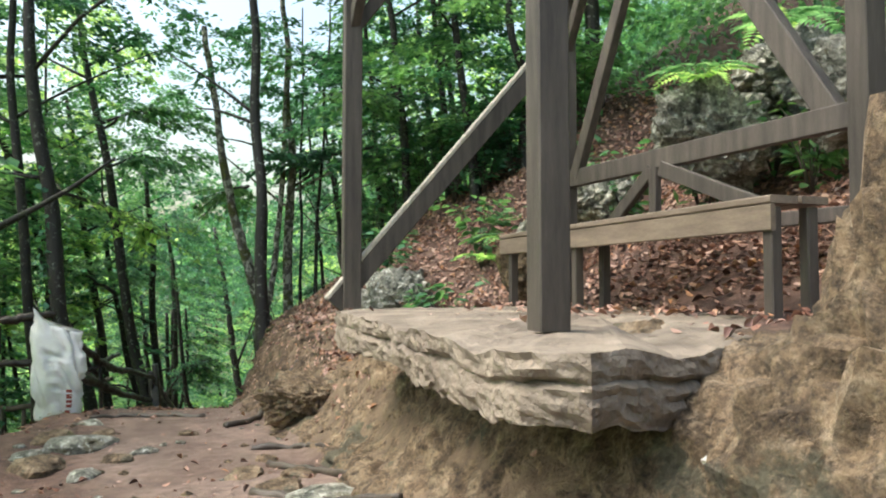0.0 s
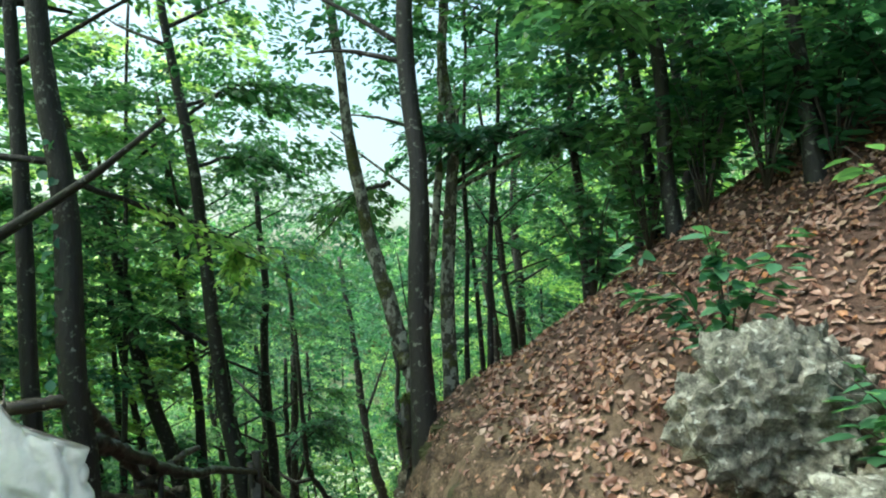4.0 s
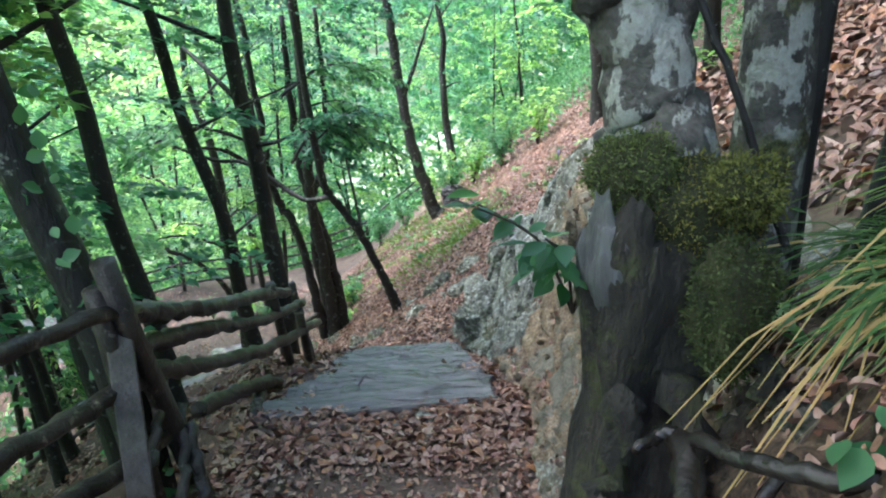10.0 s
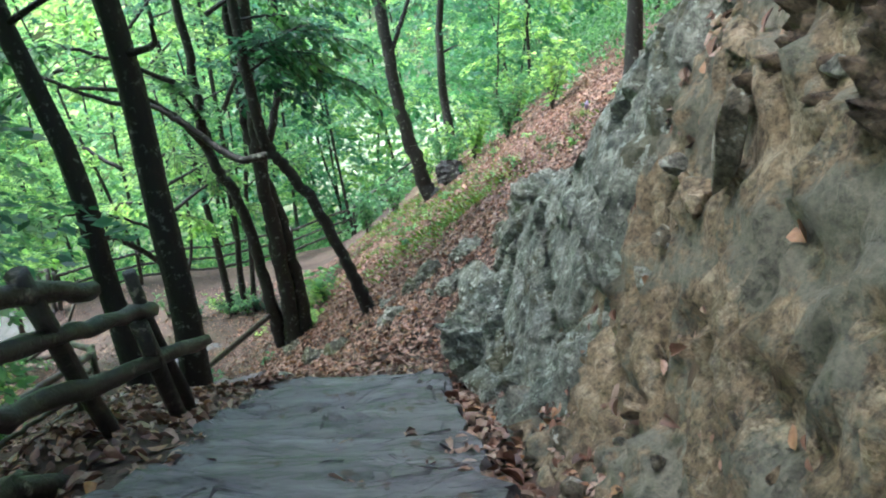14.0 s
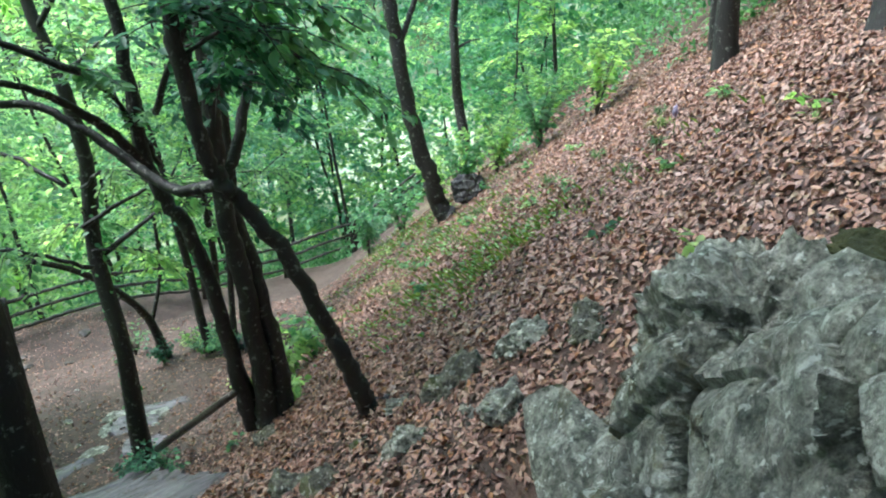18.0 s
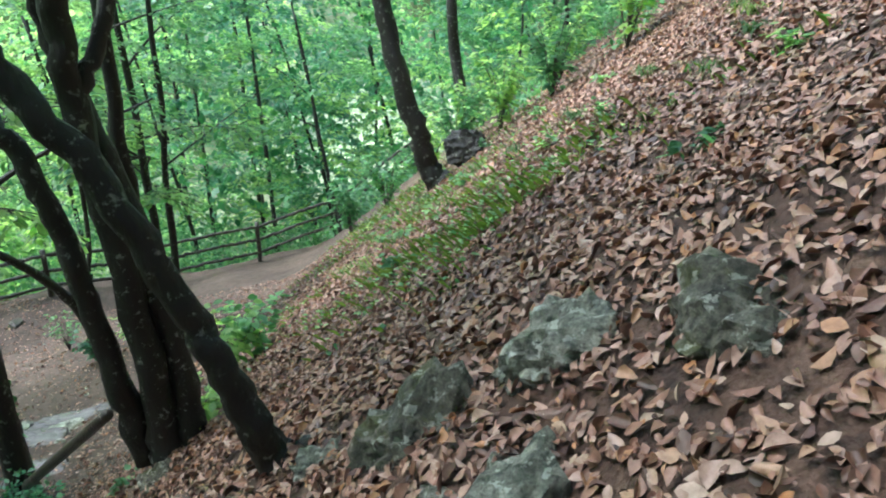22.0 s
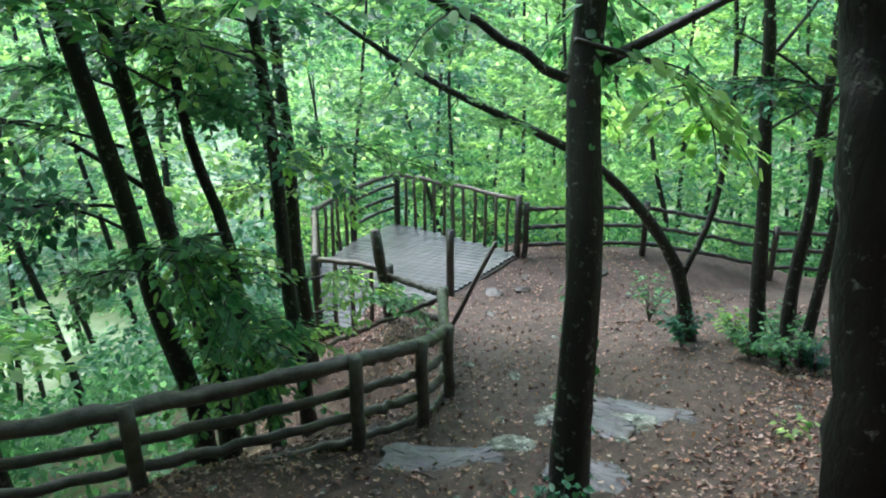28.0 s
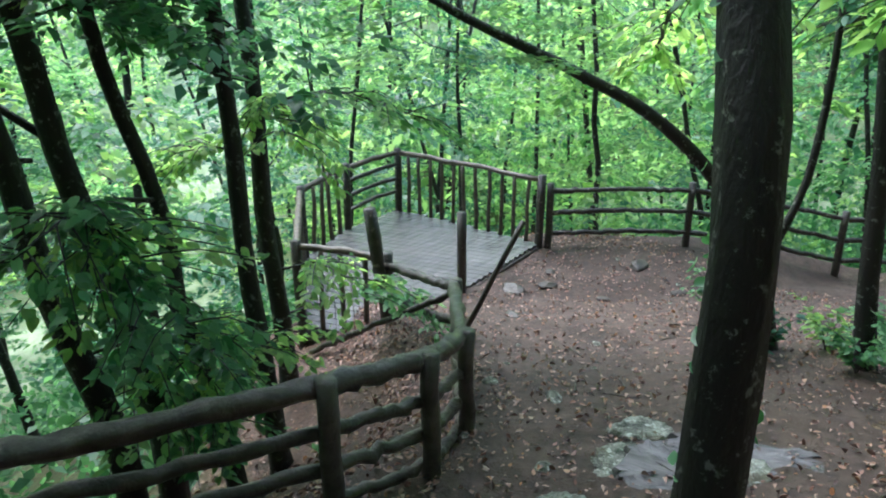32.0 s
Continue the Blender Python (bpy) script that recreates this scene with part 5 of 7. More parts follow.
def rock_face(name, y0, y1, mat, label, seed, proud=0.05, amp=0.12, grain=1.0, top=0.5, soft=False, low=0.0):
    """A stretch of the cut bank: broken rock, with ledges and cracks, bedded into the slope."""
    ny, nu = int((y1 - y0) / (0.03 if soft else 0.022)), 64 if soft else 84
    off = Vector((seed * 7.3, seed * 3.1, seed * 5.7))
    verts = []
    for i in range(ny):
        y = y0 + (y1 - y0) * i / (ny - 1)
        cx = float(np.interp(y, LINE[:, 1], LINE[:, 0])) + float(np.interp(y, RIGHT_Y, RIGHT_S))
        w = float(np.interp(y, WIDE_Y, WIDE_W))
        u = np.concatenate([np.linspace(-0.12 + low * w, w, nu - 16), w + np.linspace(0.03, top, 16)])
        xs = cx + u
        zs = height(xs, np.full(nu, y))
        nx, nz = -np.gradient(zs, u), np.ones(nu)
        ln = np.hypot(nx, nz)
        nx, nz = nx / ln, nz / ln
        side = min(1.0, min(i, ny - 1 - i) / 8.0)
        for k in range(nu):
            fade = side * min(1.0, k / 4.0) * min(1.0, (nu - 1 - k) / 7.0)
            q = Vector((xs[k], y, zs[k] * 1.2)) * grain + off
            q = Vector((q.x + 0.4 * q.z, q.y * 0.85 + 0.25 * q.x, q.z * 1.15 - 0.45 * q.y))
            a, ea = facet(q * (1.5 if soft else 0.95))
            b, eb = facet(q * (4.2 if soft else 2.6) + off)
            fine = 0.5 * noise.noise(q * 6) + 0.35 * noise.noise(q * 13) + 0.25 * noise.noise(q * 27)
            if soft:
                push = proud + amp * (0.55 * a + 0.5 * b + 0.8 * fine + 0.5 * noise.noise(q * 0.8))
            else:
                c, ec = facet(q * 7.0 - off)
                push = proud + amp * (1.0 * a + 0.5 * b + 0.16 * c + 0.05 * fine) - 0.05 * (1 - ea) - 0.025 * (1 - eb)
            push = push * fade - 0.04 * (1 - fade)
            verts.append((xs[k] + nx[k] * push, y + (amp * 0.4 * noise.noise(q * 2.2 + off) * fade if soft else 0.0), zs[k] + nz[k] * push))
    faces = [(i * nu + k, i * nu + k + 1, (i + 1) * nu + k + 1, (i + 1) * nu + k) for i in range(ny - 1) for k in range(nu - 1)]
    return tagged(link_mesh(name, verts, faces, mat, None, shade=soft), label, "rock")


rock_face("earth_bank", -4.6, 1.9, CLAYROCK, "ochre crumbling earth under the platform", 6, 0.02, 0.07, 1.4, 0.2, True)
rock_face("earth_bank", 1.9, 3.75, HUMUS, "dark brown root soil falling away under the leaf litter", 12, 0.02, 0.07, 1.5, 0.1, True)
rock_face("earth_bank", 3.6, 7.4, HUMUS, "dark brown eroded earth bank full of roots and stones", 1, 0.03, 0.09, 1.5, 0.5, True)
rock_face("rock_face", 6.9, 8.9, CLAYGREY, "smooth grey-tan rock face rising beside the path", 2, 0.06, 0.1, 0.9)
rock_face("earth_bank", 8.3, 10.8, OCHRE, "ochre crumbling earth bank above the steps", 3, 0.05, 0.1, 1.5, 0.3, True)
rock_face("rock_face", 10.4, 13.7, ROCK, "grey broken rock outcrop with ledges and moss", 4, 0.09, 0.13, 1.1, 0.9)

ROCKLABEL = "grey limestone boulder with moss beside the path"
for n, (x, y, z, sx, sy, sz, m, turn) in enumerate([
    (1.33, -4.1, 1.0, 0.4, 0.4, 0.72, CLAYROCK, 20), (1.05, 12.35, -2.55, 0.3, 0.5, 0.45, ROCK, 50), (1.7, 13.1, -2.0, 0.5, 0.6, 0.5, ROCK, 0),
    (-3.95, 20.3, -7.13, 0.34, 0.28, 0.05, ROCK, 30),
    (-3.55, 20.75, -7.2, 0.26, 0.22, 0.06, ROCK, 70), (-4.05, 19.6, -7.05, 0.28, 0.2, 0.05, ROCK, 10), (-4.3, 20.85, -7.3, 0.25, 0.17, 0.07, ROCK, 50),
    (3.6, -0.3, 2.5, 0.5, 0.6, 0.45, ROCK, 10), (3.9, -1.6, 2.6, 0.5, 0.5, 0.4, ROCK, 40),
    (3.3, 0.9, 2.1, 0.35, 0.4, 0.35, ROCK, 70), (2.45, 0.75, 1.5, 0.22, 0.25, 0.28, CLAYROCK, 5), (1.75, 2.2, 1.15, 0.45, 0.4, 0.45, ROCK, 25), (0.72, 1.5, 0.35, 0.35, 0.45, 0.25, CLAYROCK, 60),
    (1.35, 1.0, 1.0, 0.3, 0.4, 0.22, ROCK, 0), (2.9, 1.3, 1.8, 0.4, 0.35, 0.3, ROCK, 90), (4.2, -0.6, 3.0, 0.5, 0.45, 0.4, ROCK, 15), (3.4, -2.6, 2.0, 0.4, 0.4, 0.5, ROCK, 0)]):
    rock("boulder", (x, y, z), (sx, sy, sz), 70 + n, m, ROCKLABEL, turn, level=5 if sx > 0.29 else 4, rough=0.55, group="boulders by the path")

for n, (x, y, z, sx, sy, sz, m) in enumerate([
    (1.15, 14.88, -2.95, 0.25, 0.26, 0.24, ROCK), (1.5, 14.5, -2.64, 0.24, 0.26, 0.2, MOSSROCK), (0.7, 14.92, -3.28, 0.26, 0.26, 0.27, MOSSROCK), (0.97, 14.36, -3.05, 0.17, 0.22, 0.18, ROCK),
    (0.46, 14.62, -3.48, 0.28, 0.22, 0.2, ROCK), (0.12, 15.08, -3.82, 0.2, 0.18, 0.17, MOSSROCK), (-0.16, 14.88, -4.0, 0.3, 0.26, 0.22, MOSSROCK), (1.62, 13.75, -2.5, 0.26, 0.3, 0.2, ROCK),
    (0.32, 15.3, -3.68, 0.15, 0.16, 0.14, ROCK), (0.78, 14.5, -3.22, 0.14, 0.16, 0.15, ROCK), (-0.5, 15.2, -4.25, 0.22, 0.2, 0.16, MOSSROCK), (-1.05, 17.1, -5.3, 0.22, 0.2, 0.3, MOSSROCK)]):
    rock("boulder", (x, y, z), (sx, sy, sz), 140 + n, m, "dark mossy rock half buried in dead leaves" if m is MOSSROCK else "grey rock half buried in dead leaves", 47 * n, level=4, rough=0.6, group="boulders by the path")
for n, (x, y, z, sx, sy, sz) in enumerate([(0.43, 6.28, 0.02, 0.06, 0.1, 0.12), (0.4, 6.14, -0.12, 0.07, 0.11, 0.14), (0.38, 5.97, -0.2, 0.07, 0.12, 0.16), (0.4, 5.78, -0.12, 0.07, 0.1, 0.11), (0.42, 5.55, -0.03, 0.08, 0.13, 0.13),
                                           (0.38, 5.62, -0.28, 0.08, 0.14, 0.13), (0.42, 5.25, 0.02, 0.07, 0.12, 0.12), (0.36, 5.3, -0.25, 0.08, 0.15, 0.12), (0.46, 4.95, 0.2, 0.08, 0.12, 0.1), (0.44, 6.45, -0.3, 0.08, 0.12, 0.16), (0.46, 6.7, -0.45, 0.08, 0.14, 0.2), (0.5, 6.95, -0.7, 0.08, 0.13, 0.2)]):
    rock("bank_stone", (x, y, z), (sx, sy, sz), 650 + n, PALESTONE, "pale tan stone standing out of the bank", 20 * n, level=4, rough=0.5, category="stone", group="bank stones")


# the old rotten stump at the edge of the bank, with a tree growing out of it
def hollow_stump():
    o = np.array([0.58, 6.52, -0.15])
    thing = empty("hollow_stump", tuple(o), "old hollow black stump with moss, from which a grey tree grows", "stump")
    rings, sides = 60, 44
    verts = []
    for i in range(rings):
        h = -0.2 + 0.98 * i / (rings - 1)
        r = np.interp(h, [-0.2, 0.15, 0.35, 0.55, 0.7, 0.78], [0.2, 0.15, 0.125, 0.14, 0.155, 0.13])
        for k in range(sides):
            a = k / sides * 2 * math.pi
            q = Vector((math.cos(a) * 1.3, math.sin(a) * 1.3, h * 0.9))
            d = 1 + 0.3 * noise.noise(q) + 0.22 * noise.noise(Vector((q.x * 3, q.y * 3, q.z * 1.2))) + 0.12 * noise.noise(q * 6) + 0.06 * noise.noise(q * 13)
            d -= 0.45 * math.exp(-(((a - 4.3) / 0.35) ** 2) - ((h - 0.33) / 0.22) ** 2)
            verts.append((math.cos(a) * r * d, math.sin(a) * r * d, h))
    faces = [(i * sides + k, i * sides + (k + 1) % sides, (i + 1) * sides + (k + 1) % sides, (i + 1) * sides + k) for i in range(rings - 1) for k in range(sides)]
    faces.append(tuple(range((rings - 1) * sides, rings * sides)))
    link_mesh("stump_wall", verts, faces, ROTWOOD, thing)
    def lump(name, at, size, seed, mat, turn, tilt, label, rough=0.3, level=4):
        v, f = rock_data(size, seed, level, rough)
        ob = link_mesh(name, v, f, mat, thing, label)
        ob.matrix_basis = pose(*(np.array(at) - o), tilt, 0, turn)
        if mat is MOSS:
            fz = np.random.RandomState(seed)
            p = v[fz.randint(0, len(v), 5200)] + 0.008 * fz.randn(5200, 3)
            d = unit(unit(p / np.square(size)) + 0.7 * fz.randn(5200, 3))
            fuzz = quads_mesh("moss_fringe", leaf_corners(p + d * 0.003, d, unit(fz.randn(5200, 3)), 0.006 + 0.009 * fz.rand(5200), 0.003 + 0.003 * fz.rand(5200)), 4, MOSSTIP, ob)
            tagged(fuzz, kind="stuff")
    lump("bark_plate", (0.435, 6.43, 0.58), (0.055, 0.025, 0.13), 531, DEADWOOD, -50, 5, "grey weathered plate of dead wood", 0.55)
    # solid dark lump: the shade inside the hollow given as colour
    lump("cavity", (0.475, 6.4, 0.6), (0.045, 0.03, 0.11), 530, ROTWOOD, -20, 0, "dark rotten lump standing in for the shaded hollow", 0.4)
    lump("moss_cushion", (0.62, 6.5, 0.66), (0.15, 0.13, 0.12), 533, MOSS, 20, 0, "thick green moss cushion", 0.4)
    lump("moss_cushion", (0.68, 6.42, 0.73), (0.075, 0.07, 0.06), 534, MOSS, 50, 0, "thick green moss cushion", 0.4)
    lump("moss_cushion", (0.5, 6.5, 0.73), (0.08, 0.09, 0.09), 535, MOSS, 80, 0, "thick green moss cushion", 0.4)
    lump("moss_cushion", (0.67, 6.37, 0.5), (0.09, 0.05, 0.16), 536, MOSS, 10, 0, "thick green moss cushion", 0.4)
    for n, ctrl in enumerate(([(0.5, 6.42, 0.3), (0.47, 6.38, 0.1), (0.45, 6.3, -0.15)], [(0.6, 6.4, 0.35), (0.62, 6.33, 0.15), (0.6, 6.2, 0.0)], [(0.7, 6.42, 0.5), (0.74, 6.35, 0.35), (0.78, 6.2, 0.3)])):
        tube("root", np.array(ctrl) - o, [0.04, 0.026, 0.012], ROTWOOD, thing, 14, 8, 0.012, 0.2, 20 + n)


hollow_stump()
stems_tree("tree", (0.6, 6.62, 0.45), "grey lichen-spotted tree growing out of a mossy stump", [
    ([(0.62, 6.62, 0.4), (0.6, 6.62, 0.7), (0.55, 6.65, 0.92), (0.46, 6.7, 1.2), (0.3, 6.75, 1.75), (-0.02, 6.9, 3.0), (-0.4, 7.0, 5.5)], [0.16, 0.12, 0.092, 0.085, 0.078, 0.065, 0.045]),
    ([(0.56, 6.64, 0.85), (0.66, 6.72, 1.2), (0.74, 6.8, 1.8), (0.85, 6.9, 3.2), (0.9, 7.0, 5.0)], [0.06, 0.052, 0.046, 0.04, 0.03]),
], [(C[0], (-0.2, 6.95, 4.0), (0.9, 0.9), 77)], mat=OLDBARK)
stems_tree("sapling", (0.84, 6.5, 0.6), "thin black sapling leaning over the moss", [([(0.84, 6.5, 0.55), (0.72, 6.55, 0.85), (0.55, 6.65, 1.3), (0.4, 6.8, 2.2)], [0.009, 0.008, 0.006])])


rock_face("earth_bank", 7.4, 9.6, HUMUS, "dark crumbling root soil at the top of the bank", 9, 0.06, 0.09, 1.8, 0.5, True, 0.96)
rock_face("earth_bank", 8.7, 10.1, HUMUS, "dark overhanging root soil above the ochre bank", 15, 0.09, 0.12, 2.4, 0.5, True, 0.88)

def block_data(size, seed, level=4):
    """An angular block: a ball cut to flat faces, lightly chipped."""
    bm = bmesh.new()
    bmesh.ops.create_icosphere(bm, subdivisions=level, radius=1.0)
    rng = np.random.RandomState(seed)
    v = np.array([x.co[:] for x in bm.verts])
    for _ in range(20):
        n = unit(rng.randn(3))
        over = v @ n - rng.uniform(0.42, 0.72)
        v -= np.outer(np.maximum(over, 0), n)
    off = rng.rand(3) * 40
    v *= np.array([1 + 0.05 * noise.noise(Vector(p * 3.0 + off)) + 0.03 * noise.noise(Vector(p * 9.0 + off)) for p in v])[:, None]
    faces = [tuple(x.index for x in f.verts) for f in bm.faces]
    bm.free()
    return v * np.asarray(size) * 1.35, faces


# blocks that stand out of the rock faces
rng = np.random.RandomState(90)
for face in [ob for ob in scene.objects if ob.name.startswith("rock_face")]:
    far = face.name != "rock_face"
    for k in range(30 if far else 5):
        y = rng.uniform(10.7, 13.6) if far else rng.uniform(7.2, 8.4)
        s = rng.uniform(0.32, 0.95 if far else 0.4)
        x = float(np.interp(y, LINE[:, 1], LINE[:, 0]) + np.interp(y, RIGHT_Y, RIGHT_S)) + s
        a = rng.uniform(0.1, 0.2) if far else rng.uniform(0.08, 0.14)
        v, f = block_data((a * 0.7, a * rng.uniform(0.8, 1.4), a * rng.uniform(0.7, 1.2)), 800 + k)
        c, d = math.cos(0.5 + 0.25 * (k % 3)), math.sin(0.5 + 0.25 * (k % 3))
        v = np.stack([v[:, 0] * c + v[:, 2] * d, v[:, 1], v[:, 2] * c - v[:, 0] * d], 1)
        link_mesh("rock_block", v + np.array([x + 0.02, y, zat(x, y) - 0.01]), f, ROCK if far else CLAYGREY, face, shade=False)


def bank_stones():
    """Stones weathering out of the ochre bank above the steps."""
    rng = np.random.RandomState(63)
    for k in range(34):
        y = rng.uniform(8.5, 11.0)
        w = float(np.interp(y, WIDE_Y, WIDE_W))
        x = float(np.interp(y, LINE[:, 1], LINE[:, 0]) + np.interp(y, RIGHT_Y, RIGHT_S)) + w * rng.uniform(0.05, 0.95)
        a = 0.025 + 0.06 * rng.rand() ** 2
        v, f = block_data((a, a * rng.uniform(0.8, 1.7), a * rng.uniform(0.5, 0.9)), 900 + k, 3)
        ob = link_mesh("bank_stone", v, f, (OCHRE, CLAYGREY, PALESTONE)[k % 3 if k % 5 else 0], None, shade=False)
        ob.matrix_basis = pose(x - 0.05, y, zat(x, y) + 0.03, rng.uniform(-40, 40), rng.uniform(-60, 10), rng.uniform(0, 180))
        tagged(ob, "small stone weathering out of the ochre earth bank", "stone", "stones in the bank")


bank_stones()
v, f = block_data((0.035, 0.05, 0.17), 71)
ob = link_mesh("bank_stone", v, f, PALESTONE, None, shade=False)
ob.matrix_basis = pose(1.24, 9.8, -0.54, 24, -12, 0)
tagged(ob, "long pale splinter of stone standing out of the bank", "stone", "stones in the bank")
v, f = block_data((0.3, 0.42, 0.15), 41)
slab_rock = link_mesh("boulder", v, f, ROCK, None, shade=False)
slab_rock.matrix_basis = pose(1.12, 13.35, -2.72, 18, -38, 10)
tagged(slab_rock, "broad flat grey slab of rock leaning on the outcrop", "rock", "boulders by the path")
for n, (x, y, k) in enumerate([(1.75, 12.6, 0.14), (1.95, 12.9, 0.1), (1.62, 13.1, 0.09), (1.95, 11.8, 0.12)]):
    rock("moss_mound", (x, y, zat(x, y) + 0.12), (k, k * 1.3, k * 0.6), 695 + n, MOSS, "moss cushion on the ledge of the outcrop", 30 * n, level=4, rough=0.5, category="moss", group="undergrowth")


# ---- fallen leaves ----
def fallen_leaves():
    rng = np.random.RandomState(14)
    n = 640000
    x, y = rng.uniform(-9.5, 5.5, n), rng.uniform(-4, 27.5, n)
    cx = np.interp(y, LINE[:, 1], LINE[:, 0])
    s = x - cx - np.interp(y, RIGHT_Y, RIGHT_S)
    dist, _ = along(x, y, LINE)
    out = beyond(x, y)
    hill = np.where(y < 13.7, (s > np.where((y > 5.2) & (y < 9), 0.85, 0.45)) * 1.0, smooth(-0.6, 0.2, x - np.interp(y, [13, 16, 18, 20, 24, 27], [0.3, -0.6, -0.9, -0.9, 0.2, 0.9])))
    dens = 0.95 * hill * smooth(24, 20, y) + 0.62 * (dist < 1.1) * (y > 4) * (y < 15) + 0.3 * ((s > 0) & (s <= 0.45) & (y < 7.4)) + 0.12 * ((s > 0) & (s <= 0.45) & (y >= 7.4)) + np.where((x < -3.0) & (y > 17.6) & (out < -0.5), 0.2, 0.5) * (y > 15) * (out < 0.5) + 0.08 * (y < 4) + 0.25 * (out > 0)
    dens *= np.where((y > 9.5) & (y < 12.2) & (np.abs(x) < 0.8), 0.12, 1.0) * np.where((y < 1.2) & (x < 2.4), 0.5, 1.0) * np.where((x > 0.7) & (y < 0.2) & (x < 2.9), np.where(x > 1.5, 0.12 + 0.2 * (x > 2.2), 0.03), 1.0)
    dens *= np.where((y > 0.2) & (y < 4.2) & (x < 0.85), 0.4, 1.0)
    dens += 0.7 * ((x > 0.6) & (s < 0.12) & (y > 8.4) & (y < 12.8)) + 0.5 * ((np.abs(x) < 0.9) & (y > 8.6) & (y < 9.45)) + 0.16 * ((s > 0.1) & (s < 0.6) & (y > 8.3) & (y < 11.0)) + 0.3 * ((x < -0.45) & (x > -1.5) & (y > 9.6) & (y < 13.0))
    keep = rng.rand(n) < dens * np.where((y > 12) & (y < 19) | (dist < 1.0) & (y > 3.5) & (y < 10), 1.0, 0.62)
    x, y = x[keep], y[keep]
    z = height(x, y)
    on_slab = (x > 0.8) & (x < 3.5) & (y < 0.2) & (y > -2.4)
    z = np.where(on_slab & (z < 1.235), 1.226, z)
    e = 0.03
    nor = unit(np.stack([-(height(x + e, y) - z) / e, -(height(x, y + e) - z) / e, np.ones(len(x))], 1) + np.where(rng.rand(len(x)) < 0.4, 0.6, 0.22)[:, None] * rng.randn(len(x), 3))
    nor[on_slab] = unit(np.array([0, 0, 1.0]) + 0.25 * rng.randn(on_slab.sum(), 3))
    sk = s[keep]
    c = np.stack([x, y, z + 0.016 + 0.014 * rng.rand(len(x))], 1) + nor * (0.04 * ((sk > 0) & (sk < 0.6) & ((y > 2.0) & (y < 7.4) | (y > 8.4) & (y < 10.6))))[:, None]
    L = 0.036 + 0.07 * rng.rand(len(x)) ** 1.5
    L = np.where((y > 16.5) & (x < -1.2) | (y < 8.7) & (dist[keep] < 0.75), L * 0.6, np.where((y > 12) | (y < 7.5), L * 0.74, L))
    L = np.where((sk > 0) & (sk < 0.6) & (y > 2.0) & (y < 11.0), L * 0.75, L)
    tagged(new("fallen_leaves", full_leaves("fallen_leaves", c, unit(np.cross(nor, rng.randn(len(x), 3))), nor, L, L * rng.uniform(0.42, 0.7, len(x)), LITTER, rng.uniform(-0.4, 0.65, len(x))[:, None])),
           "brown dead leaves lying thick over the slope and path", "leaves", kind="stuff")


fallen_leaves()

# ---- undergrowth ----
def plant(x, y, z, stems, reach, high, leaf, mat, label, category="plant", seed=1, per=9, name="leafy_plant", group="undergrowth"):
    """Thin stems with broad leaves on them."""
    rng = np.random.RandomState(seed)
    z = zat(x, y) if z is None else z
    thing = empty(name, (x, y, z - 0.01), label, category, group)
    cs, ah, no, ln = [], [], [], []
    stalks = []
    for s in range(stems):
        ang = rng.rand() * 2 * math.pi
        tip = np.array([math.cos(ang) * reach * rng.uniform(0.4, 1), math.sin(ang) * reach * rng.uniform(0.4, 1), high * rng.uniform(0.6, 1.0)])
        pts = curve_points([(0, 0, 0), tip * np.array([0.35, 0.35, 0.65]), tip], 7)
        stalks.append(tube_data(pts, [0.003 + 0.004 * high, 0.002], 5, 0.0, rng))
        for k in range(per):
            u = rng.uniform(0.3, 1.0)
            p = pts[int(u * 6)] + rng.randn(3) * leaf * 0.25
            d = np.array([math.cos(ang + rng.randn() * 0.9), math.sin(ang + rng.randn() * 0.9), -0.15 + 0.2 * rng.randn()])
            cs.append(p + d * leaf * 0.55)
            ah.append(d)
            no.append(np.array([0, 0, 1.0]) + 0.35 * rng.randn(3))
            ln.append(leaf * rng.uniform(0.7, 1.25))
    v, f = join(stalks)
    tagged(link_mesh("stalk_work", v, f, ROOT, thing), kind="stuff")
    ln = np.array(ln)
    ob = new("leaves", full_leaves("leaves", np.array(cs), unit(np.array(ah)), unit(np.array(no)), ln, ln * 0.55, mat, 0.12))
    ob.parent = thing
    tagged(ob, kind="stuff")
    return thing


def tuft(x, y, z, blades, long, mat, label, seed, droop=1.0, lean=(0, 0), parent=None):
    """Arching narrow grass blades."""
    rng = np.random.RandomState(seed)
    vs, fs = [], []
    for b in range(blades):
        a = rng.rand() * 2 * math.pi
        L = long * rng.uniform(0.55, 1.1)
        o = np.array([rng.randn() * 0.07, rng.randn() * 0.07, 0])
        d = np.array([math.cos(a) + lean[0], math.sin(a) + lean[1], 0]) * 0.75
        w = 0.005 + 0.005 * rng.rand()
        side = np.array([-d[1], d[0], 0])
        side = side / (np.linalg.norm(side) + 1e-9) * w
        n0 = len(vs)
        for i in range(5):
            t = i / 4
            c = o + d * L * t**1.3 + np.array([0, 0, L * (0.75 * t - droop * 0.75 * t**2.4)])
            k = 1 - t * 0.85
            vs += [c + side * k, c - side * k]
        fs += [(n0 + 2 * i, n0 + 2 * i + 1, n0 + 2 * i + 3, n0 + 2 * i + 2) for i in range(4)]
    ob = link_mesh("blade_mass" if parent else "grass_tuft", np.array(vs), fs, mat, parent)
    if parent is None:
        ob.location = (x, y, z)
        tagged(ob, label, "grass", "grass tufts")
    return ob


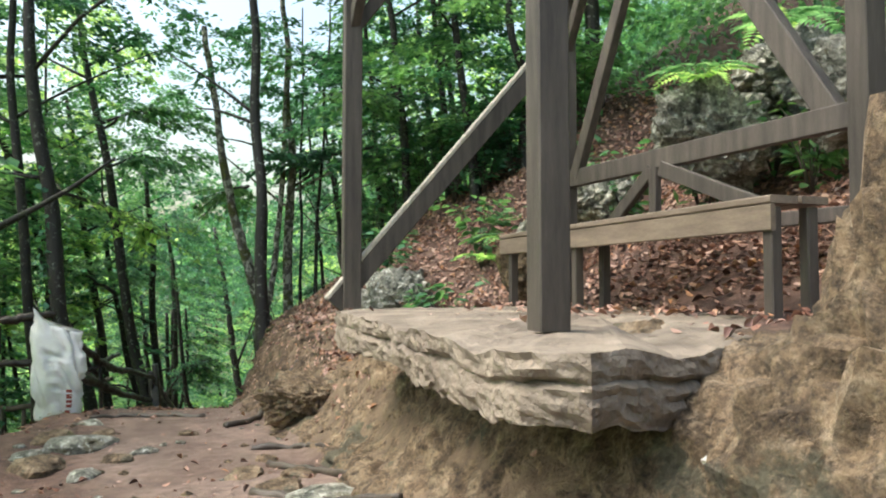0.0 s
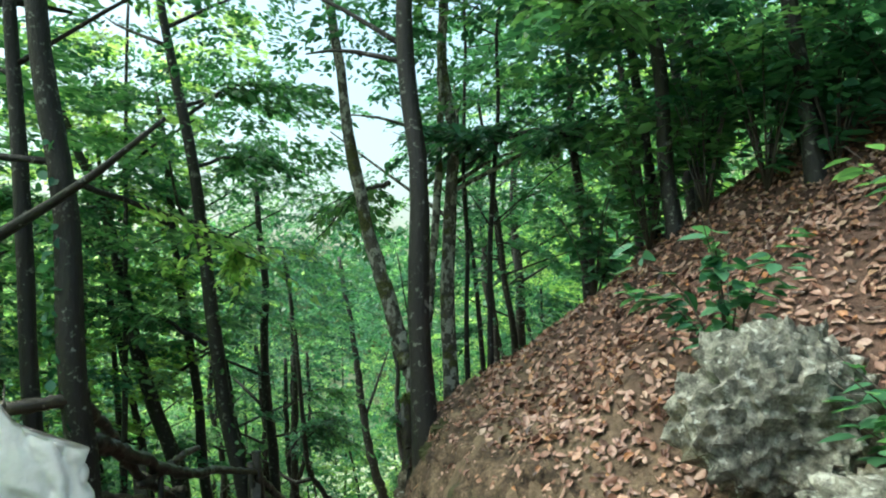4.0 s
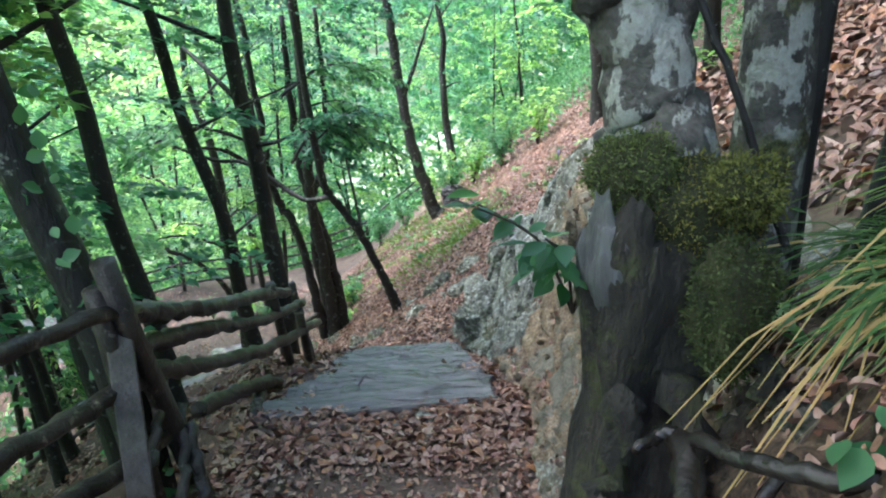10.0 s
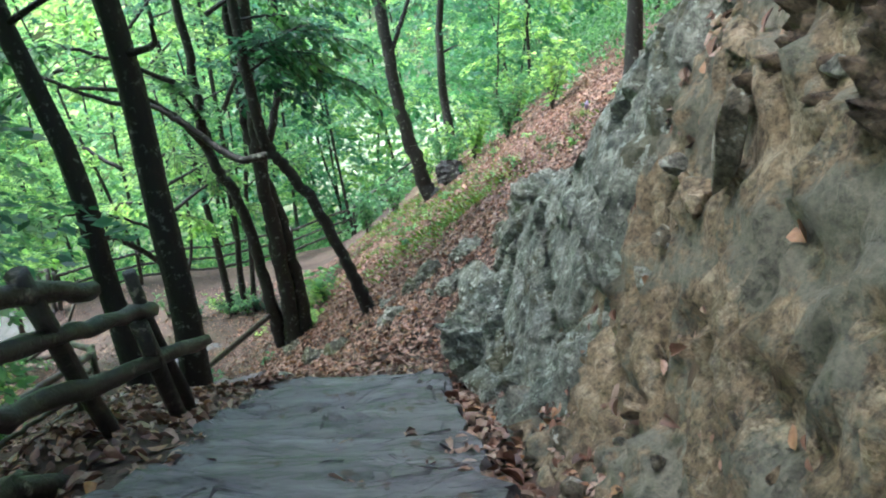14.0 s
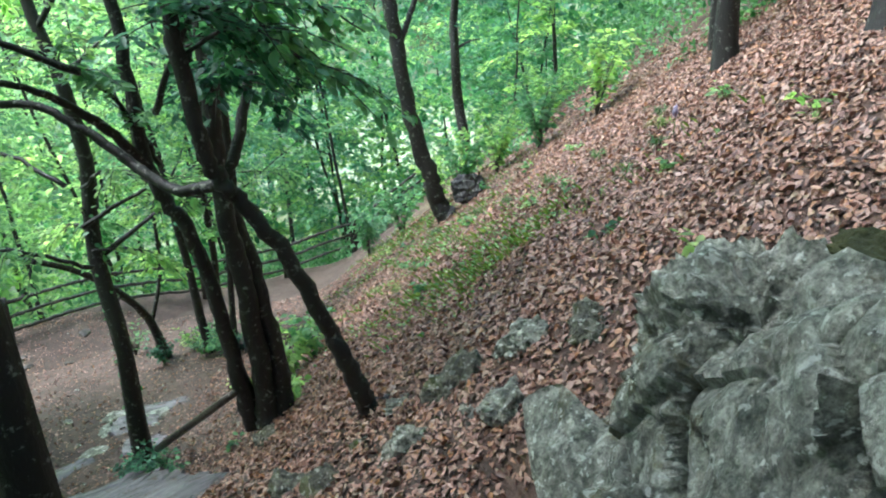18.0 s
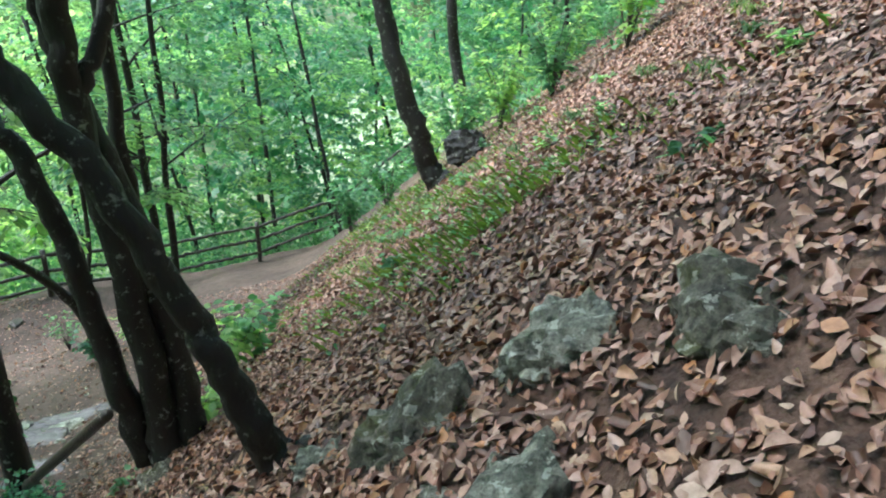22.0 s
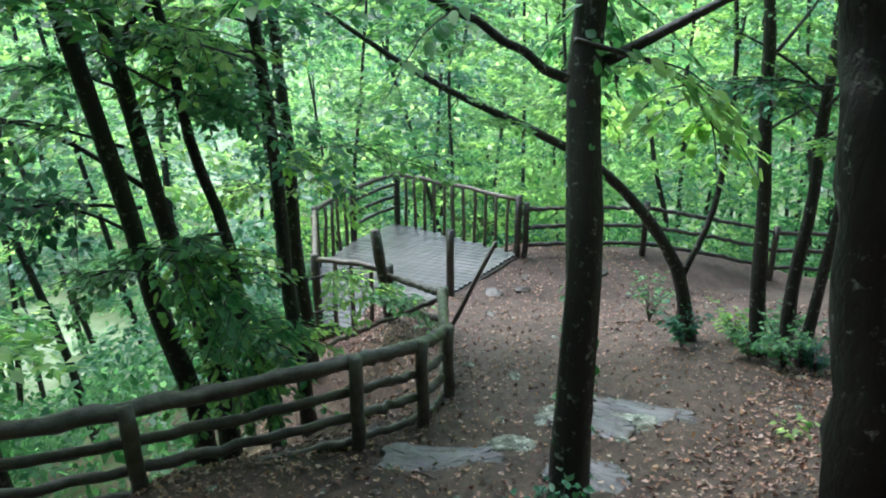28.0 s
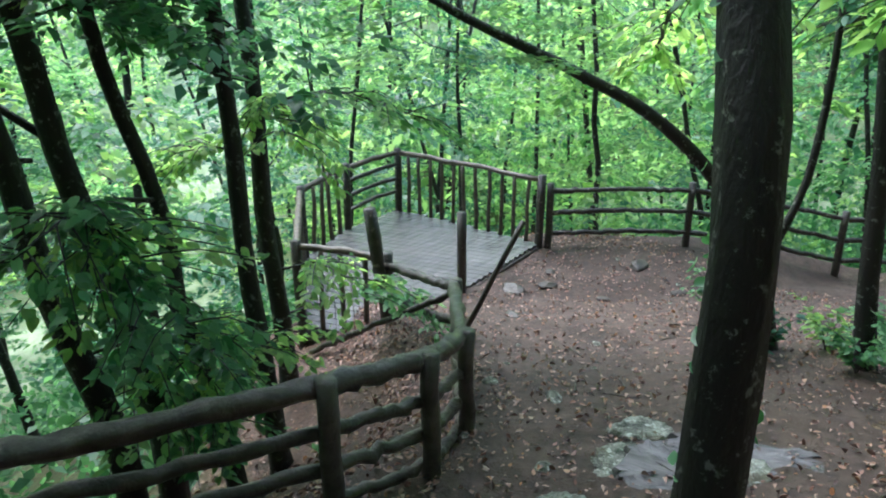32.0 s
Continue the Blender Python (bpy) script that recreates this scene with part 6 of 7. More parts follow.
def grass_clump(x, y, z, seed, long=0.55, green=360, dry=80):
    thing = empty("grass_clump", (x, y, z), "arching sedge clump with green and straw-dry blades", "grass", "grass tufts")
    tuft(0, 0, 0, green, long, GRASS, "", seed, 0.9, (-0.5, -0.3), thing)
    ob = tuft(0, 0, 0, dry, long, STRAW, "", seed + 1, 1.7, (-0.6, -0.5), thing)
    ob.location = (-0.08, -0.06, 0.03)
    ob.name, ob["label"] = "dry_blade_mass", "straw-coloured dry blades"
    return thing


grass_clump(1.18, 6.4, 0.5, 3, 0.42)
grass_clump(1.42, 6.45, 0.62, 7, 0.42)
grass_clump(1.3, 6.25, 0.55, 11, 0.4)
grass_clump(1.65, 6.6, 0.7, 9, 0.36, 90, 30)
for n, (x, y) in enumerate([(2.9, 17.5), (3.1, 18.0), (3.3, 18.6), (2.7, 18.8), (2.5, 17.2), (2.3, 19.5), (1.9, 20.3), (1.6, 21.2), (1.2, 20.2), (0.9, 21.6), (0.6, 20.6), (0.3, 22.2), (1.0, 22.6), (0.3, 19.9), (0.0, 21.0)]):
    tuft(x, y, zat(x, y) - 0.01, 46, 0.34, GRASS, "green grass tuft among dead leaves", 30 + n)

LP = "young leafy plant with pale green leaves"
plant(0.43, 6.62, 0.4, 8, 0.34, 0.36, 0.07, LEAF_LIGHT, "hornbeam seedling with fresh leaves rooted beside the hollow tree", seed=3, per=11, name="seedling")
plant(0.75, 6.05, 0.42, 3, 0.2, 0.18, 0.085, LEAF, LP, seed=4, per=6)
plant(0.95, 6.75, None, 4, 0.3, 0.5, 0.085, LEAF_LIGHT, LP, seed=5, per=8)
plant(1.0, 5.5, 0.75, 3, 0.25, 0.25, 0.14, LEAF, LP, seed=6, per=4)
plant(1.6, 5.6, None, 4, 0.3, 0.3, 0.12, LEAF, LP, seed=7, per=5)
for n, (x, y, h, r, lf) in enumerate([(-2.85, 18.35, 0.5, 0.45, 0.07), (-3.15, 18.5, 0.4, 0.35, 0.07), (-2.6, 18.3, 0.35, 0.3, 0.07), (-5.3, 24.7, 0.8, 0.55, 0.07), (-3.5, 24.6, 0.6, 0.6, 0.1),
                                       (-1.2, 19.6, 0.9, 0.5, 0.12), (-0.9, 19.9, 0.7, 0.5, 0.12), (-1.0, 17.9, 0.35, 0.3, 0.1), (-3.9, 24.2, 0.5, 0.5, 0.09)]):
    plant(x, y, None, 14, r, h, lf, LEAF if n < 4 else LEAF_LIGHT, "low green bush at a tree's foot", "bush", 40 + n, 14, "bush")
for n, (x, y) in enumerate([(1.9, 19.0), (2.2, 18.3), (1.4, 20.9), (0.7, 20.1), (0.4, 21.3), (1.0, 19.7), (2.6, 16.5), (3.4, 17.4), (1.9, 16.0), (0.6, 18.6), (2.0, 14.2), (1.4, 24.6), (1.9, 23.4), (2.4, 21.8), (2.8, 20.5),
                            (0.5, 23.6), (0.1, 24.5), (3.0, 15.2), (3.6, 12.4), (2.4, 12.6), (2.0, 9.9), (2.4, 10.4), (-2.4, 21.4), (-2.0, 21.0), (-1.6, 17.75)]):
    plant(x, y, None, 5, 0.22, 0.16, 0.085, LEAF_LIGHT, "small green seedling among dead leaves", seed=70 + n, per=6, name="seedling")
for n, (x, y) in enumerate([(1.6, 25.2), (2.3, 24.6), (2.9, 23.6), (1.2, 26.2), (0.4, 26.6), (3.4, 25.4), (2.0, 26.8), (-0.4, 27.5), (3.6, 22.4)]):
    plant(x, y, None, 16, 0.9, 1.5, 0.13, LEAF_LIGHT, "young hornbeam bush with bright layered leaves", "bush", 120 + n, 26, "bush")


def fern(x, y, z, fronds, long, seed, label="green fern among stones"):
    rng = np.random.RandomState(seed)
    thing = empty("fern", (x, y, z), label, "fern", "undergrowth")
    for k in range(fronds):
        a = k / fronds * 2 * math.pi + rng.randn() * 0.2
        L = long * rng.uniform(0.7, 1.1)
        d = np.array([math.cos(a), math.sin(a), 0])
        side = np.array([-d[1], d[0], 0])
        vs, fs = [], []
        for i in range(14):
            t = (i + 1) / 15
            c = d * L * t + np.array([0, 0, L * (0.7 * t - 0.75 * t * t)])
            w = L * 0.24 * math.sin(math.pi * min(1, 0.15 + t * 0.85)) + 0.01
            for s in (1, -1):
                n0 = len(vs)
                vs += [c, c + side * s * w * 0.5 + d * 0.02, c + side * s * w + d * 0.03 - np.array([0, 0, 0.015]), c + side * s * w * 0.5 - d * 0.012]
                fs.append((n0, n0 + 1, n0 + 2, n0 + 3))
        link_mesh("frond", np.array(vs), fs, LEAF_LIGHT, thing)


fern(2.35, 0.75, 1.75, 9, 0.4, 1)
fern(2.2, 0.95, 1.6, 7, 0.35, 2)
fern(3.3, -0.6, 2.9, 9, 0.45, 3)
fern(3.5, -1.2, 3.1, 8, 0.45, 4)
for n, (x, y) in enumerate([(3.6, -0.2), (3.9, -1.0), (3.4, 0.6), (4.2, -0.3), (4.4, -1.4), (3.8, 1.4), (3.0, 1.6), (2.6, 2.2), (4.4, 0.8), (4.8, -2.0), (2.0, 1.6), (1.7, 2.6)]):
    plant(x, y, None, 10, 0.6, 0.9, 0.11, LEAF, "leafy undergrowth on the stony slope", "bush", 160 + n, 18, "bush")

# ---- roots and dead wood ----
def root(ctrl, r, seed, label="dark bare root hanging from the bank", name="root", mat=None, category="root"):
    c = np.asarray(ctrl, float)
    rng = np.random.RandomState(seed)
    v, f = tube_data(curve_points(c - c[0], 5 * len(c) + 2, r * 0.25, rng), [r, r * 0.9, r * 0.55], 8, 0.1, rng)
    ob = link_mesh(name, v, f, mat or ROOT)
    ob.location = c[0]
    return tagged(ob, label, category, "roots and dead wood")


root([(0.75, 5.92, 0.47), (0.62, 6.0, 0.42), (0.52, 6.22, 0.34), (0.44, 6.2, 0.33)], 0.017, 1, mat=WETROOT)
root([(0.52, 6.22, 0.34), (0.46, 5.95, 0.29), (0.43, 5.72, 0.27), (0.42, 5.52, 0.34), (0.4, 5.36, 0.38), (0.39, 5.22, 0.38), (0.4, 5.05, 0.48), (0.42, 4.93, 0.62), (0.52, 4.88, 0.74)], 0.02, 2, mat=WETROOT)
root([(0.4, 5.24, 0.43), (0.42, 5.19, 0.54), (0.44, 5.13, 0.66), (0.47, 5.1, 0.72), (0.56, 5.03, 0.79)], 0.02, 3, mat=WETROOT)
root([(0.66, 6.1, 0.38), (0.5, 6.0, 0.2), (0.44, 5.85, 0.05), (0.42, 5.75, -0.1)], 0.012, 31, mat=WETROOT)
root([(0.43, 5.7, 0.27), (0.4, 5.66, 0.1), (0.38, 5.62, -0.1)], 0.008, 32, mat=WETROOT)
for k in (0, 2, 3, 5):
    y = 7.3 + 0.43 * k
    x = float(np.interp(y, LINE[:, 1], LINE[:, 0]) + np.interp(y, RIGHT_Y, RIGHT_S) + np.interp(y, WIDE_Y, WIDE_W)) - 0.12
    z = zat(x + 0.14, y)
    root([(x + 0.3, y, z + 0.02), (x + 0.02, y + 0.1, z + 0.0), (x - 0.04, y + 0.3 - 0.08 * (k % 3), z - 0.18), (x + 0.0, y + 0.42 - 0.1 * (k % 4), z - 0.3)], 0.005 + 0.003 * (k % 3), 330 + k, "bare root hanging out of the overhanging soil")
root([(0.62, 5.6, 0.4), (0.4, 5.62, 0.0), (0.36, 5.6, -0.35)], 0.012, 4)
root([(1.3, 8.2, -0.25), (1.12, 8.1, -0.35), (1.0, 7.95, -0.55), (0.98, 7.85, -0.85), (0.94, 7.75, -1.05)], 0.026, 5)
root([(1.15, 8.1, -0.32), (0.99, 7.75, -0.5), (0.95, 7.6, -0.8)], 0.018, 6)
root([(1.9, 9.2, -0.02), (1.6, 9.5, -0.2), (1.55, 9.9, -0.3), (1.7, 10.3, -0.25)], 0.024, 7)
root([(1.8, 9.0, 0.02), (1.5, 9.1, -0.2), (1.4, 9.3, -0.5)], 0.018, 8)
root([(1.72, 10.55, -0.5), (1.6, 10.3, -0.72), (1.46, 10.1, -0.98)], 0.05, 9, "pale splintered dead branch lying on the bank", "dead_branch", CLAYROCK, "branch")
for n, ctrl in enumerate([[(0.0, 1.9, 0.1), (0.4, 2.2, 0.16), (0.75, 2.8, 0.42)], [(0.2, 0.9, 0.14), (0.55, 0.8, 0.3), (0.75, 0.4, 0.62)], [(0.3, 0.2, 0.17), (0.6, -0.3, 0.42), (0.78, -0.9, 0.75)],
                          [(0.15, -0.8, 0.28), (0.5, -1.2, 0.48), (0.8, -1.7, 0.78)], [(-0.2, 2.8, 0.06), (-0.9, 3.1, 0.05), (-1.3, 3.0, 0.05)]]):
    root([(x, y, zat(x, y) + 0.01) for x, y, _ in ctrl], 0.03, 20 + n, "bare tree root lying across the trodden earth")
v, f = tube_data(curve_points([(0, 0, 0), (0.62, -0.45, 0.66), (1.22, -0.91, 1.31)], 8), [0.045, 0.042], 8, 0.05, np.random.RandomState(2))
log = link_mesh("kerb_log", v, f, RAILWOOD)
log.location = (-2.64, 18.22, -6.0)
tagged(log, "dark wet log edging the path", "log", "roots and dead wood")

# swollen foot of the bent tree on the ridge
v, f = rock_data((0.36, 0.3, 0.34), 8, 4, 0.5)
burl = link_mesh("tree_stump", v, f, BARK, shade=False)
burl.location = (1.66, 23.75, zat(1.66, 23.75) + 0.22)
tagged(burl, "dark knotted stump at the foot of a bent tree", "stump")

# flower among the grass
fl = empty("wild_flower", (2.94, 17.4, zat(2.94, 17.4)), "small mauve wild flower in the grass", "flower")
FLOWER = material("mauve_petal", plain((0.3, 0.24, 0.4), (0.45, 0.38, 0.55), 9.0, 0.7, 60.0))
tube("stem", [(0, 0, 0), (0.01, 0, 0.12), (0, 0.01, 0.26)], [0.005, 0.004], GRASS, fl, 5, 5)
v, f = rock_data((0.035, 0.035, 0.07), 3, 2, 0.5)
link_mesh("blossom", v + np.array([0, 0, 0.26]), f, FLOWER, fl)

# ---- stones trodden into the upper path ----
rng = np.random.RandomState(21)
for n, (x, y, s) in enumerate([(-1.1, 1.35, 0.3), (-1.25, 0.7, 0.26), (0.12, -0.15, 0.2), (0.55, -1.1, 0.24), (-1.35, 1.6, 0.22), (0.3, -0.75, 0.18), (-0.9, 0.3, 0.15), (-1.0, 1.9, 0.14), (0.3, 0.4, 0.12), (-0.6, 1.0, 0.12),
                               (-0.75, 0.75, 0.16), (0.45, -0.35, 0.14), (-1.4, 1.1, 0.16), (0.5, 1.3, 0.13), (-0.3, 1.7, 0.1), (-1.2, 2.3, 0.16), (0.6, -1.6, 0.16)]):
    rock("path_stone", (x, y, zat(x, y) + 0.005), (s, s * 0.75, s * 0.32), 200 + n, CLAYROCK if n % 3 else ROCK, "flat worn stone bedded in the trodden path", rng.rand() * 360, level=3, category="stone", group="path stones")
for n in range(46):
    y = rng.uniform(8.6, 26)
    x = rng.uniform(-0.8, 0.8) if y < 13 else rng.uniform(-6.5, -1.2)
    if y >= 13 and (y < 17 or beyond(np.array([x]), np.array([y]))[0] > -0.3):
        continue
    s = rng.uniform(0.04, 0.12)
    rock("path_stone", (x, y, zat(x, y)), (s, s * 0.8, s * 0.45), 300 + n, ROCK, "small grey stone on the dirt path", rng.rand() * 360, level=2, category="stone", group="path stones")
for n, (x, y, s) in enumerate([(-7.9, 24.3, 0.22), (-7.6, 24.7, 0.16), (-7.0, 26.2, 0.25), (-7.1, 23.2, 0.14), (-6.8, 24.9, 0.12), (-6.2, 25.9, 0.14), (-7.9, 25.2, 0.12)]):
    rock("root_lump", (x, y, zat(x, y) + 0.02), (s, s * 0.6, s * 0.4), 360 + n, ROOT, "dark knotted root lump in the dirt", n * 50, level=3, category="root", group="roots and dead wood")
v, f = rock_data((0.035, 0.03, 0.022), 5, 3, 0.8)
paper = link_mesh("crumpled_paper", v, f, PAPER, shade=False)
paper.location = (1.35, -3.28, zat(1.35, -3.28) + 0.03)
tagged(paper, "crumpled white paper scrap on the earth", "paper")

# ---- fence round the far edge of the terrace ----
def far_fence():
    pts = [(-8.5, 26.0), (-6.9, 27.6), (-5.0, 29.1), (-3.0, 30.6), (-1.0, 31.8), (1.2, 32.9)]
    zs = [zat(*p) for p in pts]
    rails = []
    for k in range(len(pts) - 1):
        (a, b), (c, d) = pts[k], pts[k + 1]
        for hgt in (0.25, 0.6, 0.95):
            rails.append(([(a, b, zs[k] + hgt), ((a + c) / 2, (b + d) / 2, (zs[k] + zs[k + 1]) / 2 + hgt + 0.03), (c, d, zs[k + 1] + hgt)], 0.042, 0.036))
    fence("rail_fence", (-4, 29.8, zs[2]), "dark pole fence round the far edge of the terrace", rails, [((x, y, z - 0.2), (x, y, z + 1.08), 0.06) for (x, y), z in zip(pts, zs)])


far_fence()

# posts at the corner where the fence meets the deck
fence("fence_post_pair", (-7.9, 21.9, -8.3), "charred dark post and leaning pole at the deck corner", [
    ([(-6.6, 21.6, -7.15), (-7.2, 21.8, -7.3), (-8.0, 22.0, -7.45)], 0.05, 0.045), ([(-6.6, 21.6, -7.5), (-7.2, 21.8, -7.7), (-8.0, 22.0, -7.8)], 0.045, 0.04),
    ([(-6.6, 21.6, -7.2), (-7.4, 21.35, -7.7), (-8.6, 21.3, -8.5)], 0.035, 0.03)],
    [((-7.95, 22.0, -8.6), (-8.1, 21.85, -6.75), 0.075), ((-6.9, 21.9, -8.1), (-6.35, 22.3, -6.6), 0.03)])

# ---- leafy branches that hang into the view ----
def branch(ctrl, r, sprays, seed, leaf=0.1, mat=None, per=26, label="leafy hornbeam branch reaching over the path"):
    """A long limb with flat sprays of broad leaves."""
    c = np.asarray(ctrl, float)
    rng = np.random.RandomState(seed)
    thing = empty("leafy_branch", tuple(c[0]), label, "branch", "overhanging branches")
    pts = curve_points(c - c[0], 16, r * 0.3, rng)
    v, f = tube_data(pts, [r, r * 0.3], 6, 0.06, rng)
    link_mesh("limb", v, f, BARK, thing)
    cs, ah, no, tw = [], [], [], []
    run = unit(pts[-1] - pts[0])
    for s in range(sprays):
        p = pts[int(rng.uniform(0.3, 1.0) * 15)]
        sd = unit(np.cross(run, (0, 0, 1.0))) * rng.choice([-1, 1])
        d = unit(run * rng.uniform(0.2, 1) + sd * rng.uniform(0.3, 1) + np.array([0, 0, rng.uniform(-0.5, 0.15)]))
        L = rng.uniform(0.4, 0.85)
        tw.append(tube_data(curve_points([p, p + d * L * 0.5 + np.array([0, 0, 0.03]), p + d * L - np.array([0, 0, 0.08])], 5), [0.007, 0.003], 4, 0, rng))
        t = rng.rand(per)
        w = np.where(np.arange(per) % 2, 1, -1) * rng.uniform(0.3, 1, per)
        q = unit(np.cross(d, (0, 0, 1.0)))
        cs.append(p + d * (t * L)[:, None] + q * (w * leaf * 0.8)[:, None] + np.array([0, 0, 1.0]) * (-0.08 * t**2 + 0.02 * rng.randn(per))[:, None])
        ah.append(unit(d * 0.6 + q * w[:, None] + 0.2 * rng.randn(per, 3) + np.array([0, 0, -0.3])))
        no.append(unit(np.array([0, 0, 1.0]) + 0.3 * rng.randn(per, 3)))
    v, f = join(tw)
    tagged(link_mesh("twig_work", v, f, BARK, thing), kind="stuff")
    cs, ah, no = np.concatenate(cs), np.concatenate(ah), np.concatenate(no)
    ln = leaf * rng.uniform(0.7, 1.3, len(cs))
    ob = new("leaves", full_leaves("leaves", cs, ah, no, ln, ln * 0.55, mat or LEAF_LIGHT, 0.12))
    ob.parent = thing
    tagged(ob, kind="stuff")
    return thing


# from the slim tree at the turn
branch([(-3.3, 18.9, -3.9), (-3.9, 18.2, -3.4), (-4.6, 17.5, -3.3)], 0.03, 16, 1)
branch([(-3.4, 19.2, -3.0), (-2.9, 18.9, -2.7), (-2.2, 18.6, -2.9)], 0.025, 14, 2, 0.085)
branch([(-3.35, 18.9, -3.4), (-2.6, 19.2, -3.0), (-1.9, 19.4, -3.1)], 0.03, 14, 3)
branch([(-4.6, 21.4, -3.6), (-5.6, 21.6, -3.1), (-7.2, 21.6, -2.9)], 0.045, 20, 5)
branch([(-4.4, 21.5, -4.3), (-5.2, 22.6, -4.6), (-5.8, 23.6, -5.2)], 0.035, 16, 6, 0.1)
branch([(-3.9, 23.9, -4.6), (-4.8, 24.6, -4.9), (-5.6, 25.0, -5.3)], 0.04, 18, 7, 0.1)
branch([(-2.0, 17.8, -2.4), (-2.2, 17.3, -1.6), (-2.5, 16.8, -1.2)], 0.03, 14, 8, 0.1, LEAF)
# on the leaning tree
branch([(-1.5, 16.3, -1.6), (-1.0, 15.6, -0.9), (-0.7, 15.2, -0.8)], 0.03, 16, 9, 0.1, LEAF)
branch([(-2.0, 16.3, -1.3), (-2.8, 15.8, -0.9), (-3.6, 15.4, -0.9)], 0.03, 18, 10, 0.1)
branch([(-1.6, 16.4, -0.6), (-0.9, 16.8, -0.2), (0.0, 17.0, -0.35)], 0.03, 18, 11, 0.1, LEAF)
branch([(-2.9, 16.2, -1.1), (-3.6, 16.6, -1.3), (-4.4, 17.0, -1.9)], 0.03, 16, 12, 0.1)
branch([(-1.05, 15.5, -1.1), (-0.7, 15.9, -0.95), (-0.2, 16.2, -1.3)], 0.018, 16, 41, 0.1, LEAF)
branch([(-1.08, 15.5, -0.8), (-0.95, 16.0, -0.85), (-0.75, 16.4, -1.3)], 0.018, 16, 42, 0.1, LEAF)
branch([(-1.1, 15.5, -0.6), (-0.6, 15.8, -0.6), (0.1, 16.1, -1.0)], 0.018, 16, 43, 0.1, LEAF)
branch([(-1.45, 17.6, -1.6), (-1.2, 17.0, -1.3), (-0.9, 16.6, -1.5)], 0.018, 18, 44, 0.1, LEAF)
branch([(-3.3, 18.95, -3.7), (-3.0, 19.5, -3.9), (-2.9, 20.2, -4.4)], 0.018, 12, 46, 0.1)
branch([(-3.35, 19.0, -3.2), (-3.5, 19.6, -3.6), (-3.7, 20.2, -4.2)], 0.018, 12, 47, 0.1)
# low sprays among the leaning stems by the deck
rng = np.random.RandomState(66)
for n in range(22):
    x, y, lx, ly = ((-7.0, 18.5, -0.1, -0.1), (-7.3, 18.9, -0.1, -0.08), (-6.9, 19.7, -0.08, -0.02), (-8.0, 20.6, -0.03, -0.02))[n % 4]
    h = rng.uniform(0.8, 5.6)
    p = np.array([x + lx * h, y + ly * h, zat(x, y) + h])
    a, L = rng.uniform(0, 2 * math.pi), rng.uniform(0.7, 1.8)
    branch([tuple(p), tuple(p + np.array([math.cos(a) * L * 0.5, math.sin(a) * L * 0.5, 0.12])), tuple(p + np.array([math.cos(a) * L, math.sin(a) * L, -0.1]))], 0.014, 15, 800 + n, 0.09, LEAF_LIGHT, 24, "leafy bough of a tree beside the terrace")
# upper path
branch([(-1.9, 9.0, 1.2), (-2.6, 8.6, 1.6), (-3.6, 8.2, 1.6)], 0.035, 18, 13, 0.1)
branch([(-2.2, 4.9, 2.6), (-1.5, 6.2, 2.4), (-1.0, 7.2, 2.1)], 0.03, 16, 14, 0.1)
branch([(0.3, 6.6, 2.9), (0.0, 7.4, 2.9), (-0.5, 8.3, 2.5)], 0.03, 16, 15, 0.1, LEAF)
branch([(3.7, 16.0, 3.2), (2.6, 15.0, 3.2), (1.5, 14.2, 2.7)], 0.04, 20, 16, 0.12, LEAF)
branch([(2.6, 8.6, 3.6), (2.3, 7.0, 3.5), (1.8, 5.6, 3.2)], 0.04, 22, 17, 0.13, LEAF)
branch([(2.8, 6.5, 4.4), (2.0, 5.0, 4.1), (1.2, 3.8, 3.7)], 0.04, 26, 18, 0.13, LEAF)
branch([(2.6, 8.0, 3.9), (1.4, 7.0, 3.5), (0.6, 6.0, 3.3)], 0.04, 26, 19, 0.13, LEAF)

# ivy leaves climbing the trunks beside the sack
for n, (x, y, r, lx, ly) in enumerate([(-1.84, 4.62, 0.105, -0.1, 0.0), (-2.55, 4.6, 0.16, -0.1, 0.02), (-1.12, 8.3, 0.105, -0.17, -0.02), (-3.05, 18.85, 0.12, -0.09, 0.1)]):
    rng = np.random.RandomState(90 + n)
    k = 130
    z0 = zat(x, y)
    u = rng.rand(k)
    a = rng.rand(k) * 2 * math.pi
    rad = r * (1.08 - 0.3 * u)
    cs = np.stack([np.cos(a) * rad + lx * u * 3.4, np.sin(a) * rad + ly * u * 3.4, u * 3.4], 1)
    no = unit(np.stack([np.cos(a), np.sin(a), 0.5 + 0 * a], 1) + 0.4 * rng.randn(k, 3))
    ln = rng.uniform(0.05, 0.1, k)
    thing = empty("ivy", (x, y, z0), "sparse ivy leaves climbing a dark trunk", "ivy", "climbing ivy")
    ob = new("leaves", full_leaves("leaves", cs, unit(np.cross(no, rng.randn(k, 3))), no, ln, ln * 0.75, LEAF, 0.1))
    ob.parent = thing
    tagged(ob, kind="stuff")
    tube("vine", [(r, 0, 0), (0.3 * r + 0.9 * lx, r + 0.9 * ly, 0.9), (2.5 * lx - 0.5 * r, 2.5 * ly + 0.8 * r, 2.5)], [0.008, 0.005], ROOT, thing, 10, 5, 0.01, 0.05, n)


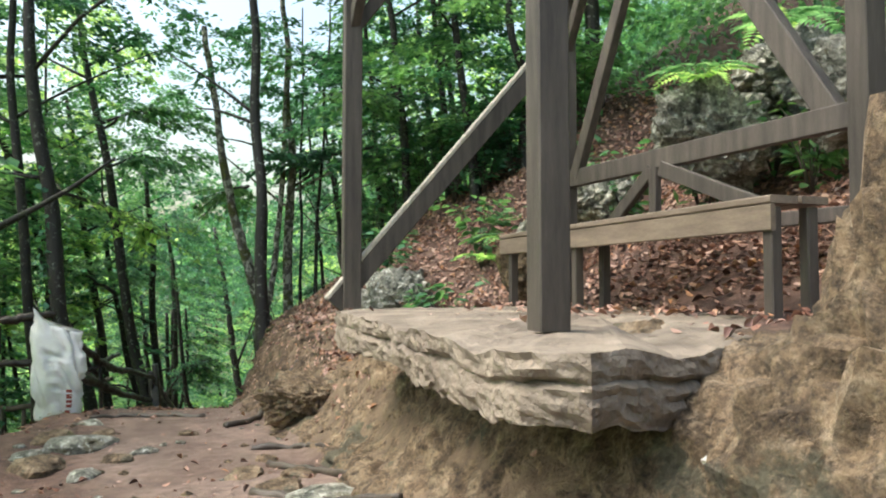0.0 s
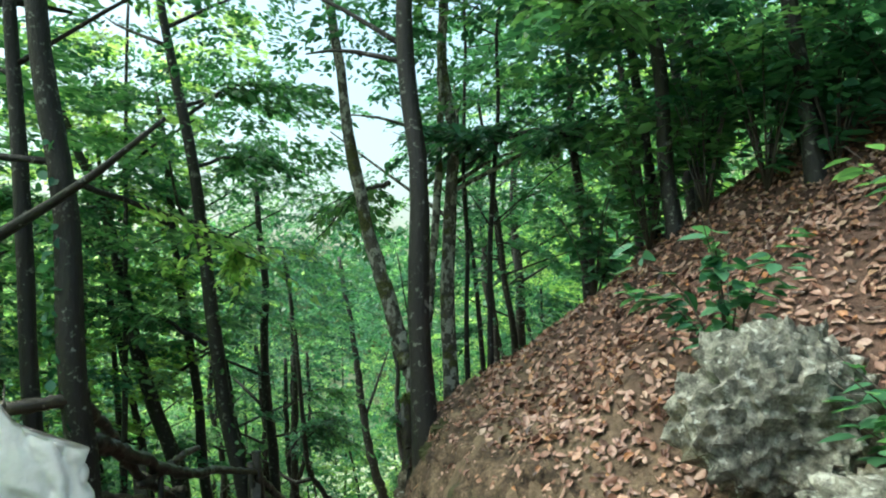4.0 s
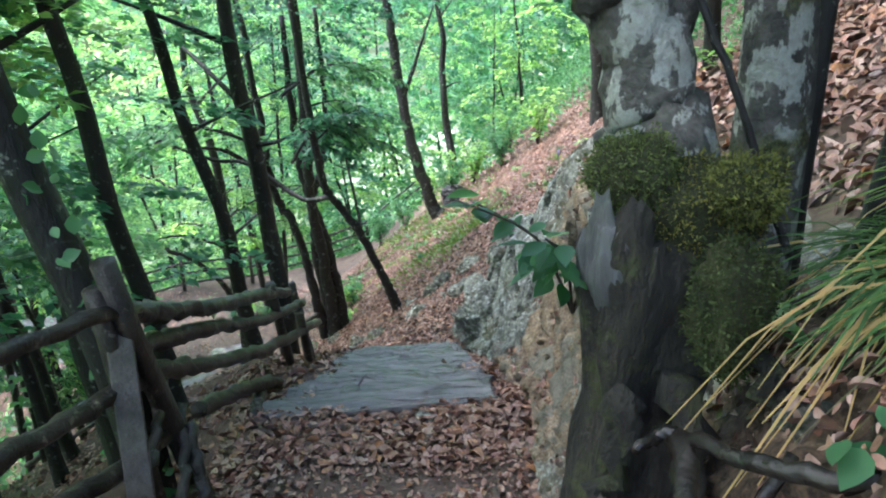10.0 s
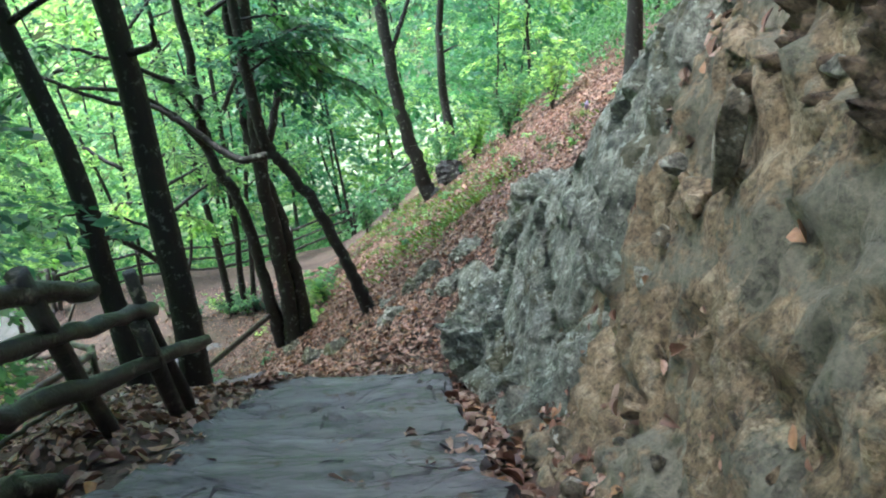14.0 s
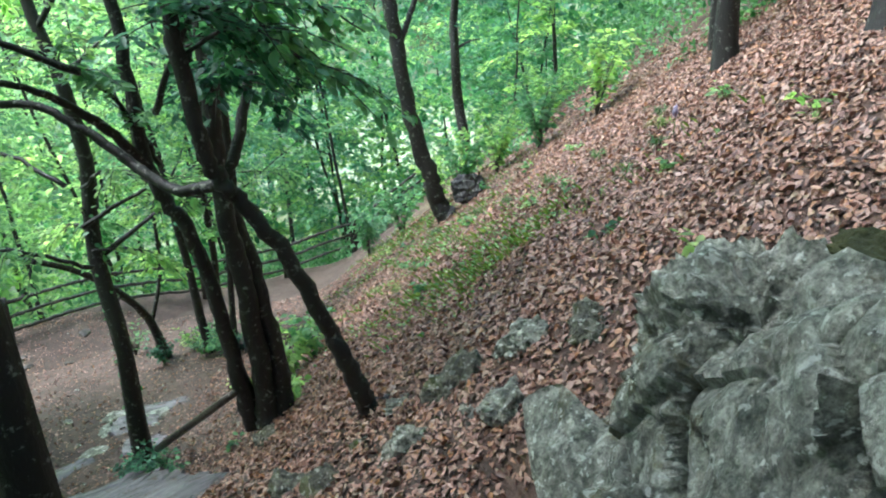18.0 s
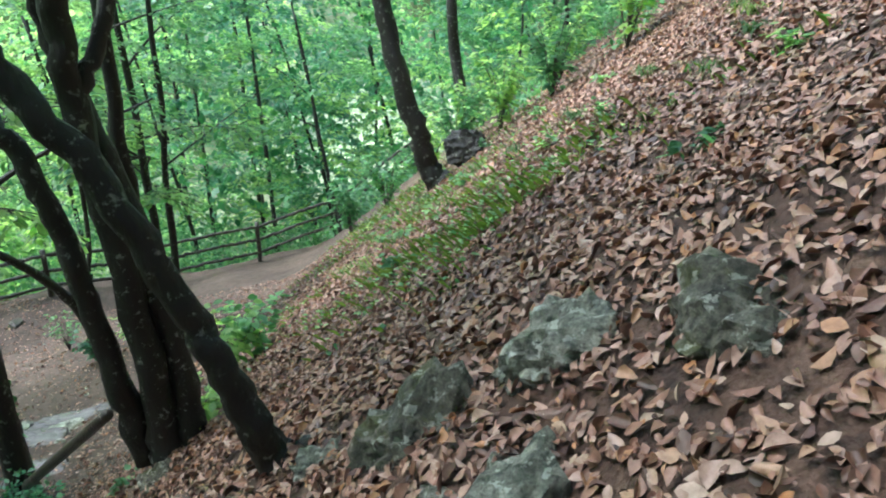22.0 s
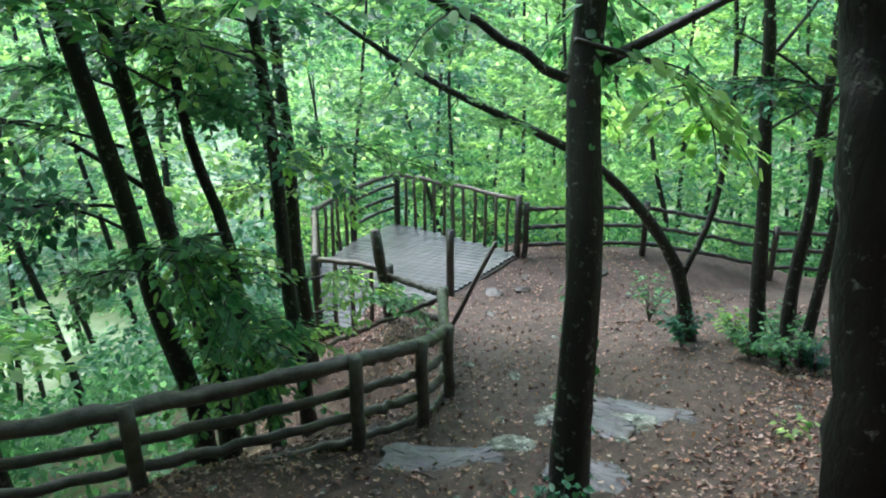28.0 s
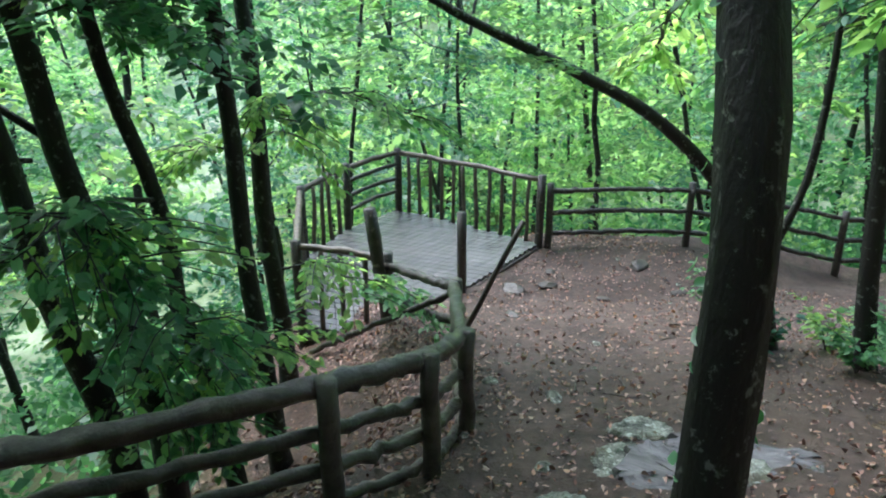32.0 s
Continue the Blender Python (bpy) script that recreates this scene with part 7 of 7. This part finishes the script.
def ridge_grass():
    """Short grass and moss along the spur above the terrace."""
    rng = np.random.RandomState(33)
    n = 11000
    y = rng.uniform(16.2, 28, n)
    x = np.interp(y, [16, 20, 24, 30], [1.6, 0.1, 0.3, 1.2]) + rng.randn(n) * np.interp(y, [16, 22, 28], [0.5, 0.8, 1.0]) + 0.4
    keep = wave(x, y, 1.5, 0.2) + 0.5 * wave(x, y, 3.7, 1.1) + 0.3 * rng.randn(n) > 0.15
    x, y = x[keep], y[keep]
    n = len(x)
    L = rng.uniform(0.06, 0.16, n)
    a = rng.rand(n) * 2 * math.pi
    base = np.stack([x, y, height(x, y) - 0.01], 1)
    d = unit(np.stack([np.cos(a) * 0.7, np.sin(a) * 0.7, 0.9 + 0 * a], 1))
    side = np.stack([-np.sin(a), np.cos(a), 0 * a], 1) * 0.005
    mid, tip = base + d * (L * 0.6)[:, None], base + d * L[:, None] + np.stack([np.cos(a), np.sin(a), -0.5 + 0 * a], 1) * (L * 0.3)[:, None]
    tagged(quads_mesh("ridge_grass", np.stack([base - side, base + side, mid + side, tip], 1).reshape(-1, 3), 4, GRASS), "thin green grass along the spur", "grass", kind="stuff")
    k = rng.rand(n) < 0.5
    c = base[k] + np.array([0, 0, 0.06]) + 0.04 * rng.randn(k.sum(), 3) * np.array([1, 1, 0.5])
    Lf = rng.uniform(0.03, 0.07, k.sum())
    tagged(quads_mesh("ground_cover", leaf_corners(c, unit(rng.randn(k.sum(), 3) * np.array([1, 1, 0.2])), unit(np.array([0, 0, 1.0]) + 0.3 * rng.randn(k.sum(), 3)), Lf, Lf * 0.7), 4, LEAF_LIGHT), "small green leaves of ground cover on the spur", "ground cover", kind="stuff")


ridge_grass()

# boughs of the trees below the fence
rng = np.random.RandomState(61)
for n, (x, y, lx, low, high) in enumerate([(-1.12, 8.3, -0.17, 2.6, 5.4), (-2.2, 10.6, -0.3, 2.0, 4.6), (-2.0, 11.2, -0.15, 2.2, 4.8), (-4.2, 8.6, -0.05, 2.0, 4.6), (-3.3, 11.4, -0.1, 2.0, 4.4), (-5.6, 12.6, -0.05, 1.5, 4.5), (-6.2, 10.2, -0.05, 1.5, 4.5)]):
    for k in range(2):
        z = low + (high - low) * (k + rng.rand()) / 3
        bx = x + lx * (z - zat(x, y))
        a = rng.uniform(0, 2 * math.pi)
        L = rng.uniform(1.2, 2.2)
        branch([(bx, y, z), (bx + math.cos(a) * L * 0.5, y + math.sin(a) * L * 0.5, z + 0.35), (bx + math.cos(a) * L, y + math.sin(a) * L, z + 0.3)], 0.028, 18, 200 + 3 * n + k, 0.12, LEAF_LIGHT if (n + k) % 2 else LEAF, 24, "leafy bough of a tree below the fence")
for n in range(60):
    x, y = rng.uniform(-1.6, 0.7), rng.uniform(-3.0, 3.2)
    s = rng.uniform(0.02, 0.06)
    rock("pebble", (x, y, zat(x, y)), (s, s * 0.8, s * 0.5), 500 + n, CLAYROCK if n % 2 else ROCK, "small stone on the trodden earth", rng.rand() * 360, level=1, category="stone", group="path stones")
for n, (x, y, h, r) in enumerate([(-3.1, 23.5, 0.7, 0.5), (-2.8, 23.7, 0.6, 0.5), (-4.3, 23.5, 0.6, 0.4), (-3.5, 23.6, 0.45, 0.4)]):
    plant(x, y, None, 14, r, h, 0.085, LEAF, "low dark green bush at a tree's foot", "bush", 240 + n, 14, "bush")

# stones, rootlets and caught leaves in the earth banks
rng = np.random.RandomState(71)
for n in range(64):
    y = rng.uniform(3.9, 7.3) if n < 44 else rng.uniform(8.9, 10.7)
    s = rng.uniform(0.0, 0.5) if n < 44 else rng.uniform(0.05, 0.45)
    x = float(np.interp(y, LINE[:, 1], LINE[:, 0]) + np.interp(y, RIGHT_Y, RIGHT_S)) + s
    k = rng.uniform(0.03, 0.1)
    rock("bank_stone", (x + 0.02, y, zat(x, y) - 0.01), (k, k * 1.1, k * 0.75), 600 + n, CLAYROCK if n % 4 else ROCK, "pale stone lodged in the earth bank", rng.rand() * 360, level=2, rough=0.5, category="stone", group="bank stones")
for n in range(8):
    y = rng.uniform(4.6, 7.4)
    x = float(np.interp(y, LINE[:, 1], LINE[:, 0]) + np.interp(y, RIGHT_Y, RIGHT_S))
    pts = []
    for s in (0.42, 0.3, 0.18, 0.05):
        px, py = x + s, y + rng.randn() * 0.14
        pts.append((px - 0.03, py, zat(px, py) + 0.03))
    root(pts, rng.uniform(0.003, 0.006), 300 + n, "thin rootlet hanging out of the earth bank", "rootlet")
for n, (x, y, k) in enumerate([(0.49, 4.45, 0.1), (0.47, 4.6, 0.09), (0.58, 4.42, 0.09)]):
    rock("moss_mound", (x, y, zat(x, y) - 0.02), (k, k * 1.2, k * 1.1), 690 + n, MOSS, "mossy mound at a tree's foot", 30 * n, level=4, rough=0.5, category="moss", group="undergrowth")


def undergrowth():
    """Leafy low growth up the hillside, away from the path."""
    rng = np.random.RandomState(72)
    n = 110000
    x, y = rng.uniform(2.6, 15, n), rng.uniform(-6, 34, n)
    s = x - np.interp(y, [-6, 2, 6, 12, 20, 26, 34], [3.7, 3.4, 4.6, 5.2, 5.0, 2.6, 1.5])
    keep = (s > 0) & (wave(x, y, 1.3, 0.9) + 0.6 * wave(x, y, 2.9, 0.3) > np.where(s < 1.5, 0.2, -0.5))
    x, y, s = x[keep], y[keep], s[keep]
    c = np.stack([x, y, height(x, y) + rng.rand(len(x)) * np.clip(0.2 + 0.3 * s, 0, 1.1)], 1)
    L = rng.uniform(0.07, 0.15, len(x))
    nor = unit(np.array([-0.4, 0, 1.0]) + 0.4 * rng.randn(len(x), 3))
    tagged(quads_mesh("undergrowth", leaf_corners(c, unit(rng.randn(len(x), 3)), nor, L, L * 0.6), 4, LEAF), "leafy undergrowth up the wooded hillside", "undergrowth", kind="stuff")


undergrowth()
# leafy boughs low on the trees by the terrace
rng = np.random.RandomState(81)
for n, (x, y, lx, ly) in enumerate([(-7.0, 18.5, -0.1, -0.1), (-7.3, 18.9, -0.1, -0.08), (-6.9, 19.7, -0.08, -0.02), (-7.2, 18.7, -0.1, -0.09), (-6.9, 19.3, -0.12, -0.1), (-3.4, 23.9, -0.16, 0.0), (-3.2, 24.1, -0.06, 0.06)]):
    for k in range(2 if n < 5 else 4):
        h = rng.uniform(1.4, 5.0) if n < 5 else rng.uniform(2.2, 5.0)
        p = np.array([x + lx * h, y + ly * h, zat(x, y) + h])
        a = rng.uniform(2.6, 5.4) if n < 5 else rng.uniform(0, 2 * math.pi)
        L = rng.uniform(0.9, 1.7)
        branch([tuple(p), tuple(p + np.array([math.cos(a) * L * 0.5, math.sin(a) * L * 0.5, 0.2])), tuple(p + np.array([math.cos(a) * L, math.sin(a) * L, 0.15]))], 0.02, 14, 300 + 5 * n + k, 0.1, LEAF_LIGHT if k % 3 else LEAF, 20, "leafy bough of a tree beside the terrace")

for n, (x, y) in enumerate([(2.05, 5.5), (2.35, 5.0), (2.65, 4.6), (2.95, 4.25), (3.25, 3.9), (3.55, 3.6), (3.9, 3.3), (2.9, 5.0), (3.4, 4.5), (4.2, 2.9), (4.3, 3.8)]):
    plant(x, y, None, 18, 0.8, 1.2 + 0.12 * (n % 4), 0.13, LEAF, "dense dark green hazel bush on the slope", "bush", 270 + n, 26, "bush")

# clods, pebbles and twigs on the terrace and the path
rng = np.random.RandomState(95)
n = 0
while n < 130:
    x, y = rng.uniform(-8.5, -1.0), rng.uniform(17.2, 27.5)
    if beyond(np.array([x]), np.array([y]))[0] > -0.25:
        continue
    s = rng.uniform(0.018, 0.06)
    rock("pebble", (x, y, zat(x, y)), (s, s * 0.8, s * 0.55), 900 + n, (ROCK, CLAYROCK, ROOT)[n % 3], "small clod on the trodden terrace", rng.rand() * 360, level=1, category="stone", group="terrace stones")
    n += 1
for n in range(60):
    if n < 34:
        x, y = rng.uniform(-6.5, -1.5), rng.uniform(17.5, 25)
        if beyond(np.array([x]), np.array([y]))[0] > -0.2:
            continue
    else:
        x, y = rng.uniform(-0.8, 0.7) if n % 2 else rng.uniform(0.6, 2.6), rng.uniform(6.5, 16.5)
    a, L = rng.rand() * math.pi, rng.uniform(0.12, 0.4)
    pts = [(x + math.cos(a) * L * u, y + math.sin(a) * L * u, zat(x + math.cos(a) * L * u, y + math.sin(a) * L * u) + 0.012) for u in (-0.5, 0.05, 0.5)]
    root(pts, rng.uniform(0.004, 0.009), 700 + n, "thin dead twig lying on the ground", "twig", None, "twig")
